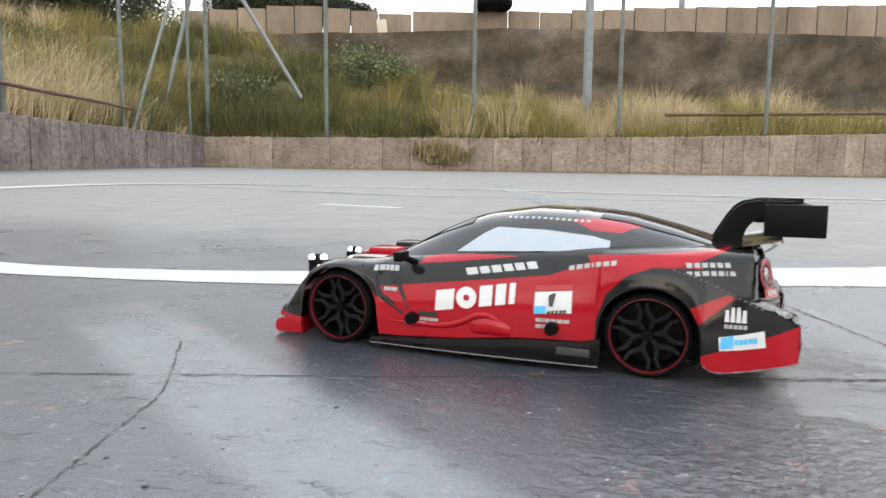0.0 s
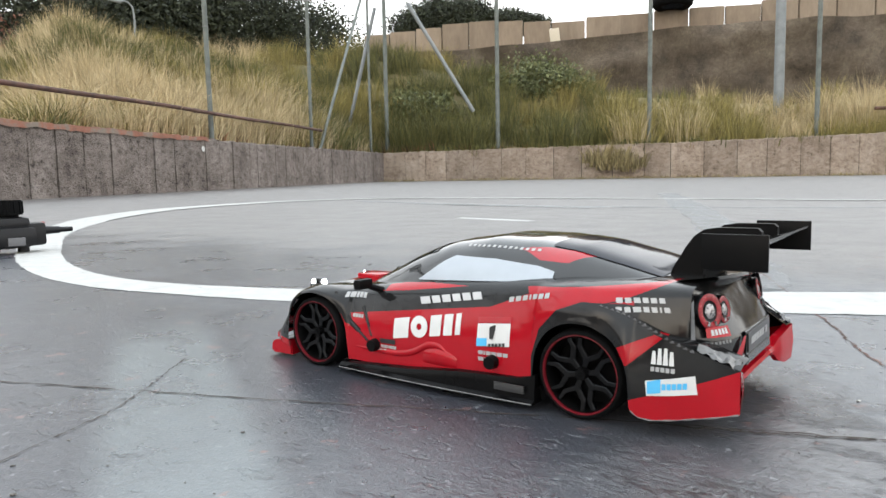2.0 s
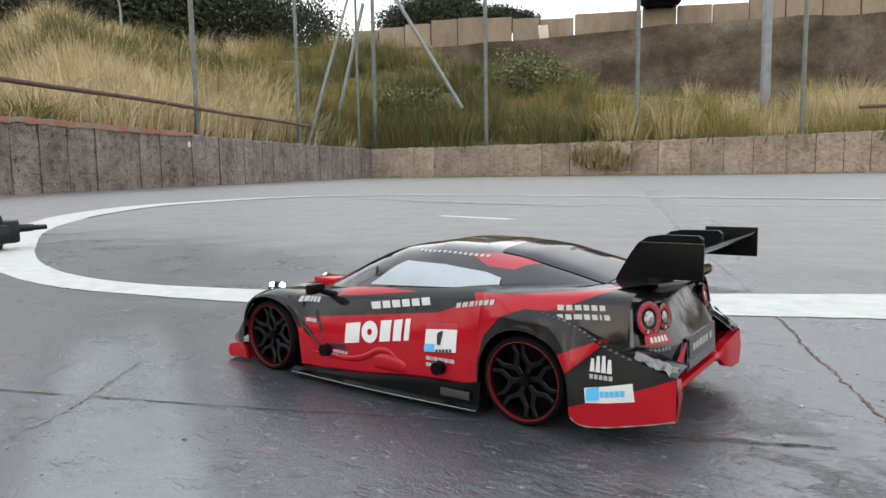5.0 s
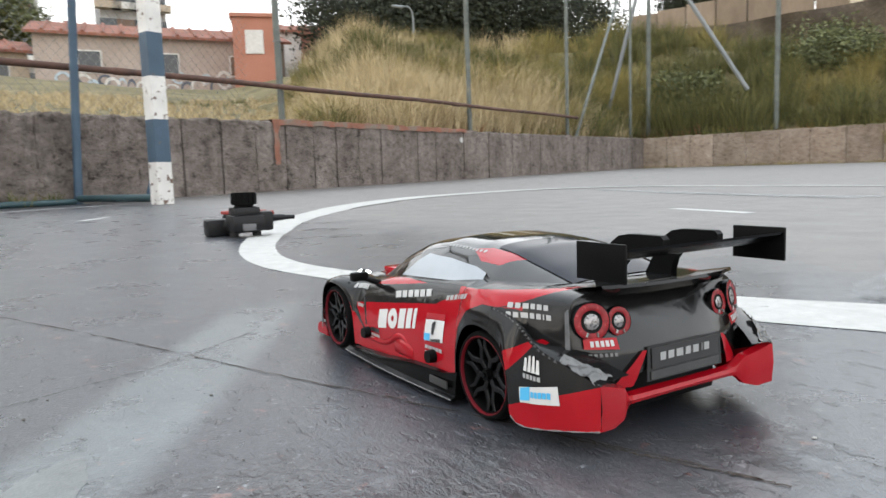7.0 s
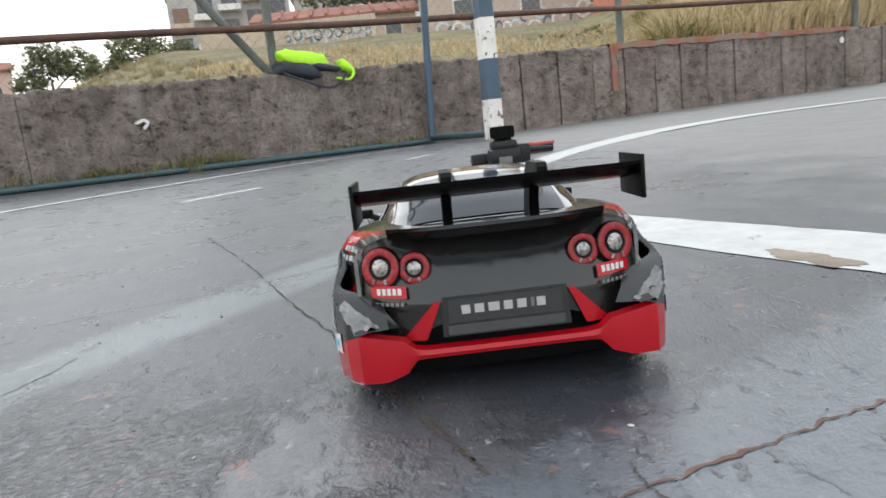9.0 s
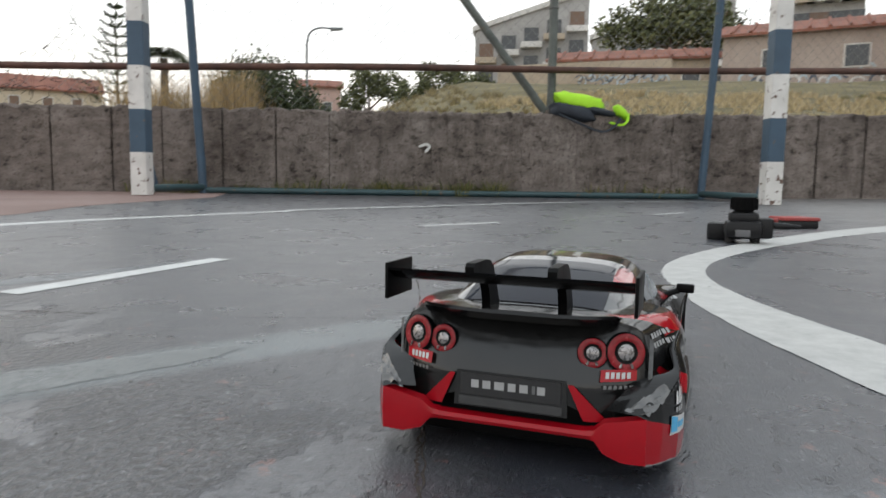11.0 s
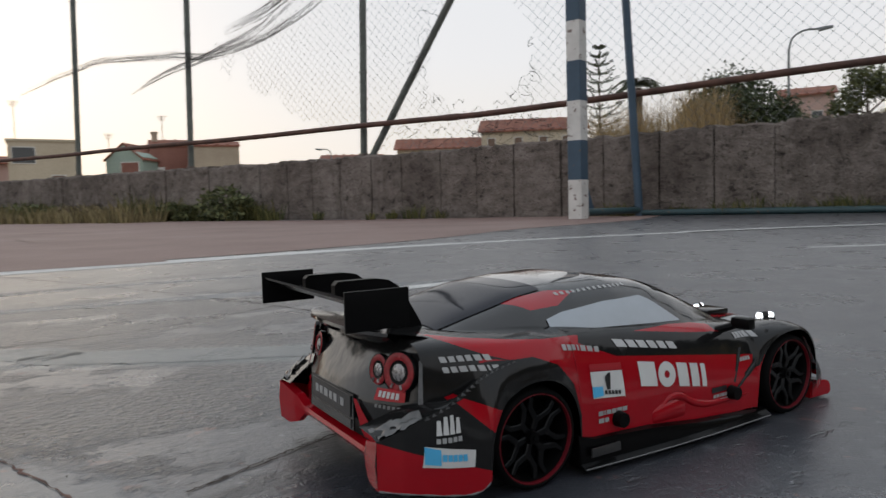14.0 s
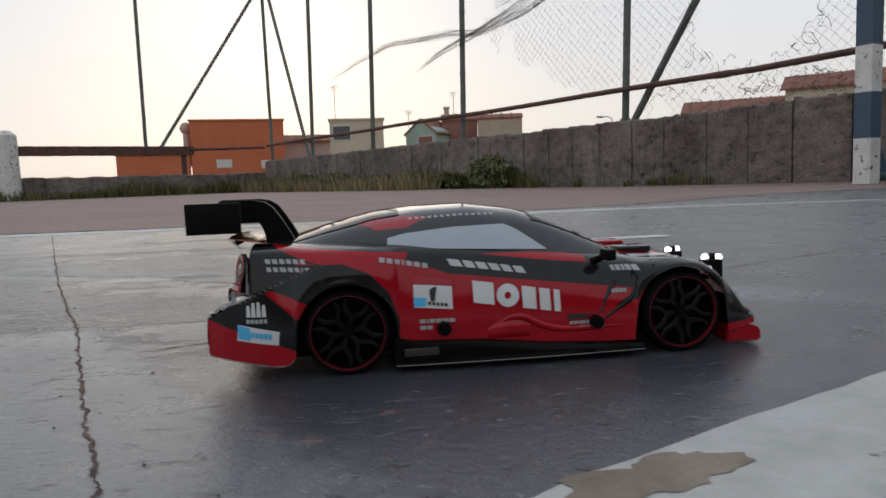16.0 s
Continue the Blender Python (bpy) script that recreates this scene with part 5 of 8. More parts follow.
def wheel(x, sg):
    """Tyre, red ring, and a black rim with six forked spokes."""
    hub = Matrix.Translation((x, sg * 0.087, TYRE_R)) @ Matrix.Rotation(math.pi / 2 * -sg, 4, "X")
    bm = bmesh.new()
    prof = [(0.0275, -0.013), (0.0305, -0.0130), (0.0320, -0.0115), (0.0325, -0.006), (0.0325, 0.006), (0.0320, 0.0115), (0.0307, 0.0132), (0.0292, 0.0136), (0.0283, 0.0125)]
    grid_mesh(bm, [[hub @ Vector((r * math.cos(a), r * math.sin(a), h)) for a in np.linspace(0, math.tau, 56, endpoint=False)] for r, h in prof], closed=True)
    bmesh.ops.recalc_face_normals(bm, faces=bm.faces[:])
    w = part("wheel", bm, RUBBER, car, "black tyre on a red-ringed rim", 40)
    bm = bmesh.new()
    grid_mesh(bm, [[hub @ Vector((r * math.cos(a), r * math.sin(a), h)) for a in np.linspace(0, math.tau, 56, endpoint=False)] for r, h in ((0.0287, 0.0122), (0.0286, 0.0131), (0.0280, 0.0132), (0.0277, 0.0122), (0.0274, 0.009))], closed=True)
    bmesh.ops.recalc_face_normals(bm, faces=bm.faces[:])
    part("rim_ring", bm, RIM_RED, w, "dark red rim ring", 50)
    bm = bmesh.new()
    rings = [[hub @ Vector((r * math.cos(a), r * math.sin(a), h)) for a in np.linspace(0, math.tau, 40, endpoint=False)] for r, h in ((0.0272, 0.0110), (0.0255, 0.0060), (0.0250, -0.006), (0.002, -0.006))]
    grid_mesh(bm, rings, closed=True)
    bmesh.ops.recalc_face_normals(bm, faces=bm.faces[:])
    part("rim_barrel", bm, BLACK, w, "", 50)
    for k in range(6):
        a = k * math.tau / 6 + 0.2
        t = hub @ Matrix.Rotation(a, 4, "Z")
        bm = bmesh.new()
        for outline in ([(0.004, -0.0018), (0.0130, -0.0026), (0.0145, 0.0), (0.0130, 0.0026), (0.004, 0.0018)],
                        [(0.0105, -0.0026), (0.0168, -0.0092), (0.0246, -0.0108), (0.0256, -0.0078), (0.0192, -0.0062), (0.0140, -0.0004)],
                        [(0.0105, 0.0026), (0.0140, 0.0004), (0.0192, 0.0062), (0.0256, 0.0078), (0.0246, 0.0108), (0.0168, 0.0092)]):
            f = bm.faces.new([bm.verts.new(t @ Vector((px, py, 0.0078 + 0.0026 * px / 0.027))) for px, py in outline])
            r = bmesh.ops.extrude_face_region(bm, geom=[f])
            bmesh.ops.translate(bm, vec=(hub.to_3x3() @ Vector((0, 0, -0.005))), verts=[q for q in r["geom"] if isinstance(q, bmesh.types.BMVert)])
        bmesh.ops.recalc_face_normals(bm, faces=bm.faces[:])
        bmesh.ops.bevel(bm, geom=[e for e in bm.edges if e.calc_length() > 0.002], offset=0.0005, segments=1, affect="EDGES")
        part("spoke", bm, SPOKE, w, "", 20)
    bm = bmesh.new()
    tube(bm, hub @ Vector((0, 0, 0.004)), hub @ Vector((0, 0, 0.0112)), 0.0046, 0.0040, 14)
    part("hub_cap", bm, BLACK, w, "", 40)
    bm = bmesh.new()
    tube(bm, hub @ Vector((0, 0, 0.010)), hub @ Vector((0, 0, 0.0125)), 0.0019, None, 6)
    part("wheel_nut", bm, BLACK_GLOSS, w, "", 30)


for x in (HUB, -HUB):
    for sg in (1, -1):
        wheel(x, sg)


# ---- printed decals on the sides ----
def decal(name, corners, material, sg, label="", parent=None, lift=0.0006, n=4, section=body_section, flap=False):
    """A four-sided patch laid on the car's side; corners are x and height, anticlockwise from the lower rear."""
    bm = bmesh.new()
    (x0, z0), (x1, z1), (x2, z2), (x3, z3) = corners
    rows = []
    for i in range(n + 1):
        u = i / n
        row = []
        for j in range(n + 1):
            q = j / n
            x = (x0 * (1 - u) + x1 * u) * (1 - q) + (x3 * (1 - u) + x2 * u) * q
            z = (z0 * (1 - u) + z1 * u) * (1 - q) + (z3 * (1 - u) + z2 * u) * q
            y = flap_y(x, z) if flap else side_y(x, z, section)
            row.append((x, sg * (y + lift), z))
        rows.append(row)
    grid_mesh(bm, rows)
    for f in bm.faces:
        f.normal_update()
    if sum(f.normal.y for f in bm.faces) * sg < 0:
        bmesh.ops.reverse_faces(bm, faces=bm.faces[:])
    return part(name, bm, material, parent or car, label, 60)


def oval(name, x, z, rx, rz, hole, material, sg, lift=0.0006, parent=None, section=body_section):
    bm = bmesh.new()
    rows = []
    for k in (1.0, hole):
        rows.append([(x + rx * k * math.cos(a), sg * (side_y(x + rx * k * math.cos(a), z + rz * k * math.sin(a), section) + lift), z + rz * k * math.sin(a)) for a in np.linspace(0, math.tau, 24, endpoint=False)])
    grid_mesh(bm, rows, closed=True)
    for f in bm.faces:
        f.normal_update()
    if sum(f.normal.y for f in bm.faces) * sg < 0:
        bmesh.ops.reverse_faces(bm, faces=bm.faces[:])
    return part(name, bm, material, parent or car, "", 60)


def marks(name, x, z, widths, height, material, sg, slope=0.0, slant=0.0, gap=0.0012, flap=False, section=body_section):
    """A row of plain blocks in place of a printed name, read towards the tail on the left flank and towards the nose on the right."""
    way = -sg
    for k, w in enumerate(widths):
        a = x + way * 0.0
        b2 = x + way * w
        lean = way * slant
        za, zb = z + slope * abs(a), z + slope * abs(b2)
        lo, hi = sorted(((a, 0), (b2, 0)))
        z0, z1 = z + slope * -lo[0], z + slope * -hi[0]
        decal(name, [(lo[0], z0), (hi[0], z1), (hi[0] + lean, z1 + height), (lo[0] + lean, z0 + height)], material, sg, "", n=2, flap=flap, section=section)
        x += way * (w + gap)


for sg in (1, -1):
    first = 0.0405 if sg > 0 else -0.0365
    # large white wordmark as plain blocks: wide, oval, bar, foot, bar
    way = -sg
    sl = 0.16

    def zz(x, z):
        return z + sl * (-x)

    def block(x0, x1, z0, z1, name="wordmark_block"):
        lo, hi = min(x0, x1), max(x0, x1)
        decal(name, [(lo, zz(lo, z0)), (hi, zz(hi, z0)), (hi, zz(hi, z1)), (lo, zz(lo, z1))], WHITE, sg, "", n=3)

    x = first
    lo, hi = 0.0435, 0.0605
    for w in (0.0165, 0.0, 0.0110, 0.0085, 0.0050):
        if w:
            block(x, x + way * w, lo, hi)
            x += way * (w + 0.0030)
        else:
            x += way * 0.0080
            oval("wordmark_oval", x, zz(x, (lo + hi) / 2), 0.0090, 0.0090, 0.30, WHITE, sg)
            x += way * 0.0115
    # pale name above
    marks("name_block", 0.0135 if sg > 0 else -0.0525, 0.0705, (0.0098, 0.0080, 0.0080, 0.0075, 0.0075, 0.0080), 0.0054, PALE_DECAL, sg, 0.150, -0.003, 0.0022)
    marks("name_block", -0.0715 if sg > 0 else -0.108, 0.0640, (0.0042, 0.0046, 0.0040, 0.0016, 0.0044, 0.0046, 0.0042), 0.0036, GREY_DECAL, sg, 0.19, 0.0, 0.0016)
    # small sponsor marks
    marks("sponsor_block", -0.1595 if sg > 0 else -0.193, 0.0825, (0.0040, 0.0038, 0.0038, 0.0036, 0.0038, 0.0036), 0.0034, GREY_DECAL, sg, 0.02, -0.001, 0.0015)
    marks("sponsor_block", -0.1605 if sg > 0 else -0.192, 0.0765, (0.0036, 0.0036, 0.0046, 0.0036, 0.0036, 0.0012, 0.0036), 0.0034, GREY_DECAL, sg, 0.02, -0.001, 0.0015)
    marks("sponsor_block", 0.0905 if sg > 0 else 0.076, 0.0505, (0.0030, 0.0030, 0.0030, 0.0022), 0.0030, GREY_DECAL, sg, 0.0, 0.0, 0.0005)
    marks("sponsor_block", 0.0690 if sg > 0 else 0.0480, 0.0235, (0.0030, 0.0016, 0.0030, 0.0030, 0.0030, 0.0034), 0.0028, GREY_DECAL, sg, 0.0, 0.0, 0.0006)
    marks("sponsor_block", 0.0545 if sg > 0 else 0.0400, 0.0275, (0.0030, 0.0030, 0.0014, 0.0040, 0.0032), 0.0026, GREY_DECAL, sg, 0.0, 0.0, 0.0006)
    decal("sponsor_patch", [(0.0385, 0.0315), (0.0560, 0.0315), (0.0560, 0.0355), (0.0385, 0.0355)], BLACK_DECAL, sg, "small black printed patch")
    marks("sponsor_block", -0.0470 if sg > 0 else -0.0790, 0.0345, (0.0044, 0.0014, 0.0042, 0.0042, 0.0046, 0.0044), 0.0030, GREY_DECAL, sg, 0.02, 0.0, 0.0008)
    marks("sponsor_block", -0.0470 if sg > 0 else -0.0790, 0.0295, (0.0050, 0.0036), 0.0030, GREY_DECAL, sg, 0.02, 0.0, 0.0008)
    marks("sponsor_block", 0.1010 if sg > 0 else 0.0790, 0.0690, (0.0032, 0.0042, 0.0030, 0.0040, 0.0044), 0.0044, GREY_DECAL, sg, 0.02, -0.001, 0.0008)
    # start number panel
    mx, mz = (0.002, -0.003) if sg > 0 else (-0.0055, 0.001)

    def moved(corners):
        return [(x + mx, z + mz) for x, z in corners]

    number = decal("number_panel", moved([(-0.0775, 0.0475), (-0.0475, 0.0445), (-0.0475, 0.0620), (-0.0775, 0.0650)]), WHITE, sg, "white number panel with a cyan corner")
    a = -0.0470 if sg > 0 else -0.0780
    zlow = 0.0445 if sg > 0 else 0.0480
    decal("cyan_corner", moved([(a - 0.0100 if sg > 0 else a + 0.0004, zlow + (0.0012 if sg > 0 else 0.0)), (a - 0.0004 if sg > 0 else a + 0.0100, zlow), (a - 0.0004 if sg > 0 else a + 0.0100, zlow + 0.0062), (a - 0.0100 if sg > 0 else a + 0.0004, zlow + 0.0072)]), CYAN, sg, "", number, 0.0009)
    for k in range(5):
        q = a - sg * (0.0125 + 0.0032 * k)
        decal("panel_mark", moved([(q - 0.0012, zlow + 0.0012 * k * 0.4 * sg + 0.0008), (q + 0.0012, zlow + 0.0012 * k * 0.4 * sg + 0.0006), (q + 0.0012, zlow + 0.0012 * k * 0.4 * sg + 0.0032), (q - 0.0012, zlow + 0.0012 * k * 0.4 * sg + 0.0034)]), BLACK_DECAL, sg, "", number, 0.0009, 1)
    decal("panel_header", moved([(-0.0775, 0.0656), (-0.0475, 0.0626), (-0.0475, 0.0670), (-0.0775, 0.0700)]), plain("deep_red_print", (0.36, 0.012, 0.02), 0.35), sg, "darker red printed strip")
    # the figure 1
    bm = bmesh.new()
    fx, fz = (-0.0585 + mx, 0.0515 + mz) if sg > 0 else (-0.0655 + mx, 0.0515 + mz)
    stroke = [(0.0010, 0.0), (0.0042, 0.0), (0.0062, 0.0108), (0.0040, 0.0108), (0.0006, 0.0088), (0.0003, 0.0068), (0.0025, 0.0078)]
    bm.faces.new([bm.verts.new((fx - sg * u, sg * (side_y(fx - sg * u, fz + q, body_section) + 0.0011), fz + q)) for u, q in stroke])
    bmesh.ops.triangulate(bm, faces=bm.faces[:])
    for f in bm.faces:
        f.normal_update()
    if sum(f.normal.y for f in bm.faces) * sg < 0:
        bmesh.ops.reverse_faces(bm, faces=bm.faces[:])
    part("figure", bm, BLACK_DECAL, number, "black figure 1", None)
    # marks on the rear quarter
    sticker = decal("sticker", [(-0.2150, 0.0320), (-0.1845, 0.0280), (-0.1835, 0.0380), (-0.2135, 0.0440)], WHITE, sg, "white and cyan sticker", flap=True)
    xa, xb = (-0.1850, -0.1935) if sg > 0 else (-0.2140, -0.2050)
    lo, hi = min(xa, xb), max(xa, xb)
    decal("cyan_patch", [(lo, 0.0300 + 0.13 * (-hi - 0.184) + 0.001), (hi, 0.0293 + 0.13 * (-hi - 0.184)), (hi, 0.0375 + 0.18 * (-hi - 0.184)), (lo, 0.0385 + 0.18 * (-lo - 0.184))], CYAN, sg, "", sticker, 0.0010, 2, flap=True)
    xa = -0.1955 if sg > 0 else -0.2030
    for k in range(5):
        q = xa - sg * 0.0031 * k
        zb2 = 0.0325 + 0.13 * (-q - 0.19)
        decal("sticker_mark", [(q - 0.0013, zb2 + 0.0002), (q + 0.0013, zb2), (q + 0.0013, zb2 + 0.0040), (q - 0.0013, zb2 + 0.0042)], CYAN, sg, "", sticker, 0.0010, 1, flap=True)
    for k, h in enumerate((0.0085, 0.0105, 0.0110, 0.0090)):
        q = (-0.1885 if sg > 0 else -0.2055) - sg * 0.0038 * k
        decal("emblem_block", [(q - 0.0016, 0.0495), (q + 0.0016, 0.0495), (q + 0.0010, 0.0495 + h), (q - 0.0010, 0.0495 + h)], WHITE, sg, "", None, 0.0008, 2, flap=True)
    for k in range(5):
        q = (-0.1880 if sg > 0 else -0.2060) - sg * 0.0032 * k
        decal("emblem_block", [(q - 0.0012, 0.0448), (q + 0.0012, 0.0448), (q + 0.0012, 0.0478), (q - 0.0012, 0.0478)], GREY_DECAL, sg, "", None, 0.0008, 1, flap=True)
    # pale print along the roof edge
    for k in range(14):
        x = -0.012 - 0.0052 * k
        z = float(np.interp(x, [-0.09, -0.04, 0.0], [0.1135, 0.1155, 0.1150]))
        decal("roof_mark", [(x - 0.0015, z), (x + 0.0013, z), (x + 0.0013, z + 0.0017), (x - 0.0015, z + 0.0017)], GREY_DECAL, sg, "", None, 0.0006, 1, cabin_section)

# ---- fence on the long wall: rail, poles, braces, torn wire mesh ----
def rail_z(s):
    return float(np.interp(s, [-30, -8, -1, 1.6, 3.5, 5.4, 9, 14], [0.78, 0.73, 0.69, 0.68, 0.725, 0.765, 0.81, 0.83]))


rail = empty("fence_rail", "long rusty brown steel pipe rail running above the wall", "rail", "", on_wall(0, 0.03, 0.69))
at = on_wall(0, 0.03, 0.69)
cuts = [-6.9, -4.2, 1.4, 6.1, 10.2, 13.9]
for a0, a1 in zip(cuts, cuts[1:]):
    bm = bmesh.new()
    rows = []
    for s in np.linspace(a0, a1 + (0.02 if a1 < 13 else 0), 24):
        c = on_wall(s, 0.03, rail_z(s) + 0.004 * math.sin(s * 2.1)) - at
        rows.append([c + WALL_N * (0.021 * math.cos(a)) + Vector((0, 0, 0.021 * math.sin(a))) for a in np.linspace(0, math.tau, 10, endpoint=False)])
    grid_mesh(bm, rows, closed=True)
    bmesh.ops.recalc_face_normals(bm, faces=bm.faces[:])
    part("pipe", bm, RUST, rail, "", 60)
    bm = bmesh.new()
    tube(bm, on_wall(a1 - 0.05, 0.03, rail_z(a1 - 0.05)) - at, on_wall(a1 + 0.05, 0.03, rail_z(a1 + 0.05)) - at, 0.0245, None, 12)
    part("sleeve", bm, RUST, rail, "rusty pipe sleeve", 60)


def fence_pole(s, height, lean=0.0, radius=0.028, brace=None, off=0.1):
    p = empty("fence_pole", "tall weathered green steel fence pole on the wall", "fence pole", "poles of the fence", on_wall(s, off, wall_top(s) - 0.02))
    bm = bmesh.new()
    tube(bm, (0, 0, 0), WALL_D * lean + Vector((0, 0, height)), radius, radius * 0.95, 12)
    part("post", bm, POLE, p, "", 60)
    bm = bmesh.new()
    tube(bm, (0, 0, 0), (0, 0, 0.05), radius * 2.0, radius * 1.3, 10)
    part("foot", bm, CONCRETE, p, "crumbling cement foot", 60)
    if brace:
        b0, b1, z1 = brace
        bm = bmesh.new()
        tube(bm, WALL_D * b0 + WALL_N * 0.02, WALL_D * b1 + WALL_N * 0.02 + Vector((0, 0, z1)), radius * 0.95, None, 10)
        part("brace", bm, POLE, p, "slanting brace bar", 60)
    for k in range(5):
        bm = bmesh.new()
        z = height * (0.2 + 0.18 * k)
        tube(bm, WALL_D * (lean * z / height) + Vector((0, 0, z - 0.004)), WALL_D * (lean * z / height) + Vector((0, 0, z + 0.004)), radius * 1.25, None, 8)
        part("wire_tie", bm, WIRE, p)
    return p


fence_pole(-6.87, 3.4, -0.09, brace=(1.48, 0.08, 2.8))
fence_pole(-5.25, 3.4, 0.15)
fence_pole(-3.42, 3.4, 0.15)
fence_pole(-1.52, 3.4, 0.11)
fence_pole(0.555, 3.4, 0.11, brace=(0.05, 2.0, 2.75))
fence_pole(4.76, 3.4, 0.0, brace=(0.0, -1.9, 2.4))
fence_pole(7.54, 3.4, -0.05)
fence_pole(10.62, 3.4, -0.05)
fence_pole(13.7, 3.4, 0.0, brace=(0.4, 3.0, 3.1))
fence_pole(17.0, 3.4, 0.0)

# fence along the far end: a pole with its brace, a rusty beam on white pillars
def far_fence(q, z, off=0.1):
    return FAR_CORNER - WALL_N * q + Vector((0, 0, z))


p = far_fence(1.86, 0.74)
pole = empty("fence_pole", "tall weathered green steel fence pole on the rusty beam", "fence pole", "poles of the fence", p)
bm = bmesh.new()
tube(bm, (0, 0, 0), (0, 0, 3.2), 0.028, 0.026, 12)
part("post", bm, POLE, pole, "", 60)
bm = bmesh.new()
tube(bm, far_fence(1.64, 0.74) - p, far_fence(0.04, 3.2) - p, 0.026, None, 10)
part("brace", bm, POLE, pole, "slanting brace bar", 60)
bm = bmesh.new()
slab(bm, [far_fence(1.15, 0.62), far_fence(3.9, 0.62), far_fence(3.9, 0.755), far_fence(1.15, 0.755)], tuple(WALL_D * -0.12))
tagged(mesh_ob("fence_beam", bm, RUST, None, "", None), "thick rusty brown beam along the court's far end", "beam")
bm = bmesh.new()
tube(bm, far_fence(0.0, 0.735), far_fence(1.2, 0.70), 0.021, None, 10)
tagged(mesh_ob("fence_rail", bm, RUST, None, "", 60), "short rusty pipe rail at the fence corner", "rail")
for q in (1.3,):
    bm = bmesh.new()
    tube(bm, far_fence(q, 0.0) - WALL_D * 0.06, far_fence(q, 0.63) - WALL_D * 0.06, 0.04, None, 10)
    tagged(mesh_ob("beam_post", bm, RUST, None, "", 60), "short rusty post under the beam", "post")
bm = bmesh.new()
tube(bm, far_fence(3.68, 0.0) + WALL_D * 0.03, far_fence(3.68, 0.90) + WALL_D * 0.03, 0.16, 0.15, 18)
tube(bm, far_fence(3.68, 0.90) + WALL_D * 0.03, far_fence(3.68, 0.96) + WALL_D * 0.03, 0.15, 0.08, 18)
tagged(mesh_ob("white_pillar", bm, GOAL_WHITE, None, "", 50), "stout white-painted pillar with a rounded top", "pillar")

# ---- goal ----
G1, G2 = Vector((2.300, 2.511, 0)), Vector((3.335, -0.392, 0))
GD = (G2 - G1).normalized()
GN = Vector((-GD.y, GD.x, 0))
goal = empty("goal", "blue and white striped steel goal, chipped paint, no net", "goal", "", G1)
goal_mats = [GOAL_WHITE, GOAL_BLUE]


def striped(a, way, length, name, start=0):
    """A square goal bar in painted bands, white first."""
    bm = bmesh.new()
    side = GD if abs(way.z) > 0.5 else Vector((0, 0, 1))
    other = way.cross(side)
    ring = [side * (0.04 * cx) + other * (0.04 * cy) for cx, cy in ((1, 0.92), (0.92, 1), (-0.92, 1), (-1, 0.92), (-1, -0.92), (-0.92, -1), (0.92, -1), (1, -0.92))]
    cuts, at = [0.0], 0.0
    while at < length - 1e-6:
        at = min(at + 0.207, length)
        cuts.append(at)
    vs = grid_mesh(bm, [[Vector(a) + way * c + q for q in ring] for c in cuts], closed=True)
    bm.faces.ensure_lookup_table()
    for k, f in enumerate(bm.faces):
        f.material_index = (k // 8 + start) % 2
    bm.faces.new(vs[0])
    bm.faces.new(vs[-1])
    bmesh.ops.recalc_face_normals(bm, faces=bm.faces[:])
    return part(name, bm, goal_mats, goal, "square bar in white and blue bands", 40)


span = (G2 - G1).length
striped((0, 0, 0.004), Vector((0, 0, 1)), 2.04, "goalpost")
striped(tuple(GD * span + Vector((0, 0, 0.004))), Vector((0, 0, 1)), 2.04, "goalpost")
striped(tuple(GD * 0.04 + Vector((0, 0, 2.0))), GD, span - 0.08, "crossbar", 1)
BACK1, BACK2 = Vector((0.59, 0.12, 0)), Vector((1.925, -2.589, 0))
for foot, top, post in ((BACK1, BACK1 - GD * 0.10 - Vector((0.02, 0, 0)), Vector()), (BACK2, BACK2 + GD * 0.10, GD * span)):
    bm = bmesh.new()
    tube(bm, foot + Vector((0, 0, 0.0)), top + Vector((0, 0, 2.02)), 0.024, None, 10)
    part("rear_upright", bm, GOAL_BLUE, goal, "slim blue rear upright", 60)
    bm = bmesh.new()
    tube(bm, post + Vector((0, 0, 0.035)), foot + Vector((0, 0, 0.035)), 0.02, None, 8)
    part("ground_bar", bm, GOAL_TEAL, goal, "teal ground bar", 60)
    bm = bmesh.new()
    slab(bm, [post + GN * 0.04 + Vector((0, 0, 0.03)), post + GN * 0.17 + Vector((0, 0, 0.03)), post + GN * 0.04 + Vector((0, 0, 0.26))], GD * 0.012)
    part("gusset", bm, GOAL_BLUE, goal, "blue triangular gusset plate", None)
bm = bmesh.new()
tube(bm, BACK1 + Vector((0, 0, 0.018)), BACK2 + Vector((0, 0, 0.018)), 0.018, None, 8)
part("ground_bar", bm, GOAL_TEAL, goal, "teal ground bar", 60)

# ---- land, grass, trees and buildings beyond the walls ----
def smoothstep(a, b, x):
    t = min(1.0, max(0.0, (x - a) / (b - a)))
    return t * t * (3 - 2 * t)


def tall_side(p):
    """How far a place lies on the tall-grass side of the open field's edge."""
    return -0.6 - 0.15 * (p.x - 4.65) - p.y


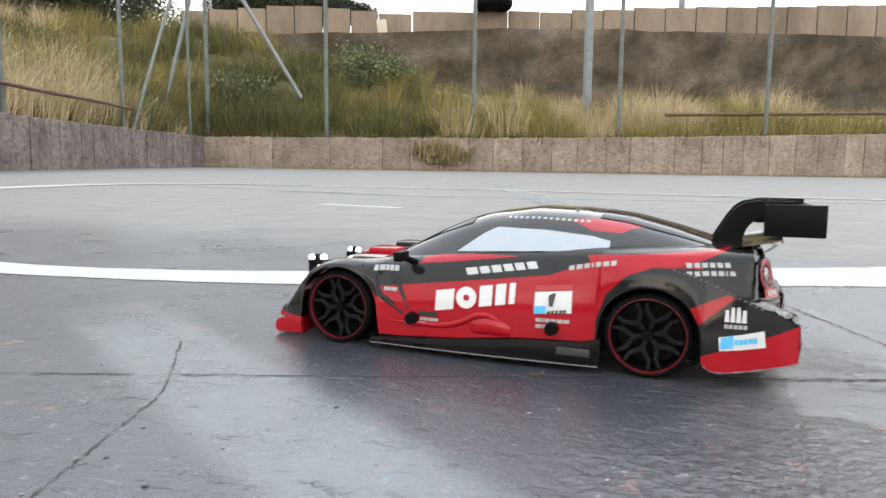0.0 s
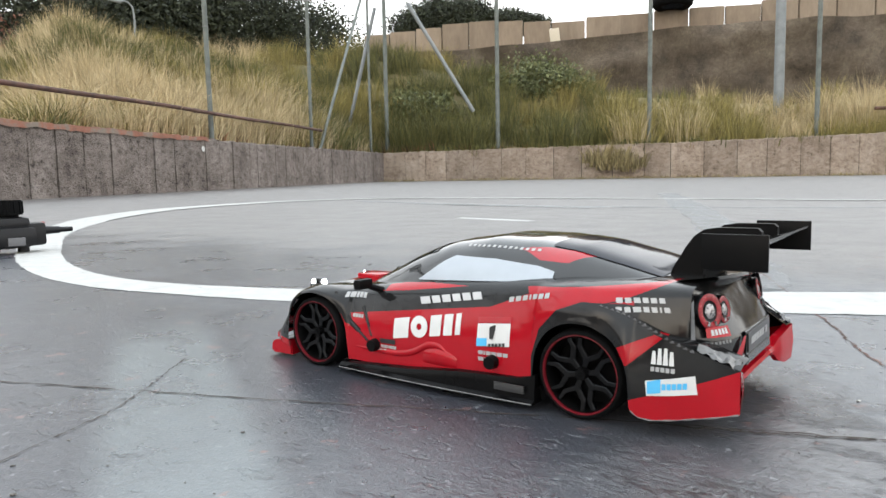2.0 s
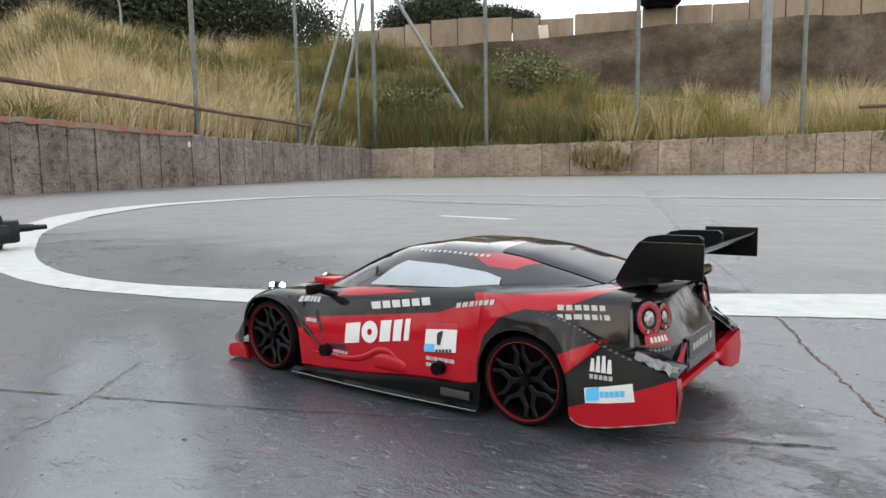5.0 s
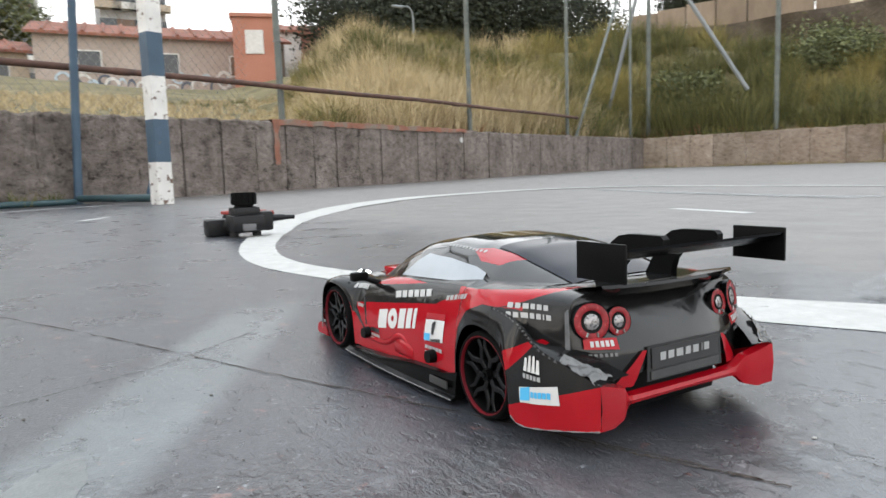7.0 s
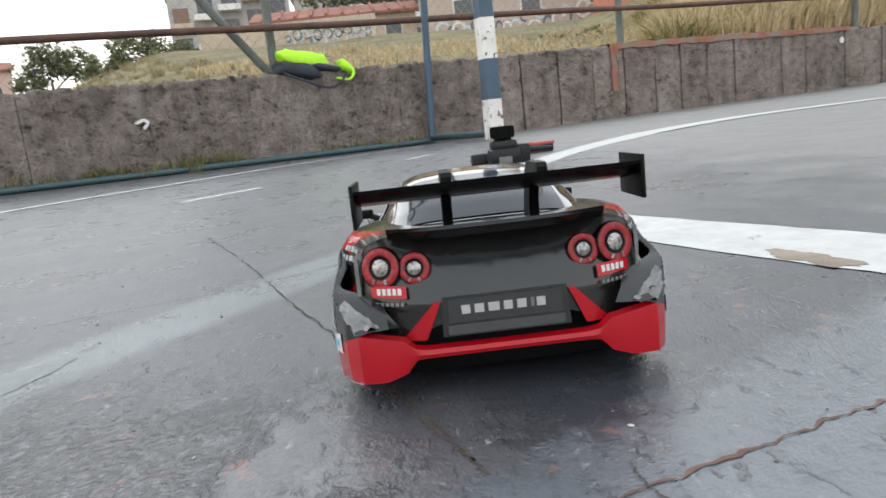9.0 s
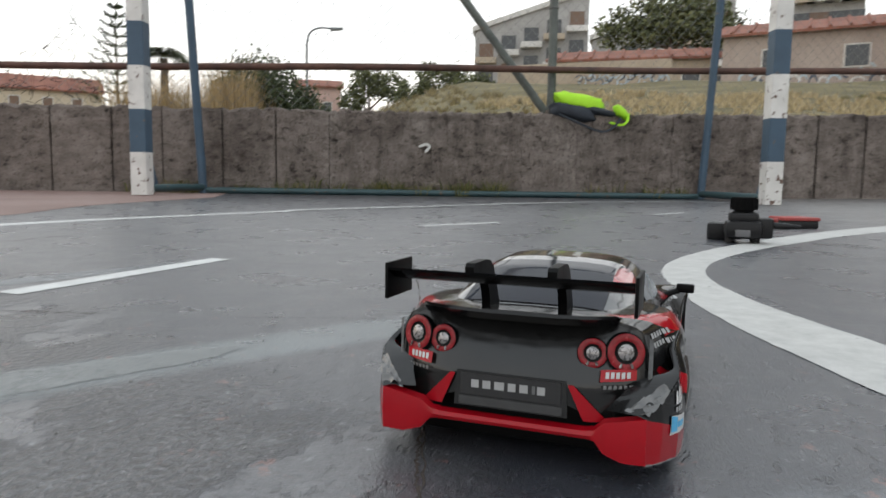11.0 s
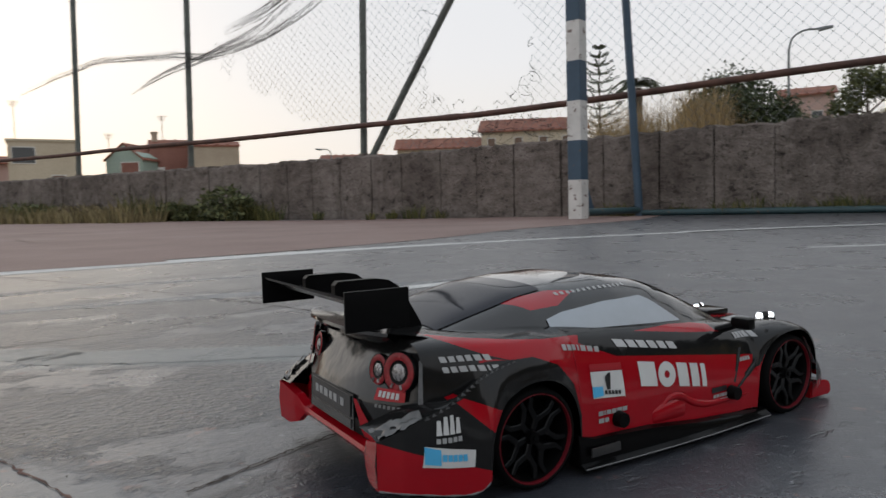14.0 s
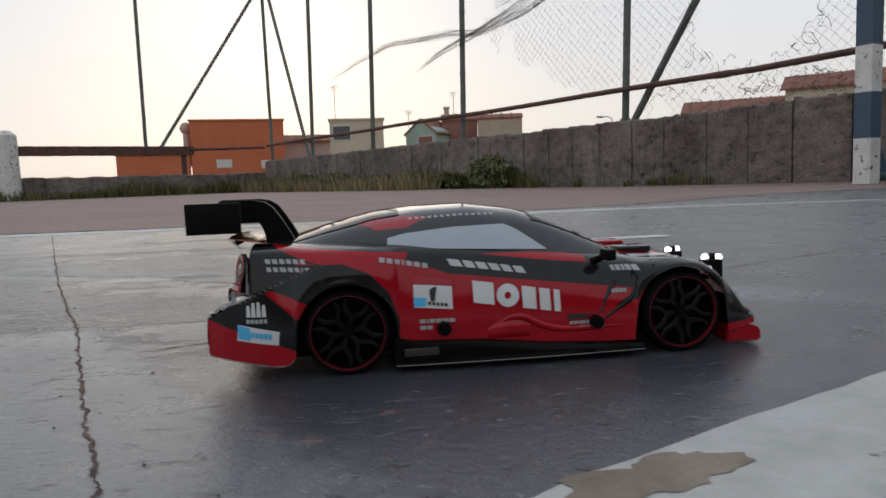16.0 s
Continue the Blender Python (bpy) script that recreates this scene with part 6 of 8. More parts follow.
def land_z(s, off):
    """Height of the land beyond the walls, by the long wall's own axes."""
    z = 0.30 + 0.12 * smoothstep(0, 6, s)
    z += smoothstep(-2, 8, s) * (0.145 * min(22.0, max(0.0, off - 1.0)) + 0.055 * min(50.0, max(0.0, off - 23.0)))
    z += smoothstep(1.0 + 0.22 * off, 3.2 + 0.24 * off, tall_side(on_wall(s, off))) * min(1.45, 0.24 * max(0.0, off - 0.25))
    z += 0.62 * smoothstep(11.0, 16.0, s) * smoothstep(0.2, 1.3, off) * (1.0 - 0.6 * smoothstep(3.0, 7.0, off))
    if s > 17.6:
        top = float(np.interp(off, [-30, -12, -8, -4, 0, 2], [1.0, 1.15, 1.3, 1.7, 2.45, 2.75]))
        steep = float(np.interp(off, [-8, -4, 0, 2], [0.30, 0.42, 0.58, 0.62]))
        z = max(z, 0.42 + min(top, steep * (s - 17.6)))
    return z + 0.10 * noise.noise(Vector((s * 0.5, off * 0.5, 0.0)))


def blade_mat(name, a, b2, c):
    m, nt, b = mat_new(name, a, 0.75)
    geo = nt.nodes.new("ShaderNodeNewGeometry")
    nt.links.new(ramp(nt, geo.outputs["Random Per Island"], [(0.0, c), (0.40, b2), (0.85, a)]), b.inputs["Base Color"])
    b.inputs["Subsurface Weight"].default_value = 0.0
    return m


DRY_BLADE = blade_mat("dry_grass_blade", (0.34, 0.275, 0.14), (0.215, 0.172, 0.08), (0.095, 0.076, 0.036))
OLIVE_BLADE = blade_mat("olive_grass_blade", (0.330, 0.270, 0.085), (0.205, 0.170, 0.050), (0.075, 0.064, 0.022))
REED_BLADE = blade_mat("tan_reed_blade", (0.46, 0.33, 0.17), (0.34, 0.24, 0.12), (0.16, 0.11, 0.055))
LITTER = blade_mat("rusty_leaf_litter", (0.25, 0.125, 0.055), (0.15, 0.075, 0.035), (0.06, 0.035, 0.02))
GREEN_BLADE = blade_mat("green_grass_blade", (0.175, 0.155, 0.048), (0.088, 0.092, 0.025), (0.034, 0.042, 0.013))
PALE_BLADE = blade_mat("pale_straw_blade", (0.58, 0.465, 0.28), (0.44, 0.35, 0.20), (0.25, 0.195, 0.105))
LEAF_DARK = blade_mat("dark_leaf", (0.075, 0.095, 0.035), (0.040, 0.056, 0.022), (0.018, 0.027, 0.012))
PINE_LEAF = blade_mat("dark_pine_needles", (0.038, 0.046, 0.022), (0.020, 0.026, 0.013), (0.010, 0.014, 0.008))
LEAF_OLIVE = blade_mat("olive_leaf", (0.155, 0.165, 0.065), (0.085, 0.10, 0.038), (0.035, 0.045, 0.02))
LEAF_RUSSET = blade_mat("russet_leaf", (0.17, 0.12, 0.075), (0.11, 0.085, 0.05), (0.05, 0.042, 0.03))
BARK = surface("bark", [(0.3, (0.06, 0.045, 0.035)), (0.7, (0.15, 0.115, 0.085))], 6.0, 60.0, 0.9, 0.7, 0.02)
BANK = surface("overgrown_earth", [(0.25, (0.07, 0.06, 0.028)), (0.5, (0.14, 0.115, 0.05)), (0.75, (0.24, 0.19, 0.10))], 0.7, 14.0, 0.95, 0.8, 0.06)
STONE = surface("rough_stone_bank", [(0.28, (0.045, 0.036, 0.028)), (0.5, (0.115, 0.092, 0.070)), (0.75, (0.20, 0.165, 0.125))], 1.3, 12.0, 0.95, 1.0, 0.08, fine_amount=0.6)
PANEL = surface("tan_panel_concrete", [(0.25, (0.12, 0.088, 0.062)), (0.5, (0.20, 0.152, 0.108)), (0.8, (0.27, 0.215, 0.16))], 0.8, 10.0, 0.9, 0.5, 0.03, stretch=(1, 1, 0.3), random=0.2)

bm = bmesh.new()
offs = [0.18, 0.5, 1, 1.6, 2.4, 3.2, 4.2, 5.5, 7, 9, 12, 16, 22, 30, 40, 55, 75, 100, 160]
ss = [-14, -8, -4, -2, 0, 1.5, 3, 4.5, 5.3, 6, 6.5, 7, 7.5, 8, 8.5, 9, 9.5, 10, 10.7, 11.5, 12.2, 13, 13.7, 14.5, 16, 17.65, 18.4, 19.2, 20, 21, 22, 23, 24, 25, 26, 28, 32, 40, 60, 110]
grid_mesh(bm, [[on_wall(s, o, land_z(s, o)) for o in offs] for s in ss])
offs2 = [0.18, -0.5, -1.5, -2.5, -3.5, -5, -6.5, -8, -10, -12, -14, -17, -20, -25, -32, -45]
grid_mesh(bm, [[on_wall(s, o, land_z(s, o)) for o in offs2] for s in ss if s > 17.6])
for f in bm.faces:
    f.normal_update()
    if f.normal.z < 0:
        f.normal_flip()
structure("bank", bm, BANK, "rising overgrown bank of dry earth and grass", "bank", 180)


def blades(name, roots, height, width, material, label, seed, per=26, spread=0.16, lean=0.35, category="grass"):
    """Tufts of bent blades: roots holds x, y, z and a size for each tuft."""
    g = np.random.default_rng(seed)
    roots = np.asarray(roots, float)
    n = len(roots) * per
    base = np.repeat(roots[:, :3], per, 0)
    size = np.repeat(roots[:, 3], per)
    az = g.uniform(0, math.tau, n)
    rad = spread * np.sqrt(g.uniform(0, 1, n)) * size
    base = base + np.c_[rad * np.cos(az), rad * np.sin(az), np.zeros(n)]
    h = height * size * g.uniform(0.55, 1.15, n)
    tilt = lean * g.uniform(0.1, 1.0, n) * h
    az2 = az + g.normal(0, 0.6, n)
    dirs = np.c_[np.cos(az2), np.sin(az2), np.zeros(n)]
    face = g.uniform(0, math.tau, n)
    wide = np.c_[np.cos(face), np.sin(face), np.zeros(n)] * (width * g.uniform(0.6, 1.3, n))[:, None]
    mid = base + dirs * (tilt * 0.35)[:, None] + np.c_[np.zeros(n), np.zeros(n), h * 0.6]
    tip = base + dirs * tilt[:, None] + np.c_[np.zeros(n), np.zeros(n), h * (1.0 - 0.45 * np.minimum(1.0, tilt / h) * g.uniform(0.5, 1.0, n))]
    verts = np.stack([base - wide, base + wide, mid + wide * 0.7, mid - wide * 0.7, tip], 1).reshape(-1, 3)
    faces = []
    for k in range(n):
        i = 5 * k
        faces.append((i, i + 1, i + 2, i + 3))
        faces.append((i + 3, i + 2, i + 4))
    me = bpy.data.meshes.new(name)
    me.from_pydata(verts.tolist(), [], faces)
    me.materials.append(material)
    return tagged(new(name, me), label, category, kind="stuff")


g = np.random.default_rng(31)
dry, green, tall_dry = [], [], []
for k in range(1500):
    s, o = g.uniform(17.75, 25.5), g.uniform(-22, 7)
    if g.uniform() < (s - 17.7) / 12 + (0.35 if o < -4 and s > 20.5 else 0.0):
        continue
    p = on_wall(s, o, land_z(s, o) - 0.03)
    patchy = noise.noise(Vector((s * 0.35, o * 0.3, 3.0)))
    (green if patchy > -0.02 + 0.02 * (s - 18) else dry).append((*p, g.uniform(0.45, 0.9)))
for k in range(1600):
    s, o = g.uniform(5.6, 17.7), 0.3 + 9 * g.uniform() ** 1.5
    p = on_wall(s, o, land_z(s, o) - 0.03)
    size = g.uniform(0.30, 0.68) * smoothstep(0.6 + 0.22 * o, 2.0 + 0.24 * o, tall_side(p)) + 0.16 + 0.1 * smoothstep(3.0, 9.0, o)
    (green if s > 12.5 and g.uniform() < 0.5 else tall_dry).append((*p, size))
for k in range(900):
    s, o = g.uniform(-2, 6.5), 0.5 + 26 * g.uniform() ** 1.3
    p = on_wall(s, o, land_z(s, o) - 0.03)
    dry.append((*p, g.uniform(0.14, 0.32) * (0.8 + 0.8 * smoothstep(4, 20, o))))
blades("dry_grass", dry, 0.62, 0.006, DRY_BLADE, "short dry straw-coloured grass on the bank", 1, 32, 0.26, 0.8)
blades("dry_grass", tall_dry, 0.80, 0.006, PALE_BLADE, "tall dry straw-coloured grass behind the long wall", 2, 34, 0.28, 0.75)
blades("green_grass", green, 0.55, 0.007, GREEN_BLADE, "yellow-green long grass on the bank", 3, 34, 0.30, 0.9)

# full tussocks over it, fanning out from their middles
straw, olive, lush = [], [], []
for k in range(620):
    s, o = 17.85 + 7.0 * g.uniform() ** 1.6, g.uniform(-21, 6)
    if o < -4.5 and s > 20.0 and g.uniform() < 0.85:
        continue
    p = on_wall(s, o, land_z(s, o) - 0.05)
    tone = noise.noise(Vector((s * 0.5, o * 0.45, 17.0))) + g.normal(0, 0.12)
    size = g.uniform(0.55, 1.15) * (1.12 if o < -3.5 and s < 19.5 else 1.0)
    if -4.5 < o < 3.0:
        (lush if tone > -0.10 else olive).append((*p, size))
    else:
        (olive if tone > -0.22 else straw).append((*p, size))
for k in range(560):
    s, o = g.uniform(5.8, 17.7), 0.35 + 8.5 * g.uniform() ** 1.6
    p = on_wall(s, o, land_z(s, o) - 0.05)
    tall = smoothstep(0.6 + 0.22 * o, 2.0 + 0.24 * o, tall_side(p))
    if tall < 0.15:
        continue
    tone = noise.noise(Vector((s * 0.4, o * 0.4, 29.0))) + g.normal(0, 0.10) + 0.35 * smoothstep(11.0, 16.0, s)
    (straw if tone < 0.10 else olive if tone < 0.30 else lush).append((*p, g.uniform(0.45, 0.92) * tall))
blades("straw_tussocks", straw, 1.02, 0.0042, PALE_BLADE, "feathery blond tussocks of tall dry grass", 31, 190, 0.24, 0.72)
blades("olive_tussocks", olive, 0.86, 0.0046, OLIVE_BLADE, "olive-yellow tussocks of arching grass", 32, 190, 0.24, 1.0)
blades("green_tussocks", lush, 0.86, 0.0048, GREEN_BLADE, "deep green tussocks of arching grass", 33, 190, 0.24, 1.0)
litter = []
for k in range(520):
    o = g.uniform(-20, 0.5)
    litter.append((*on_wall(17.72 + 0.9 * g.uniform() ** 2, o, land_z(17.8, o)), g.uniform(0.4, 1.0)))
for k in range(160):
    s = g.uniform(10.5, 17.6)
    litter.append((*on_wall(s, 0.22 + 0.5 * g.uniform(), land_z(s, 0.4)), g.uniform(0.4, 0.9)))
blades("leaf_litter", litter, 0.26, 0.007, LITTER, "rust-brown withered leaves under the tussocks", 34, 18, 0.22, 1.3, "litter")
foot = []
for k in range(260):
    q = CORNER + END_D * g.uniform(-0.2, 20) - WALL_D * (0.03 + 0.30 * g.uniform() ** 2.5)
    foot.append((q.x, q.y, ground_z(q.x, q.y), g.uniform(0.3, 0.9)))
blades("dry_weeds", foot, 0.10, 0.005, DRY_BLADE, "low dry weeds along the end wall's foot", 35, 18, 0.22, 1.3, "weeds")

# weeds at the wall's foot and a tuft growing over the end wall
weeds, low = [], []
for k in range(150):
    s = g.uniform(-6.8, 1.0)
    dens = 0.25 + 0.75 * smoothstep(-1.0, -3.5, s)
    if g.uniform() > dens:
        continue
    q = on_wall(s, -0.02 - 0.25 * g.uniform() ** 2 * (1.0 if s > -3 else 2.2), 0.0)
    weeds.append((*q, g.uniform(0.5, 1.1) * (1.0 if s < -1.0 else 0.55) * (0.35 + 1.1 * smoothstep(-0.25, 0.4, noise.noise(Vector((s * 0.9, 2.0, 0)))))))
for s0, n in ((-0.55, 26), (-1.1, 10), (1.25, 4), (2.6, 7), (3.3, 9), (3.9, 14), (4.3, 12), (5.3, 4)):
    for k in range(n):
        q = on_wall(s0 + g.normal(0, 0.16), -0.02 - 0.08 * g.uniform(), 0.0)
        low.append((*q, g.uniform(0.35, 0.8) * (1.7 if s0 == -0.55 else 1.0)))
blades("weeds", weeds, 0.30, 0.006, GREEN_BLADE, "green and brown weeds along the wall's foot", 5, 30, 0.16, 0.8, "weeds")
blades("weeds", low, 0.16, 0.004, GREEN_BLADE, "low green weeds between goal and wall", 6, 26, 0.09, 0.8, "weeds")
dryw = [(*on_wall(g.uniform(-6.8, -1.5), -0.1 - 0.5 * g.uniform(), 0.0), g.uniform(0.4, 1.0)) for k in range(240)]
blades("dry_weeds", dryw, 0.24, 0.005, DRY_BLADE, "brown withered weeds along the wall's foot", 7, 22, 0.16, 0.8, "weeds")
tuft = []
for k in range(22):
    q = CORNER + END_D * (4.86 + g.normal(0, 0.25)) - WALL_D * (0.05 + 0.12 * g.uniform())
    tuft.append((q.x, q.y, 0.22 + 0.25 * g.uniform(), g.uniform(0.6, 1.1)))
blades("grass_tuft", tuft, 0.42, 0.010, DRY_BLADE, "bushy dry tuft growing over the end wall", 8, 30, 0.16, 0.9)
fringe = [(*(CORNER + END_D * g.uniform(-0.5, 22) - WALL_D * (0.06 * g.uniform() - 0.16) + Vector((0, 0, 0.5 + 0.1 * g.uniform()))), g.uniform(0.3, 0.7)) for k in range(260)]
blades("grass_fringe", fringe, 0.42, 0.009, GREEN_BLADE, "grass hanging over the end wall's edge", 9, 22, 0.2, 1.0)

# reeds behind the goal
reeds = [(19.3 + 0.30 * (q - 14.0) + g.normal(0, 0.35), q + g.normal(0, 0.25), 0.7, g.uniform(0.7, 1.1)) for q in np.repeat([14.6, 15.2, 15.9, 16.4, 17.9, 18.6, 19.2, 20.9, 21.5], 20)]
blades("dry_reeds", reeds, 3.3, 0.014, REED_BLADE, "tall dry tan reeds behind the wall", 10, 26, 0.34, 0.25, "reeds")


def leaves(points, size, seed):
    """Vertices and faces of small leaf quads scattered round the given points."""
    g = np.random.default_rng(seed)
    n = len(points)
    u = g.normal(size=(n, 3))
    u /= np.linalg.norm(u, axis=1)[:, None]
    w = np.cross(u, g.normal(size=(n, 3)))
    w /= np.linalg.norm(w, axis=1)[:, None]
    s = (size * g.uniform(0.5, 1.3, n))[:, None]
    v = np.stack([points - u * s, points + w * s * 0.45, points + u * s, points - w * s * 0.45], 1).reshape(-1, 3)
    f = (np.arange(n)[:, None] * 4 + np.arange(4)[None, :]).tolist()
    return v.tolist(), f


def tree(name, at, height, crown, material, label, seed, leaf=0.16, count=2600, trunk=0.16, category="tree"):
    """A trunk with limbs and a crown: crown holds ellipsoids of x, y, z offset and radii."""
    g = np.random.default_rng(seed)
    t = empty(name, label, category, "", at)
    bm = bmesh.new()
    tube(bm, (0, 0, -0.3), (0, 0, height * 0.55), trunk, trunk * 0.6, 8)
    for cx, cy, cz, rx, rz in crown:
        tube(bm, (0, 0, height * 0.4), (cx, cy, cz), trunk * 0.5, trunk * 0.12, 6)
    part("trunk", bm, BARK, t, "", 60)
    pts = []
    total = sum(c[3] ** 2 for c in crown)
    for cx, cy, cz, rx, rz in crown:
        n = int(count * rx ** 2 / total)
        clumps = g.normal(size=(max(6, n // 34), 3))
        clumps /= np.linalg.norm(clumps, axis=1)[:, None]
        clumps *= g.uniform(0.45, 1.08, len(clumps))[:, None]
        pick = clumps[g.integers(0, len(clumps), n)]
        q = pick + g.normal(0, 0.17, (n, 3))
        pts.append(q * (rx, rx, rz) + (cx, cy, cz))
    v, f = leaves(np.concatenate(pts), leaf, seed)
    me = bpy.data.meshes.new("crown")
    me.from_pydata(v, [], f)
    me.materials.append(material)
    c = new("crown", me)
    c.parent = t
    return t


def norfolk(at, height, seed):
    """A slim conifer with level tiers of drooping, upturned branches."""
    g = np.random.default_rng(seed)
    t = empty("conifer", "slim dark conifer with level tiers of branches", "tree", "", at)
    bm = bmesh.new()
    tube(bm, (0, 0, -1.0), (0, 0, height), 0.16, 0.02, 8)
    part("trunk", bm, BARK, t, "", 60)
    pts = []
    tiers = 12
    for k in range(tiers):
        z = height * (0.30 + 0.68 * k / (tiers - 1))
        reach = 0.26 * height * (1.0 - k / tiers) ** 0.8 + 0.15
        for j in range(6):
            a = j * math.tau / 6 + k * 0.5 + g.normal(0, 0.15)
            for i in range(60):
                r = reach * (i / 60) ** 0.8
                pts.append((r * math.cos(a) + g.normal(0, 0.04), r * math.sin(a) + g.normal(0, 0.04), z + 0.34 * r * r / reach + g.normal(0, 0.05)))
    v, f = leaves(np.array(pts), 0.12, seed)
    me = bpy.data.meshes.new("crown")
    me.from_pydata(v, [], f)
    me.materials.append(LEAF_DARK)
    c = new("crown", me)
    c.parent = t
    return t


def palm(at, height, seed):
    """A short palm: a rough trunk and arching fronds of narrow leaflets."""
    g = np.random.default_rng(seed)
    t = empty("palm", "dark green palm with arching fronds behind the wall", "palm", "", at)
    bm = bmesh.new()
    for k in range(8):
        tube(bm, (0, 0, height * k / 8 - 0.2), (0, 0, height * (k + 1) / 8 - 0.2), 0.17, 0.14, 9)
    part("trunk", bm, BARK, t, "", 60)
    v, f = [], []
    for k in range(34):
        a = k * 2.4 + g.normal(0, 0.2)
        up = g.uniform(-0.1, 1.1)
        reach = g.uniform(0.8, 1.25)
        way = np.array((math.cos(a), math.sin(a), 0.0))
        across = np.array((-way[1], way[0], 0.0))
        for i in range(26):
            u = i / 25
            c = np.array((0, 0, height)) + way * (reach * u) + np.array((0, 0, up * u - (0.5 + 0.8 * up) * u * u))
            for sgn in (-1, 1):
                tip = c + across * (sgn * 0.34 * (1 - 0.75 * u)) + way * 0.16 - np.array((0, 0, 0.12))
                n = len(v)
                v += [tuple(c - way * 0.02), tuple(c + way * 0.03), tuple(tip)]
                f.append((n, n + 1, n + 2))
    me = bpy.data.meshes.new("crown")
    me.from_pydata(v, [], f)
    me.materials.append(LEAF_DARK)
    new("crown", me).parent = t
    return t


norfolk((47.20, 48.32, 1.54), 13.2, 3)
tree("bush", (21.3, 15.25, 0.6), 3.8, [(0, 0.3, 3.0, 1.2, 0.9), (0.3, 1.3, 2.6, 0.9, 0.7), (-0.2, -0.9, 2.4, 1.1, 0.8), (0.1, -1.7, 1.7, 1.0, 0.8), (0.0, 0.4, 2.0, 1.3, 0.9)], LEAF_DARK, "large dark green bush behind the dry reeds", 11, 0.08, 15000, 0.1, "bush")
palm((22.4, 20.6, 1.1), 3.9, 12)
tree("bush", (26.55, 13.38, 1.87), 2.8, [(0, 0, 2.2, 0.75, 0.7), (0.3, -1.0, 2.1, 0.6, 0.7), (-0.3, 0.7, 1.5, 0.6, 0.6)], LEAF_OLIVE, "rounded green bush behind the wall", 13, 0.08, 5000, 0.09, "bush")
tree("bush", (25.92, 9.94, 2.25), 2.6, [(0, 0, 1.7, 1.0, 0.7), (0.2, -1.2, 1.5, 0.9, 0.7), (-0.2, 1.2, 1.2, 0.7, 0.6)], LEAF_OLIVE, "straggling green bush behind the wall", 14, 0.08, 6000, 0.09, "bush")
tree("tree", (54.34, 2.48, 7.58), 6.0, [(0, 0, 4.6, 3.2, 1.9), (0.6, -3.0, 3.8, 2.6, 1.6), (-0.4, 3.0, 3.6, 2.4, 1.5)], LEAF_OLIVE, "broad olive-green tree before the apartment blocks", 15, 0.22, 7000, 0.3)
tree("pine", (33.21, -20.47, 4.01), 9.0, [(1.0, 4.0, 4.6, 3.6, 2.6), (0, 0, 5.4, 4.0, 3.2), (-2.2, -3.4, 5.0, 3.4, 2.8), (-4.2, -6.0, 3.8, 2.8, 2.0), (0.5, 1.5, 3.6, 3.8, 2.4)], PINE_LEAF, "huge dark spreading pine on the hill", 16, 0.11, 120000, 0.35)
tree("pine", (25.67, -36.17, 4.99), 7.5, [(0, 0, 5.2, 2.6, 1.5), (1.8, 1.4, 4.9, 1.8, 1.2), (-2.4, -1.6, 5.0, 1.8, 0.8), (-4.0, -2.4, 4.9, 1.3, 0.5)], PINE_LEAF, "dark rounded pine beyond the tan wall", 17, 0.10, 50000, 0.28)
tree("shrub", tuple(on_wall(21.5, -3.0, 1.5)), 1.6, [(0, 0, 0.9, 1.1, 0.75), (0.7, -0.5, 0.7, 0.8, 0.6), (-0.6, 0.6, 0.8, 0.9, 0.6)], LEAF_OLIVE, "dark green shrub among the bank's grass", 18, 0.05, 7000, 0.05, "shrub")
tree("shrub", tuple(on_wall(20.2, -0.2, 1.0)), 1.3, [(0, 0, 0.6, 1.0, 0.6), (0.7, -0.9, 0.5, 0.9, 0.55), (-0.8, 0.7, 0.55, 0.9, 0.5)], LEAF_OLIVE, "dark green shrub among the bank's grass", 19, 0.05, 6000, 0.05, "shrub")
for s0, wide, tall, tone, seed in ((-0.80, 0.20, 0.34, "dark green", 20), (-1.45, 0.15, 0.20, "olive green", 51), (-1.85, 0.12, 0.16, "olive green", 52), (-3.0, 0.26, 0.20, "brownish green", 53), (-3.9, 0.30, 0.24, "olive green", 54), (-5.1, 0.26, 0.26, "olive green", 55), (-6.4, 0.34, 0.24, "brownish green", 56)):
    tree("shrub", tuple(on_wall(s0, -0.14, 0.0)), tall, [(0, 0, tall * 0.5, wide, tall * 0.42), (0.08, -wide, tall * 0.36, wide * 0.8, tall * 0.32), (-0.06, wide, tall * 0.34, wide * 0.75, tall * 0.30)], LEAF_RUSSET if tone.startswith("brown") else LEAF_OLIVE, "small " + tone + " shrub at the wall's foot", seed, 0.020 + 0.02 * wide, 1500, 0.008, "shrub")

# stone bank and tan panel walls above the grass
bm = bmesh.new()
rows = []
for k in range(90):
    o = 6 - 36 * k / 89
    z1 = float(np.interp(-o, [-6, 0.5, 3.3, 8, 12, 30], [3.7, 3.8, 3.9, 4.17, 4.2, 4.3]))
    rows.append([on_wall(25.6 - 0.10 * j + 0.35 * noise.noise(Vector((o * 0.8, j * 0.5, 1))), o, 1.8 + (z1 - 1.8) * j / 8) for j in range(8, -1, -1)][::-1] + [on_wall(27.2, o, z1 + 0.1)])
grid_mesh(bm, rows)
bmesh.ops.recalc_face_normals(bm, faces=bm.faces[:])
structure("stone_bank", bm, STONE, "rough brown stone bank above the grass", "bank", 60)
panel_wall = structure("wall_upper", bmesh.new(), PANEL, "tan concrete panel wall along the top of the bank", "wall")
o = 3.0
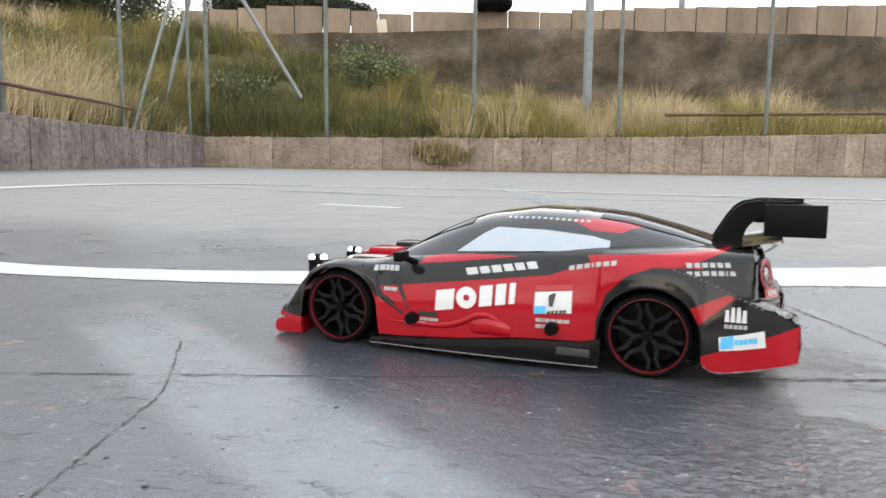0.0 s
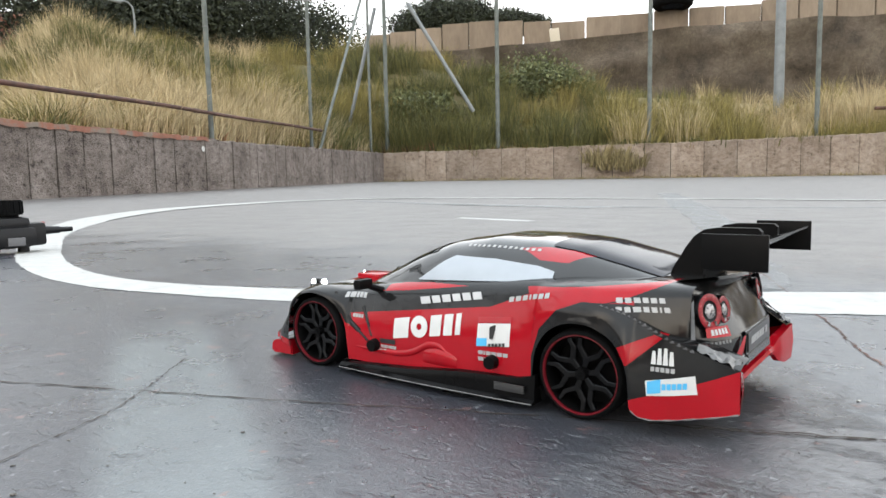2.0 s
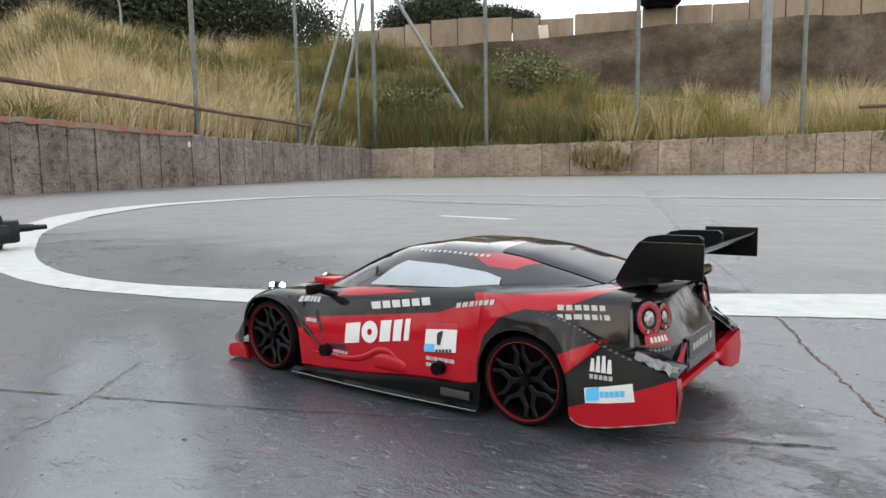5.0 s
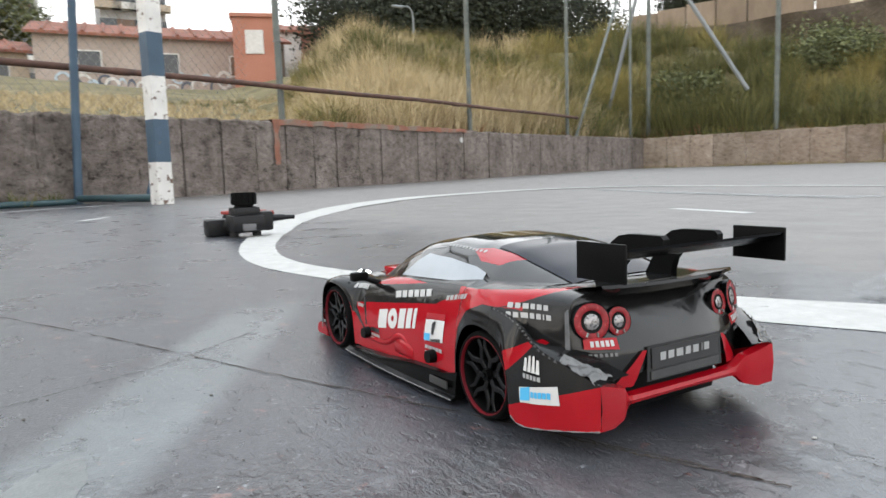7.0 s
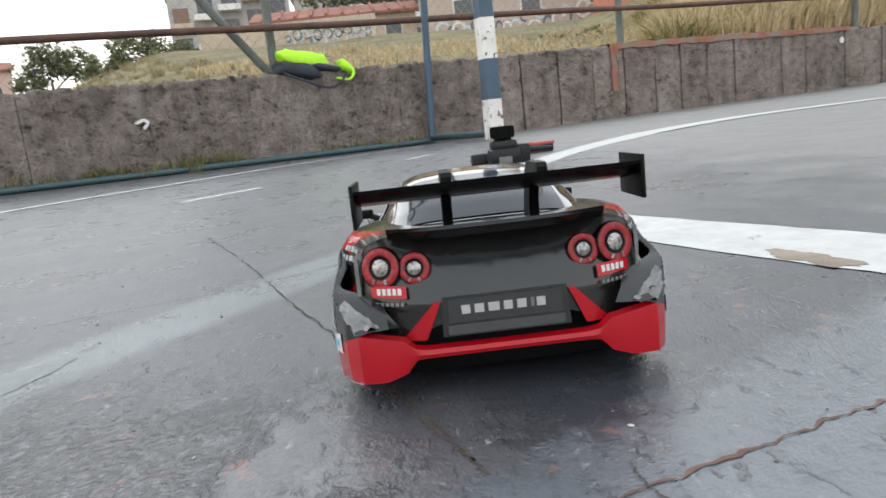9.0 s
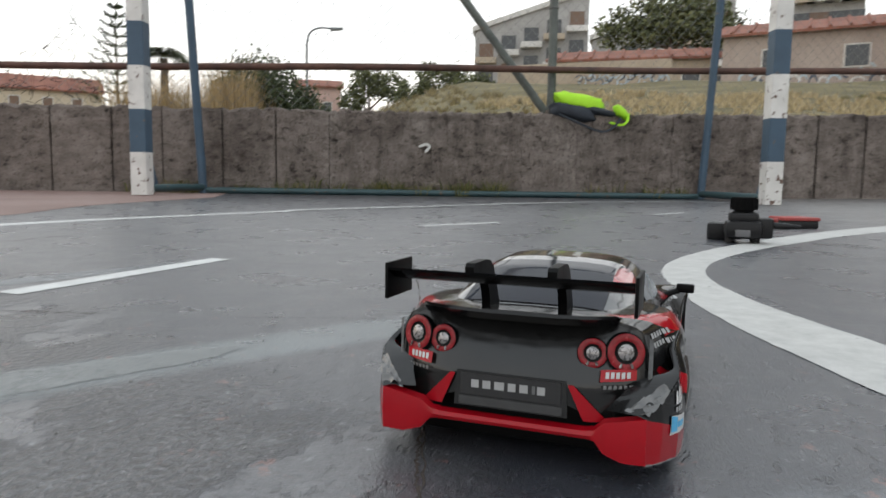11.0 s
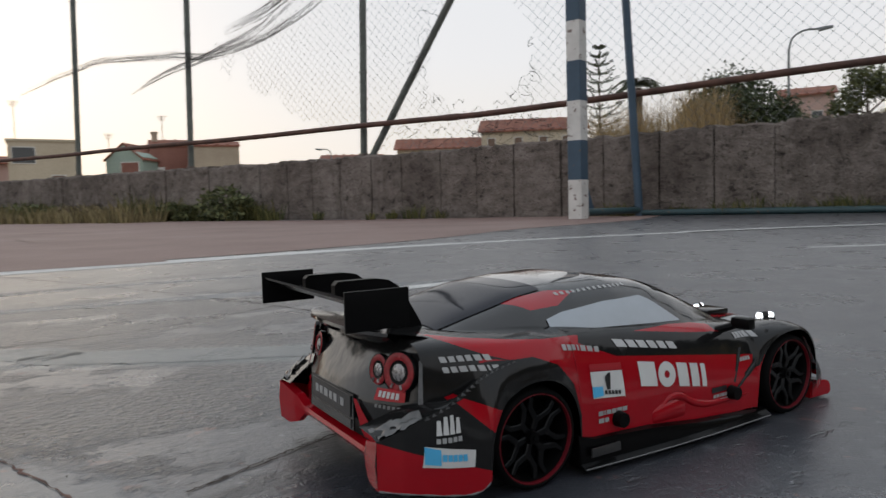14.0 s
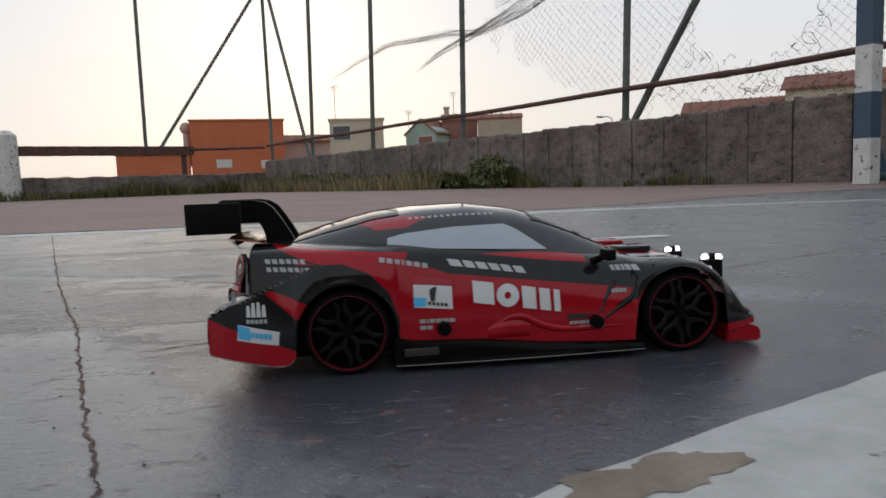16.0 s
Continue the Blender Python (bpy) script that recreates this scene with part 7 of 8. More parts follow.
rng = random.Random(77)
while o > -30:
    w = 0.9 if o > -2.5 else 1.1
    z1 = float(np.interp(-o, [-3, 0.5, 3.3, 4.6, 6, 8.5, 12, 30], [4.70, 4.98, 4.80, 4.95, 5.16, 5.18, 5.42, 6.2])) + rng.uniform(-0.02, 0.02)
    s = 26.6 if o > -4.5 else 27.4
    bm = bmesh.new()
    m = Matrix(((WALL_N.x, WALL_D.x, 0, 0), (WALL_N.y, WALL_D.y, 0, 0), (0, 0, 1, 0), (0, 0, 0, 1)))
    c = on_wall(s, o)
    box(bm, (-w + 0.02, 0, 2.2), (0, 0.2, z1 * 1.055), 0.02, Matrix.Translation(c) @ m)
    part("panel", bm, PANEL, panel_wall, "", 30)
    o -= w
bm = bmesh.new()
box(bm, (-0.16, 0, 0), (0.16, 0.07, 0.62), 0.02, Matrix.Translation(on_wall(26.3, -3.45, 3.98)) @ m @ Matrix.Rotation(0.12, 4, "Y"))
tagged(mesh_ob("leaning_slab", bm, plain("pale_board", (0.5, 0.44, 0.34), 0.7), None, "", 30), "pale board leaning against the tan wall", "board")
bm = bmesh.new()
rows = [[on_wall(27.0, -7.1, 5.12 + h) + WALL_N * (r * math.cos(a)) + WALL_D * (r * math.sin(a)) for a in np.linspace(0, math.tau, 24, endpoint=False)] for r, h in ((0.34, 0.04), (0.55, 0.0), (0.64, 0.08), (0.66, 0.2), (0.64, 0.32), (0.55, 0.4), (0.34, 0.36), (0.34, 0.04))]
grid_mesh(bm, rows, closed=True)
bmesh.ops.recalc_face_normals(bm, faces=bm.faces[:])
tagged(mesh_ob("old_tyre", bm, RUBBER, None, "", 60), "old black tyre lying on the tan wall", "tyre")

# poles, braces and rail of the end fence
for q, brace in ((0.02, (-1.05, -0.2, 3.3)), (2.44, (-0.51, -1.9, 3.35)), (5.53, None), (8.68, None), (11.97, None), (15.2, None), (18.4, None)):
    p = CORNER + END_D * q + WALL_D * 0.35
    pole = empty("fence_pole", "tall weathered green steel fence pole above the end wall", "fence pole", "poles of the end fence", (p.x, p.y, 0.55))
    bm = bmesh.new()
    tube(bm, (0, 0, 0), (0, 0, 3.7), 0.045, 0.042, 12)
    part("post", bm, POLE, pole, "", 60)
    if brace:
        bm = bmesh.new()
        tube(bm, END_D * brace[0] + Vector((0, 0, 0.1 if q < 1 else 1.03)), END_D * brace[1] + Vector((0, 0, brace[2])), 0.04, None, 10)
        part("brace", bm, GALV, pole, "slanting pale brace bar", 60)
bm = bmesh.new()
a, c = CORNER + END_D * 9.8 + WALL_D * 0.6, CORNER + END_D * 26 + WALL_D * 0.6
tube(bm, (a.x, a.y, 1.37), (c.x, c.y, 1.72), 0.035, None, 10)
tagged(mesh_ob("fence_rail", bm, RUST, None, "", 60), "rusty brown pipe rail above the end wall", "rail")
for p, r, z0, h in ((CORNER + END_D * 8.43 + WALL_D * 2.0, 0.11, 0.8, 7.5), (Vector((1.85, -31.58, 0)), 0.15, 3.0, 9.5)):
    bm = bmesh.new()
    tube(bm, (p.x, p.y, z0), (p.x, p.y, h), r, r * 0.85, 16)
    tagged(mesh_ob("lamp_post", bm, GALV, None, "", 60), "thick pale grey galvanised lamp post on the bank", "lamp post")

# ---- wire mesh of the fence ----
def mesh_cells(s0, s1, pitch, keep):
    segs = []
    half = pitch / 2
    for i in range(int((s1 - s0) / half)):
        for j in range(int(2.6 / half)):
            if (i + j) % 2:
                continue
            s, z = s0 + i * half, 0.40 + j * half
            for ds in (half, -half):
                if keep(s + ds / 2, z + half / 2):
                    segs.append((s, z, s + ds, z + half))
    return segs


def keep_wire(s, z):
    if z < wall_top(s) or z > 0.46 + 2.3:
        return False
    rag = 0.10 * noise.noise(Vector((s * 5, z * 5, 0))) + 0.05 * noise.noise(Vector((s * 14, z * 14, 4)))
    if ((s - 1.58) / 0.43) ** 2 + ((z - 1.12) / 0.42) ** 2 < 1 + 4 * rag:
        return False
    if s < float(np.interp(z, [0.68, 1.0, 1.3, 1.5, 1.75, 2.1, 2.6], [0.15, -0.35, -0.85, -0.95, 0.0, 0.5, 0.9])) + 3 * rag:
        return False
    if z < rail_z(s) and s < 0.75 + 3 * rag:
        return False
    if s < 2.0 and z < rail_z(s) and noise.noise(Vector((s * 6, z * 6, 7))) > 0.12:
        return False
    return True


segs = mesh_cells(-1.4, 7.2, 0.068, keep_wire)
verts, faces = [], []
for s0, z0, s1, z1 in segs:
    a, c = on_wall(s0, 0.055, z0), on_wall(s1, 0.055, z1)
    up = Vector((0, 0, 0.0011))
    for p in (a, c):
        verts += [tuple(p + up), tuple(p + WALL_N * 0.0013 - up), tuple(p - WALL_N * 0.0013 - up)]
    i = len(verts) - 6
    faces += [(i, i + 1, i + 4, i + 3), (i + 1, i + 2, i + 5, i + 4), (i + 2, i, i + 3, i + 5)]
me = bpy.data.meshes.new("wire_mesh")
me.from_pydata(verts, [], faces)
me.materials.append(WIRE)
tagged(new("wire_mesh", me), "torn chain-link wire mesh of the fence", "wire mesh", kind="stuff")

# loose torn wires along the mesh's ragged edges
rng = random.Random(12)


def loose_wires(name, strands, label, radius=0.0018):
    bm = bmesh.new()
    for pts in strands:
        c = curve_through(pts, 7)
        rings = []
        for p in c:
            q = on_wall(p[0], 0.05 + 0.006 * math.sin(p[0] * 9), p[1])
            rings.append([q + WALL_D * (radius * math.cos(a)) + Vector((0, 0, radius * math.sin(a))) for a in (0.5, 2.6, 4.7)])
        grid_mesh(bm, rings, closed=True)
    return tagged(mesh_ob(name, bm, TORN_WIRE, None, "", None), label, "loose wire", kind="stuff")


strands = []
for k in range(26):
    a = 2.2 + 4.0 * k / 25
    s, z = 1.58 + 0.43 * math.cos(a), 1.12 + 0.42 * math.sin(a)
    pts = [(s, z)]
    for j in range(5):
        s += rng.uniform(-0.05, 0.05)
        z += rng.uniform(-0.07, 0.035)
        pts.append((s, z))
    strands.append(pts)
for k in range(26):
    s, z = rng.uniform(0.75, 2.1), rng.uniform(0.50, 0.66)
    pts = [(s, z)]
    for j in range(5):
        s += rng.uniform(-0.06, 0.06)
        z += rng.uniform(-0.035, 0.035)
        pts.append((s, max(0.48, z)))
    strands.append(pts)
loose_wires("torn_wire", strands, "tangled torn wires round the hole in the mesh")
strands = []
main = [(-4.5, 1.40), (-3.85, 1.49), (-2.9, 1.58), (-2.5, 1.555), (-1.65, 1.49), (-1.16, 1.42), (-0.72, 1.44), (-0.22, 1.53), (0.2, 1.68), (0.7, 1.95)]
lower = [(-2.3, 1.22), (-1.84, 1.33), (-1.17, 1.42), (-0.5, 1.55), (0.1, 1.8)]
upper = [(-0.9, 1.60), (-0.3, 1.72), (0.2, 1.95), (0.8, 2.3)]
for path, count, wide in ((main, 110, 0.07), (lower, 50, 0.07), (upper, 50, 0.14)):
    c = curve_through(path, 6)
    for k in range(count):
        i0 = rng.randrange(0, max(1, len(c) - 12))
        n = rng.randrange(8, 18)
        grow = rng.uniform(-1, 1) * wide
        pts = [(p[0], p[1] + grow * (0.3 + 0.7 * i / n) + rng.uniform(-0.002, 0.002)) for i, p in enumerate(c[i0:i0 + n:2])]
        if len(pts) > 2:
            strands.append(pts)
loose_wires("torn_wire", strands, "drooping bundle of torn fence wire between the poles", 0.0011)
strands = []
for k in range(40):
    s, z = rng.uniform(-0.6, 2.2), rng.uniform(1.75, 2.5)
    strands.append([(s + 0.08 * j + rng.uniform(-0.03, 0.03), z + rng.uniform(-0.06, 0.06)) for j in range(5)])
loose_wires("torn_wire", strands, "tangled remnants of torn wire high on the fence", 0.001)

# ---- buildings ----
STUCCO = {
    "orange": surface("orange_render", [(0.3, (0.43, 0.115, 0.05)), (0.7, (0.52, 0.15, 0.07))], 0.4, 8.0, 0.85, 0.2, 0.01),
    "cream": surface("cream_render", [(0.3, (0.46, 0.39, 0.29)), (0.7, (0.58, 0.50, 0.39))], 0.4, 8.0, 0.85, 0.2, 0.01),
    "beige": surface("beige_render", [(0.3, (0.36, 0.29, 0.22)), (0.7, (0.47, 0.39, 0.30))], 0.4, 8.0, 0.85, 0.2, 0.01),
    "pink": surface("pink_render", [(0.3, (0.42, 0.28, 0.24)), (0.7, (0.52, 0.37, 0.33))], 0.4, 8.0, 0.85, 0.2, 0.01),
    "white": surface("white_render", [(0.3, (0.55, 0.53, 0.50)), (0.7, (0.66, 0.64, 0.62))], 0.4, 8.0, 0.85, 0.2, 0.01),
    "green": surface("pale_green_render", [(0.3, (0.30, 0.38, 0.33)), (0.7, (0.38, 0.46, 0.40))], 0.4, 8.0, 0.85, 0.2, 0.01),
    "dusty": surface("dusty_pink_render", [(0.3, (0.33, 0.265, 0.225)), (0.7, (0.45, 0.37, 0.325))], 0.4, 8.0, 0.85, 0.2, 0.01),
    "brick": surface("orange_brick_face", [(0.3, (0.33, 0.135, 0.09)), (0.7, (0.43, 0.19, 0.13))], 0.5, 20.0, 0.85, 0.3, 0.01),
    "grey": surface("grey_render", [(0.3, (0.24, 0.235, 0.225)), (0.55, (0.36, 0.35, 0.34)), (0.8, (0.46, 0.45, 0.44))], 0.25, 5.0, 0.85, 0.3, 0.02),
    "red": surface("red_brick_face", [(0.3, (0.21, 0.09, 0.07)), (0.7, (0.30, 0.14, 0.11))], 0.5, 20.0, 0.85, 0.3, 0.01),
}
TILES = surface("red_roof_tiles", [(0.3, (0.16, 0.058, 0.038)), (0.55, (0.25, 0.098, 0.064)), (0.8, (0.33, 0.15, 0.10))], 0.8, 14.0, 0.85, 0.6, 0.03)
DARK_PANE = plain("dark_window_pane", (0.05, 0.055, 0.06), 0.15)
SHUTTER = plain("brown_shutter", (0.16, 0.10, 0.07), 0.6)
GRAFFITI_A = plain("pale_blue_spray_paint", (0.42, 0.5, 0.56), 0.7)
GRAFFITI_B = plain("dark_spray_paint", (0.10, 0.11, 0.14), 0.7)


def house(name, a, b2, z0, z1, depth, wall, label, roof=0.0, windows=(), over=0.35, gable=False, category="house"):
    """A house whose seen front runs from a to b2, under a gable where asked; windows hold along (0 to 1), height, width, height of the pane and a material."""
    a, b2 = Vector((*a, z0)), Vector((*b2, z0))
    w = (b2 - a).length
    turn = Matrix.Translation(a) @ Matrix.Rotation(math.atan2(b2.y - a.y, b2.x - a.x), 4, "Z")
    h = empty(name, label, category, "", (0, 0, 0))
    h.matrix_world = turn
    hh = z1 - z0
    back = depth
    bm = bmesh.new()
    if gable:
        slab(bm, [(0, 0, -1.5), (w, 0, -1.5), (w, 0, hh), (w / 2, 0, hh + roof - 0.12), (0, 0, hh)], (0, back, 0))
    else:
        box(bm, (0, 0, -1.5), (w, back, hh))
    part("wall", bm, STUCCO[wall], h, "", None)
    bm = bmesh.new()
    if roof:
        rows = [[(-over, -over, hh - 0.2), (w / 2, -over, hh + roof), (w + over, -over, hh - 0.2)], [(-over, back + over, hh - 0.2), (w / 2, back + over, hh + roof), (w + over, back + over, hh - 0.2)]] if gable else [[(-over, -over, hh), (-over, back / 2, hh + roof), (-over, back + over, hh)], [(w + over, -over, hh), (w + over, back / 2, hh + roof), (w + over, back + over, hh)]]
        low = [[(x, y, z - 0.14) for x, y, z in r] for r in rows]
        vs = grid_mesh(bm, rows)
        vl = grid_mesh(bm, low)
        for r, q in zip(vs, vl):
            bm.faces.new([r[0], r[1], r[2], q[2], q[1], q[0]])
        bm.faces.new([vs[0][0], vs[1][0], vl[1][0], vl[0][0]])
        bm.faces.new([vs[0][2], vl[0][2], vl[1][2], vs[1][2]])
        bmesh.ops.recalc_face_normals(bm, faces=bm.faces[:])
        part("roof", bm, TILES, h, "red tiled roof", None)
        for k in range(0 if gable else int(w / 0.9)):
            bm = bmesh.new()
            x = 0.45 + 0.9 * k
            tube(bm, (x, -over, hh + 0.03), (x, back / 2, hh + roof + 0.03), 0.09, None, 6)
            part("roof_rib", bm, TILES, h)
    else:
        box(bm, (-0.12, -0.12, hh), (w + 0.12, back + 0.12, hh + 0.18), 0.02)
        part("parapet", bm, STUCCO[wall], h, "", None)
    for u, z, ww, wh, mt in windows:
        bm = bmesh.new()
        x = u * w
        box(bm, (x - ww / 2 - 0.08, -0.05, z - 0.08), (x + ww / 2 + 0.08, 0.06, z + wh + 0.08), 0.01)
        win = part("window", bm, STUCCO["white"], h, "", None)
        bm = bmesh.new()
        box(bm, (x - ww / 2, -0.07, z), (x + ww / 2, -0.02, z + wh))
        part("pane", bm, mt, win, "", None)
    return h


house("orange_house", (-14.72, 69.69), (-5.89, 70.86), 0.75, 6.80, 9, "orange", "flat-roofed bright orange rendered building", windows=[(0.34, 1.55, 1.3, 0.65, STUCCO["white"]), (0.80, 1.4, 1.0, 0.65, STUCCO["white"])], category="building")
house("orange_annex", (-21.18, 68.01), (-14.80, 69.60), 0.46, 3.56, 7, "orange", "low orange rendered annex", category="building")
tagged(mesh_ob("water_tank", (lambda q: (bmesh.ops.create_uvsphere(q, u_segments=20, v_segments=12, radius=0.62, matrix=Matrix.Translation((-15.38, 71.31, 6.25))), tube(q, (-15.38, 71.31, 2.5), (-15.38, 71.31, 5.85), 0.35, None, 10), q)[-1])(bmesh.new()), STUCCO["pink"], None, "", 60), "round pale water tank on a post", "water tank")
house("pink_house", (-6.69, 78.60), (-1.31, 78.92), 0.84, 5.24, 7, "pink", "low pale pink house", roof=0.9)
house("cream_house", (-1.18, 62.90), (3.67, 62.80), 0.81, 5.91, 7, "cream", "cream rendered house with a recessed balcony", windows=[(0.22, 3.4, 1.5, 1.2, DARK_PANE), (0.7, 1.4, 0.9, 1.0, SHUTTER)])
house("green_house", (6.0, 66.3), (8.7, 64.5), 0.89, 4.95, 4.2, "green", "pale green gabled house with a red garage door", roof=1.25, over=0.15, gable=True, windows=[(0.66, 2.2, 1.5, 1.35, STUCCO["red"])])
house("red_house", (9.7, 67.1), (13.1, 66.5), 0.99, 6.15, 4, "red", "dark red house with a chimney", roof=0.7, over=0.15, windows=[(0.2, 2.2, 0.9, 0.9, STUCCO["white"])])
bm = bmesh.new()
box(bm, (10.15, 68.18, 6.08), (10.60, 68.63, 7.45), 0.03)
box(bm, (10.07, 68.10, 7.30), (10.68, 68.71, 7.52), 0.03)
tagged(mesh_ob("chimney", bm, STUCCO["beige"], None, "", None), "pale square chimney on the red house", "chimney")
house("beige_house", (12.4, 62.8), (16.4, 61.9), 0.98, 5.85, 4, "beige", "plain beige house end with a tiled roof", roof=0.5, over=0.10)
house("low_house", (27.60, 70.42), (33.35, 67.66), 1.37, 4.97, 6, "beige", "low house with a reddish tiled roof", roof=1.0)
house("long_house", (33.14, 63.43), (40.59, 58.71), 1.51, 5.91, 6, "cream", "long low cream house with a tiled roof", roof=1.3)
house("cream_villa", (38.31, 55.46), (46.04, 49.09), 1.55, 7.05, 7, "cream", "cream house with small shuttered windows and red tiles", roof=1.5, windows=[(0.10, 3.9, 0.7, 0.9, SHUTTER), (0.36, 3.9, 0.7, 0.9, SHUTTER), (0.6, 3.9, 0.7, 0.9, SHUTTER), (0.82, 3.9, 0.7, 0.9, SHUTTER)])
house("pink_villa", (59.82, 38.06), (62.12, 34.37), 1.96, 9.16, 6, "pink", "small pink house among bushes", roof=1.0, windows=[(0.3, 4.5, 0.8, 1.1, DARK_PANE), (0.7, 4.5, 0.8, 1.1, DARK_PANE)])
bm = bmesh.new()


def apartment(name, a, b2, z0, z1, depth, floors, cols, label, slant=0.0):
    a, b2 = Vector((*a, z0)), Vector((*b2, z0))
    w = (b2 - a).length
    h = empty(name, label, "apartment block")
    h.matrix_world = Matrix.Translation(a) @ Matrix.Rotation(math.atan2(b2.y - a.y, b2.x - a.x), 4, "Z")
    hh = z1 - z0
    bm = bmesh.new()
    vs = [bm.verts.new(p) for p in ((0, 0, -6), (w, 0, -6), (w, 0, hh), (0, 0, hh - slant))]
    f = bm.faces.new(vs)
    r = bmesh.ops.extrude_face_region(bm, geom=[f])
    bmesh.ops.translate(bm, vec=(0, depth, 0), verts=[q for q in r["geom"] if isinstance(q, bmesh.types.BMVert)])
    bmesh.ops.recalc_face_normals(bm, faces=bm.faces[:])
    part("wall", bm, STUCCO["grey"], h, "", None)
    bm = bmesh.new()
    for p, q in (((-0.3, -0.3, hh - slant), (w + 0.3, -0.3, hh)),):
        slab(bm, [p, q, (q[0], q[1], q[2] + 0.5), (p[0], p[1], p[2] + 0.5)], (0, depth + 0.6, 0))
    part("roof", bm, STUCCO["white"], h, "pale roof edge", None)
    for i in range(floors):
        for j in range(cols):
            x, z = w * (j + 0.5) / cols, hh - 3.0 - 2.9 * i - slant * (1 - (j + 0.5) / cols)
            bm = bmesh.new()
            box(bm, (x - 0.75, -0.06, z), (x + 0.75, 0.05, z + 1.4))
            part("window", bm, DARK_PANE if (i * 3 + j * 5) % 4 else SHUTTER, h, "", None)
            bm = bmesh.new()
            box(bm, (x - 1.1, -0.9, z - 0.75), (x + 1.1, 0, z - 0.15), 0.03)
            part("balcony", bm, STUCCO["white"] if (i + j) % 3 else STUCCO["beige"], h, "", None)
    return h


apartment("apartment_block", (71.00, 23.00), (73.77, 11.49), 6.70, 19.70, 12, 5, 5, "tall grey apartment block with balconies", 4.0)
apartment("apartment_block", (68.77, 10.29), (69.79, -2.50), 6.30, 17.90, 12, 4, 5, "long pale apartment block with a sloping roof edge", 4.2)
apartment("apartment_block", (69.20, -7.21), (68.84, -12.71), 6.15, 19.65, 12, 4, 4, "grey and orange apartment block on the hill")
house("row_house", (40.76, 8.42), (41.61, -0.73), 4.35, 7.15, 7, "beige", "low beige terrace with a long red tiled roof", roof=1.1, windows=[(0.2, 1.2, 0.9, 0.9, DARK_PANE), (0.55, 1.2, 0.9, 0.9, SHUTTER), (0.85, 1.2, 0.9, 0.9, DARK_PANE)])
terrace = house("row_house", (39.71, -0.92), (38.10, -13.2), 4.36, 7.86, 7, "dusty", "pale terrace with a red tiled roof and graffiti", roof=1.2, windows=[(0.2, 1.6, 1.0, 1.0, DARK_PANE), (0.5, 1.6, 1.0, 1.0, DARK_PANE), (0.8, 1.6, 1.0, 1.0, SHUTTER)])
rng = random.Random(33)
for k in range(22):
    x, z = 1.2 + 0.46 * k + rng.uniform(-0.1, 0.1), rng.uniform(0.7, 1.5)
    r0, r1 = rng.uniform(0.22, 0.42), rng.uniform(0.30, 0.55)
    bm = bmesh.new()
    grid_mesh(bm, [[(x + r0 * f * math.cos(a), -0.02 - 0.002 * (k % 3), z + r1 * f * math.sin(a)) for a in np.linspace(0.3, 0.3 + rng.uniform(3.5, 6.2), 16)] for f in (1.0, 0.66)])
    part("graffiti_loop", bm, (GRAFFITI_A, GRAFFITI_B, STUCCO["white"])[k % 3], terrace, "", None)
house("brick_house", (34.44, -9.33), (33.78, -11.27), 3.60, 8.20, 4, "brick", "narrow dull brick house with a white window", windows=[(0.5, 2.9, 0.72, 1.0, STUCCO["white"])])
house("row_house", (40.84, -15.25), (38.82, -20.09), 4.78, 9.08, 7, "red", "low house with a red tiled roof on the hill", roof=0.8)
house("hill_house", (45.47, -13.96), (41.84, -22.89), 5.41, 10.01, 8, "white", "white house with a red tiled roof on the hill", roof=1.2)
house("far_block", (72.33, -33.57), (70.70, -36.98), 6.53, 19.53, 8, "green", "distant pale blue-grey block", windows=[(0.2, 11.4, 0.6, 0.9, DARK_PANE), (0.5, 11.4, 0.6, 0.9, DARK_PANE), (0.8, 11.4, 0.6, 0.9, DARK_PANE)], category="building")

# graffiti wall in the field: sprayed loops on a low wall
graf = structure("wall_graffiti", (lambda q: (box(q, (27.33, 1.10, 1.7), (27.63, 7.90, 4.75), 0.02), q)[-1])(bmesh.new()), STUCCO["beige"], "low pale wall covered in graffiti", "wall")
rng = random.Random(30)
for k in range(26):
    y, z = 4.55 - 0.13 * k, 4.10 + rng.uniform(-0.2, 0.2)
    bm = bmesh.new()
    r0, r1 = rng.uniform(0.12, 0.22), rng.uniform(0.14, 0.24)
    rows = [[(27.32, y + r0 * f * math.cos(a), z + r1 * f * math.sin(a)) for a in np.linspace(0.3, 0.3 + rng.uniform(3.5, 6.2), 16)] for f in (1.0, 0.72)]
    grid_mesh(bm, rows)
    part("graffiti_loop", bm, (GRAFFITI_A, GRAFFITI_B)[k % 3 == 0], graf, "", None)

# street lamps
def street_lamp(at, height, reach, way, label):
    p = empty("street_lamp", label, "street lamp", "", at)
    bm = bmesh.new()
    tube(bm, (0, 0, 0), (0, 0, height * 0.86), 0.06, 0.045, 10)
    pts = curve_through([(0, 0, height * 0.86), (way[0] * reach * 0.12, way[1] * reach * 0.12, height * 0.95), (way[0] * reach * 0.5, way[1] * reach * 0.5, height), (way[0] * reach, way[1] * reach, height)], 6)
    for a, c in zip(pts, pts[1:]):
        tube(bm, a, c, 0.04, None, 8)
    part("mast", bm, GALV, p, "", 60)
    bm = bmesh.new()
    w = Vector((way[0], way[1], 0))
    tube(bm, w * reach + Vector((0, 0, height - 0.03)), w * (reach + 0.5) + Vector((0, 0, height + 0.02)), 0.09, 0.06, 10)
    part("lamp_head", bm, GALV, p, "grey lamp head", 60)


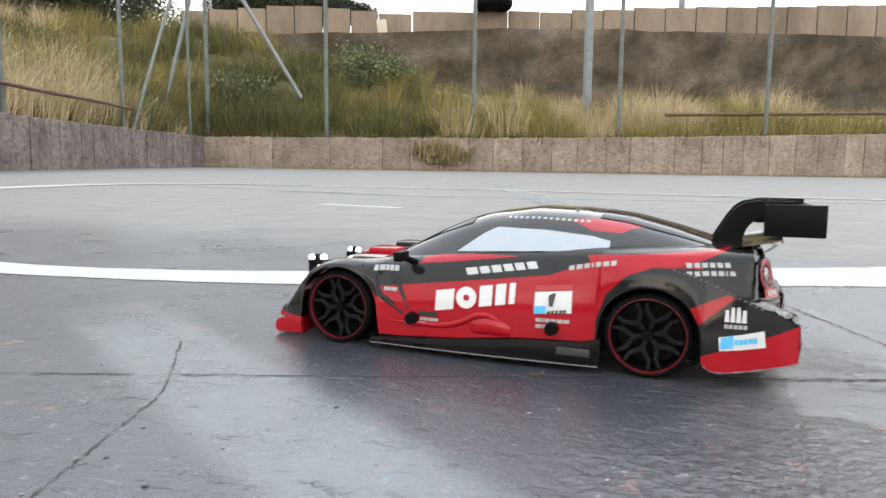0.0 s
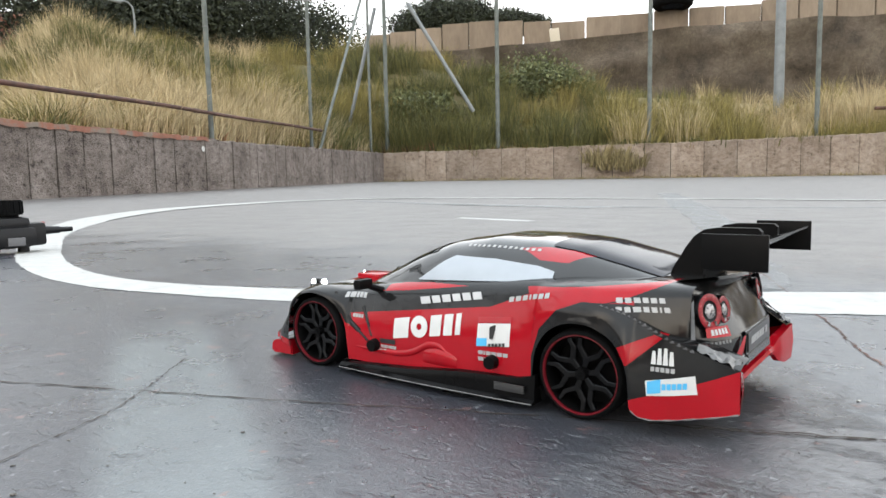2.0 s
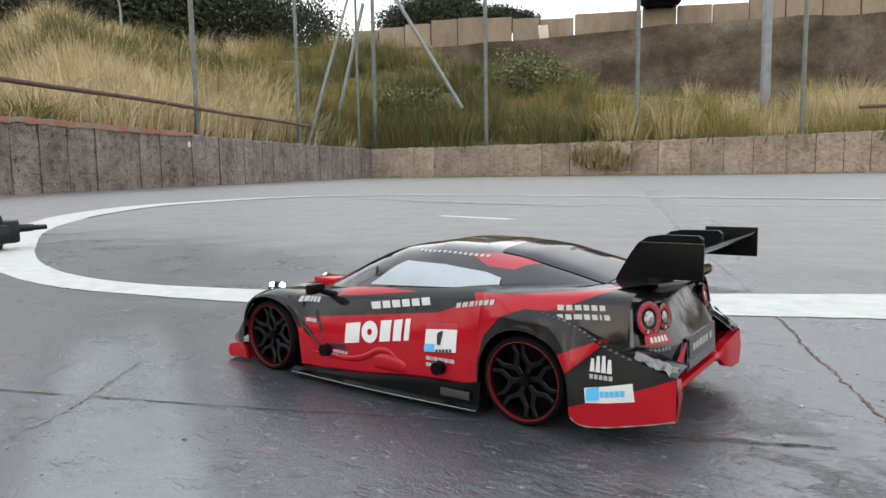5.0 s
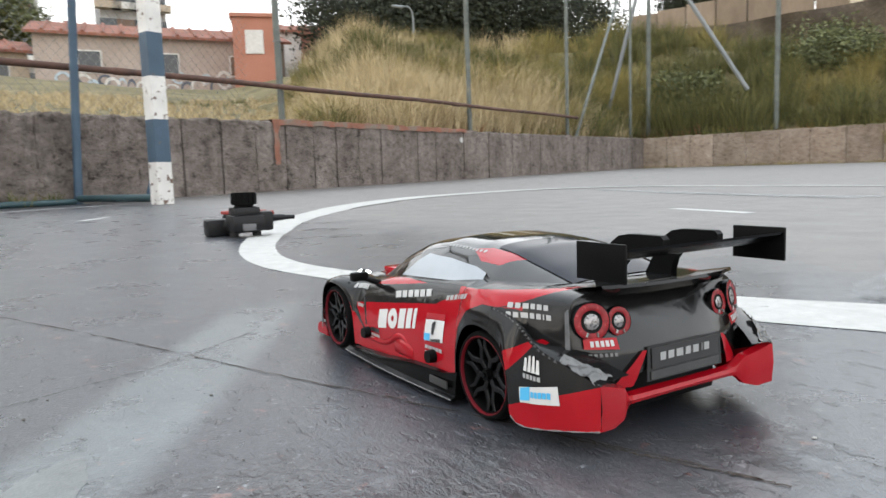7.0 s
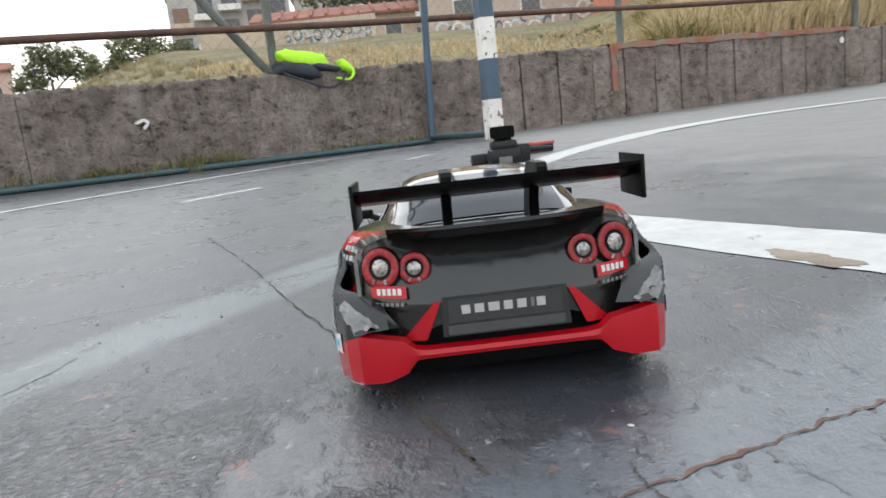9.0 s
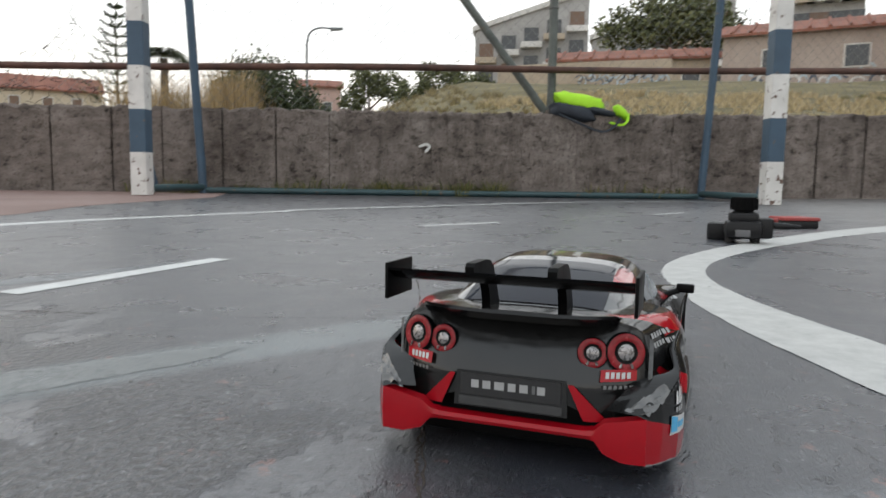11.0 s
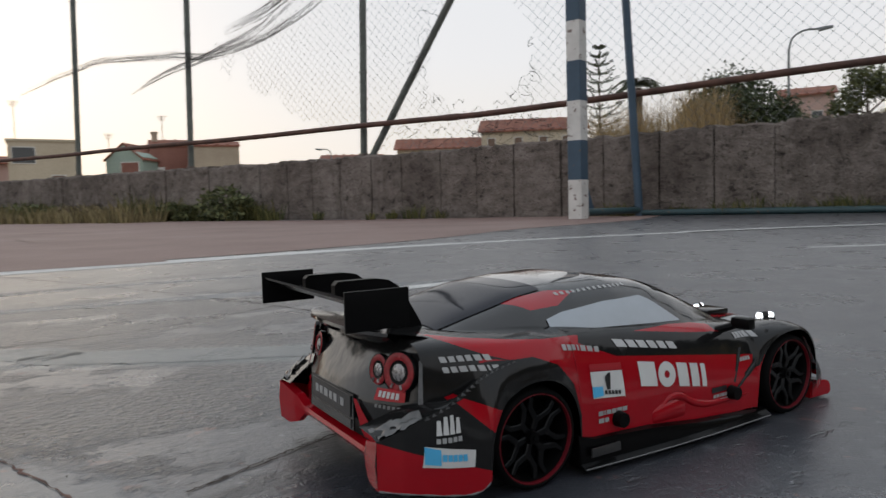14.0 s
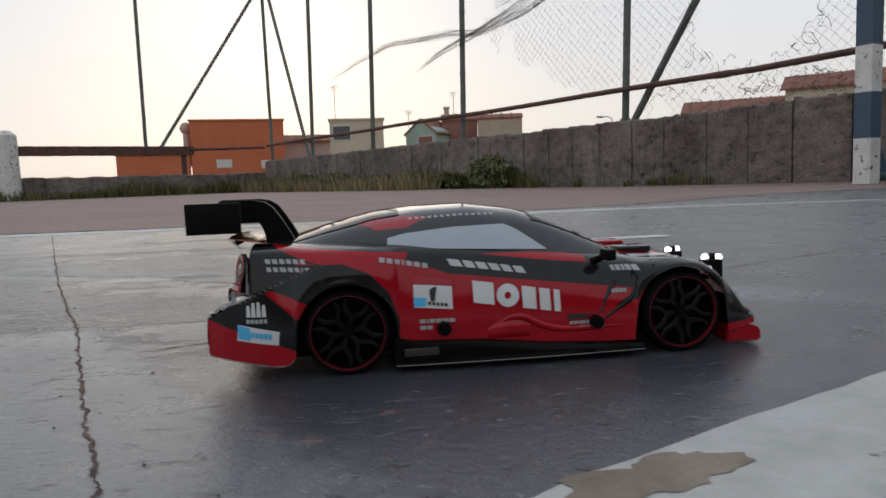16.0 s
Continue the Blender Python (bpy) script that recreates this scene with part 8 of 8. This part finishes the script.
street_lamp((25.27, 15.66, 1.58), 4.75, 1.0, (0.5, -0.86), "slim street lamp with a curved arm")
street_lamp((27.53, -15.64, 3.87), 3.9, 0.5, (0.3, 0.9), "slim street lamp before the dark pine")
street_lamp((21.03, 51.72, 1.04), 3.7, 0.8, (-0.9, 0.3), "distant street lamp with a curved arm")


far_weeds = []
for u in g.uniform(-0.5, 7.0, 240):
    q = far_fence(u, 0.0) + WALL_D * (0.05 + 0.35 * g.uniform() ** 2)
    far_weeds.append((q.x, q.y, q.z - 0.02, g.uniform(0.5, 1.1) * (0.3 + 1.1 * smoothstep(-0.25, 0.4, noise.noise(Vector((u * 0.8, 7.0, 0)))))))
blades("weeds", far_weeds, 0.34, 0.009, GREEN_BLADE, "green and brown weeds along the court's far end", 21, 26, 0.25, 0.8, "weeds")

# television aerials on the roofs
def aerial(at, height):
    a = empty("aerial", "thin rusty television aerial on a roof", "aerial", "roof aerials", at)
    bm = bmesh.new()
    tube(bm, (0, 0, -0.3), (0, 0, height), 0.03, None, 6)
    part("mast", bm, RUST, a, "", None)
    for k in range(4):
        bm = bmesh.new()
        w = 0.42 - 0.07 * k
        tube(bm, (-w, 0.1, height - 0.05 - 0.13 * k), (w, -0.1, height - 0.05 - 0.13 * k), 0.018, None, 5)
        part("rod", bm, RUST, a, "", None)


aerial((-0.62, 64.38, 6.03), 3.2)
aerial((6.53, 68.58, 5.87), 1.4)
aerial((11.33, 69.84, 7.21), 2.0)

# ---- small things left on the court and the wall ----
TX_BLACK = plain("handset_black_plastic", (0.009, 0.009, 0.010), 0.4, specular=0.25)
TX_RED = plain("dull_red_plastic", (0.30, 0.045, 0.04), 0.5)
TX_GREY = plain("grey_plastic_panel", (0.10, 0.10, 0.105), 0.35)
LIME = surface("lime_green_fabric", [(0.3, (0.36, 0.72, 0.02)), (0.7, (0.46, 0.86, 0.04))], 9.0, 300.0, 0.7, 0.4, 0.004)
NAVY = surface("dark_navy_fabric", [(0.3, (0.014, 0.018, 0.026)), (0.7, (0.03, 0.037, 0.05))], 9.0, 300.0, 0.75, 0.4, 0.004)


def handset():
    """A pistol-grip radio handset lying on its side on the court."""
    h = empty("radio_handset", "black pistol-grip radio handset lying on the court", "remote control", "", (0.966, -0.139, 0.0), -90)
    h.scale = (0.692, 0.692, 0.692)
    bm = bmesh.new()
    box(bm, (-0.045, -0.05, 0.012), (0.045, 0.045, 0.060), 0.018)
    box(bm, (-0.036, -0.036, 0.050), (0.036, 0.033, 0.080), 0.012)
    part("body", bm, TX_BLACK, h)
    bm = bmesh.new()
    tube(bm, (0, 0, 0.076), (0, 0, 0.086), 0.024, None, 20)
    tube(bm, (0, 0, 0.085), (0, 0, 0.117), 0.032, 0.031, 28)
    w = part("steering_wheel", bm, RUBBER, h, "black foam steering wheel")
    for k in range(14):
        a = k * math.tau / 14
        bm = bmesh.new()
        box(bm, (0.030, -0.0035, 0.088), (0.0335, 0.0035, 0.114), 0.001, Matrix.Rotation(a, 4, "Z"))
        part("rib", bm, RUBBER, w)
    bm = bmesh.new()
    grid_mesh(bm, [[(-0.012 - 0.5 * (y - 0.03) + 0.020 * math.cos(a), y, 0.026 + 0.021 * math.sin(a)) for a in np.linspace(0, math.tau, 14, endpoint=False)] for y in (0.03, 0.045, 0.06, 0.08)], closed=True)
    bmesh.ops.recalc_face_normals(bm, faces=bm.faces[:])
    bmesh.ops.holes_fill(bm, edges=bm.edges[:])
    part("grip", bm, TX_BLACK, h)
    bm = bmesh.new()
    box(bm, (-0.085, 0.058, 0.0), (-0.008, 0.112, 0.046), 0.009)
    part("grip_foot", bm, TX_BLACK, h)
    bm = bmesh.new()
    box(bm, (0.03, -0.03, 0.014), (0.07, 0.02, 0.066), 0.009)
    part("trigger_guard", bm, TX_BLACK, h)
    bm = bmesh.new()
    tube(bm, (0.065, -0.004, 0.046), (0.105, -0.010, 0.046), 0.010, 0.008, 12)
    tube(bm, (0.105, -0.010, 0.046), (0.132, -0.014, 0.046), 0.0065, 0.0055, 12)
    part("aerial_stub", bm, TX_BLACK, h)
    bm = bmesh.new()
    tube(bm, (0.07, 0.012, 0.058), (0.082, 0.012, 0.060), 0.006, None, 10)
    part("red_button", bm, TX_RED, h, "small dull red button")
    bm = bmesh.new()
    box(bm, (-0.020, -0.0525, 0.018), (0.015, -0.049, 0.036), 0.0012)
    part("panel", bm, TX_GREY, h, "grey glossy panel")
    for x in (-0.03, 0.03):
        bm = bmesh.new()
        tube(bm, (x, 0, 0.0), (x, 0, 0.016), 0.012, None, 12)
        part("foot", bm, TX_BLACK, h)


handset()


def red_tray():
    t = empty("red_case", "flat dull red plastic case lying on the court", "case", "", (1.497, -0.284, 0.0), -68)
    t.scale = (0.75, 0.75, 0.75)
    bm = bmesh.new()
    box(bm, (-0.055, -0.05, 0.0), (0.055, 0.05, 0.024), 0.006)
    part("base", bm, TX_BLACK, t)
    bm = bmesh.new()
    box(bm, (-0.058, -0.053, 0.024), (0.058, 0.053, 0.036), 0.005)
    part("lid", bm, TX_RED, t, "dull red lid")
    return t


red_tray()


def bag():
    """A soft bag lying over the wall's top: bulging lime top, dark underside, hanging strap."""
    b0 = on_wall(4.97, 0.05, 0.0)
    g = empty("bag", "lime-green and navy cloth bag lying on the wall", "bag", "", (0, 0, 0))
    g.matrix_world = Matrix(((WALL_D.x, WALL_N.x, 0, b0.x), (WALL_D.y, WALL_N.y, 0, b0.y), (0, 0, 1, 0), (0, 0, 0, 1)))

    def lump(x0, x1, y0, y1, z0, z1, seed, sharp=2.4):
        bm = bmesh.new()
        bmesh.ops.create_uvsphere(bm, u_segments=28, v_segments=16, radius=1.0)
        for v2 in bm.verts:
            p = v2.co
            q = Vector([math.copysign(abs(c) ** (2 / sharp), c) for c in p])
            w = 1.0 + 0.22 * noise.noise(p * 2.2 + Vector((seed, 0, 0))) + 0.11 * noise.noise(p * 5 + Vector((0, seed, 0)))
            v2.co = Vector(((x0 + x1) / 2 + q.x * w * (x1 - x0) / 2, (y0 + y1) / 2 + q.y * (y1 - y0) / 2, (z0 + z1) / 2 + q.z * w * (z1 - z0) / 2 - 0.025 * q.x))
        return bm

    part("top_cover", lump(-0.20, 0.11, -0.07, 0.12, 0.540, 0.652, 1, 2.8), LIME, g, "lime-green cover", 180)
    part("underside", lump(-0.240, 0.05, -0.090, 0.10, 0.480, 0.580, 2, 3.0), NAVY, g, "dark navy underside", 180)
    part("side_pocket", lump(-0.05, 0.20, -0.075, 0.05, 0.515, 0.565, 3), NAVY, g, "dark navy pocket", 180)
    part("handle_pad", lump(0.17, 0.255, -0.09, 0.02, 0.50, 0.575, 4), LIME, g, "lime-green padded end", 180)

    def band(points, wide, thick):
        c = curve_through(points, 8)
        bm = bmesh.new()
        rows = []
        for k, p in enumerate(c):
            t = Vector(c[min(k + 1, len(c) - 1)] - c[max(k - 1, 0)]).normalized()
            up = t.cross(Vector((0, 1, 0))).normalized()
            p = Vector(p)
            rows.append([p + up * thick + Vector((0, -wide, 0)), p + up * thick + Vector((0, wide, 0)), p - up * thick + Vector((0, wide, 0)), p - up * thick + Vector((0, -wide, 0))])
        grid_mesh(bm, rows, closed=True)
        bmesh.ops.recalc_face_normals(bm, faces=bm.faces[:])
        return bm

    part("strap", band([(-0.20, -0.085, 0.515), (-0.08, -0.105, 0.462), (0.04, -0.11, 0.416), (0.10, -0.11, 0.414), (0.15, -0.105, 0.442), (0.20, -0.085, 0.50)], 0.010, 0.006), NAVY, g, "dark hanging strap", 60)
    part("lime_strap", band([(0.13, -0.085, 0.47), (0.20, -0.09, 0.455), (0.24, -0.085, 0.48), (0.25, -0.07, 0.53)], 0.010, 0.006), LIME, g, "lime-green strap", 60)


bag()

# peeled white marks and a streak of red paint on the long wall
MARK_WHITE = line_paint("peeled_white_paint", (0.62, 0.61, 0.58), 0.62)
bm = bmesh.new()
grid_mesh(bm, [[on_wall(3.96 + (0.034 * f + 0.006 * math.sin(3 * a)) * math.cos(a), -0.016, 0.275 + (0.028 * f + 0.004 * math.sin(2 * a)) * math.sin(a)) for a in np.linspace(-1.5, 2.9, 18)] for f in (1.0, 0.45)])
structure("wall_mark", bm, MARK_WHITE, "white ring-shaped peeled paint mark on the wall", "paint mark")
bm = bmesh.new()
grid_mesh(bm, [[on_wall(10.22 + 0.035 * f * math.cos(a), -0.014, 0.43 + 0.03 * f * math.sin(a)) for a in np.linspace(0, math.tau, 12)] for f in (1.0, 0.1)])
structure("wall_mark", bm, MARK_WHITE, "small white paint spot on the wall", "paint mark")
rng = random.Random(61)
bm = bmesh.new()
grid_mesh(bm, [[on_wall(7.35 - 0.02 + rng.uniform(-0.012, 0.012), -0.013, z), on_wall(7.35 + 0.035 + rng.uniform(-0.015, 0.015), -0.013, z)] for z in np.linspace(0.20, wall_top(7.35) - 0.01, 12)])
structure("wall_mark", bm, BRICK_CAP, "crumbled red streak running down the wall", "paint mark")

# crumbs of grit and dry leaf bits on the court
GRIT = surface("grit_crumbs", [(0.35, (0.04, 0.036, 0.034)), (0.5, (0.16, 0.15, 0.14)), (0.6, (0.5, 0.5, 0.5))], 14.0, 200.0, 0.9, 0.4, 0.001)
rng = random.Random(62)
bm = bmesh.new()
for k in range(260):
    if k % 3 == 0:
        x, y = rng.gauss(-0.05, 0.22), rng.gauss(0.40, 0.10)
    elif k % 3 == 1:
        x, y = rng.gauss(-0.42, 0.12), rng.gauss(0.1, 0.35)
    else:
        x, y = rng.uniform(-1.2, 2.5), rng.uniform(-3.0, 2.4)
    x, y = x * 0.58, y * 0.58
    if abs(x) < 0.15 and abs(y) < 0.07:
        continue
    r = rng.uniform(0.0002, 0.0005) * (1.6 if k % 17 == 0 else 1.0)
    bmesh.ops.create_icosphere(bm, subdivisions=1, radius=1.0, matrix=Matrix.Translation((x, y, r * 0.6 + ground_z(x, y))) @ Matrix.Rotation(rng.uniform(0, 3), 4, "Z") @ Matrix.Diagonal((r * rng.uniform(0.8, 2.4), r, r * 0.6, 1)))
tagged(mesh_ob("grit", bm, GRIT, None, "", 60), "scattered crumbs of grit and dry bits", "grit", kind="stuff")
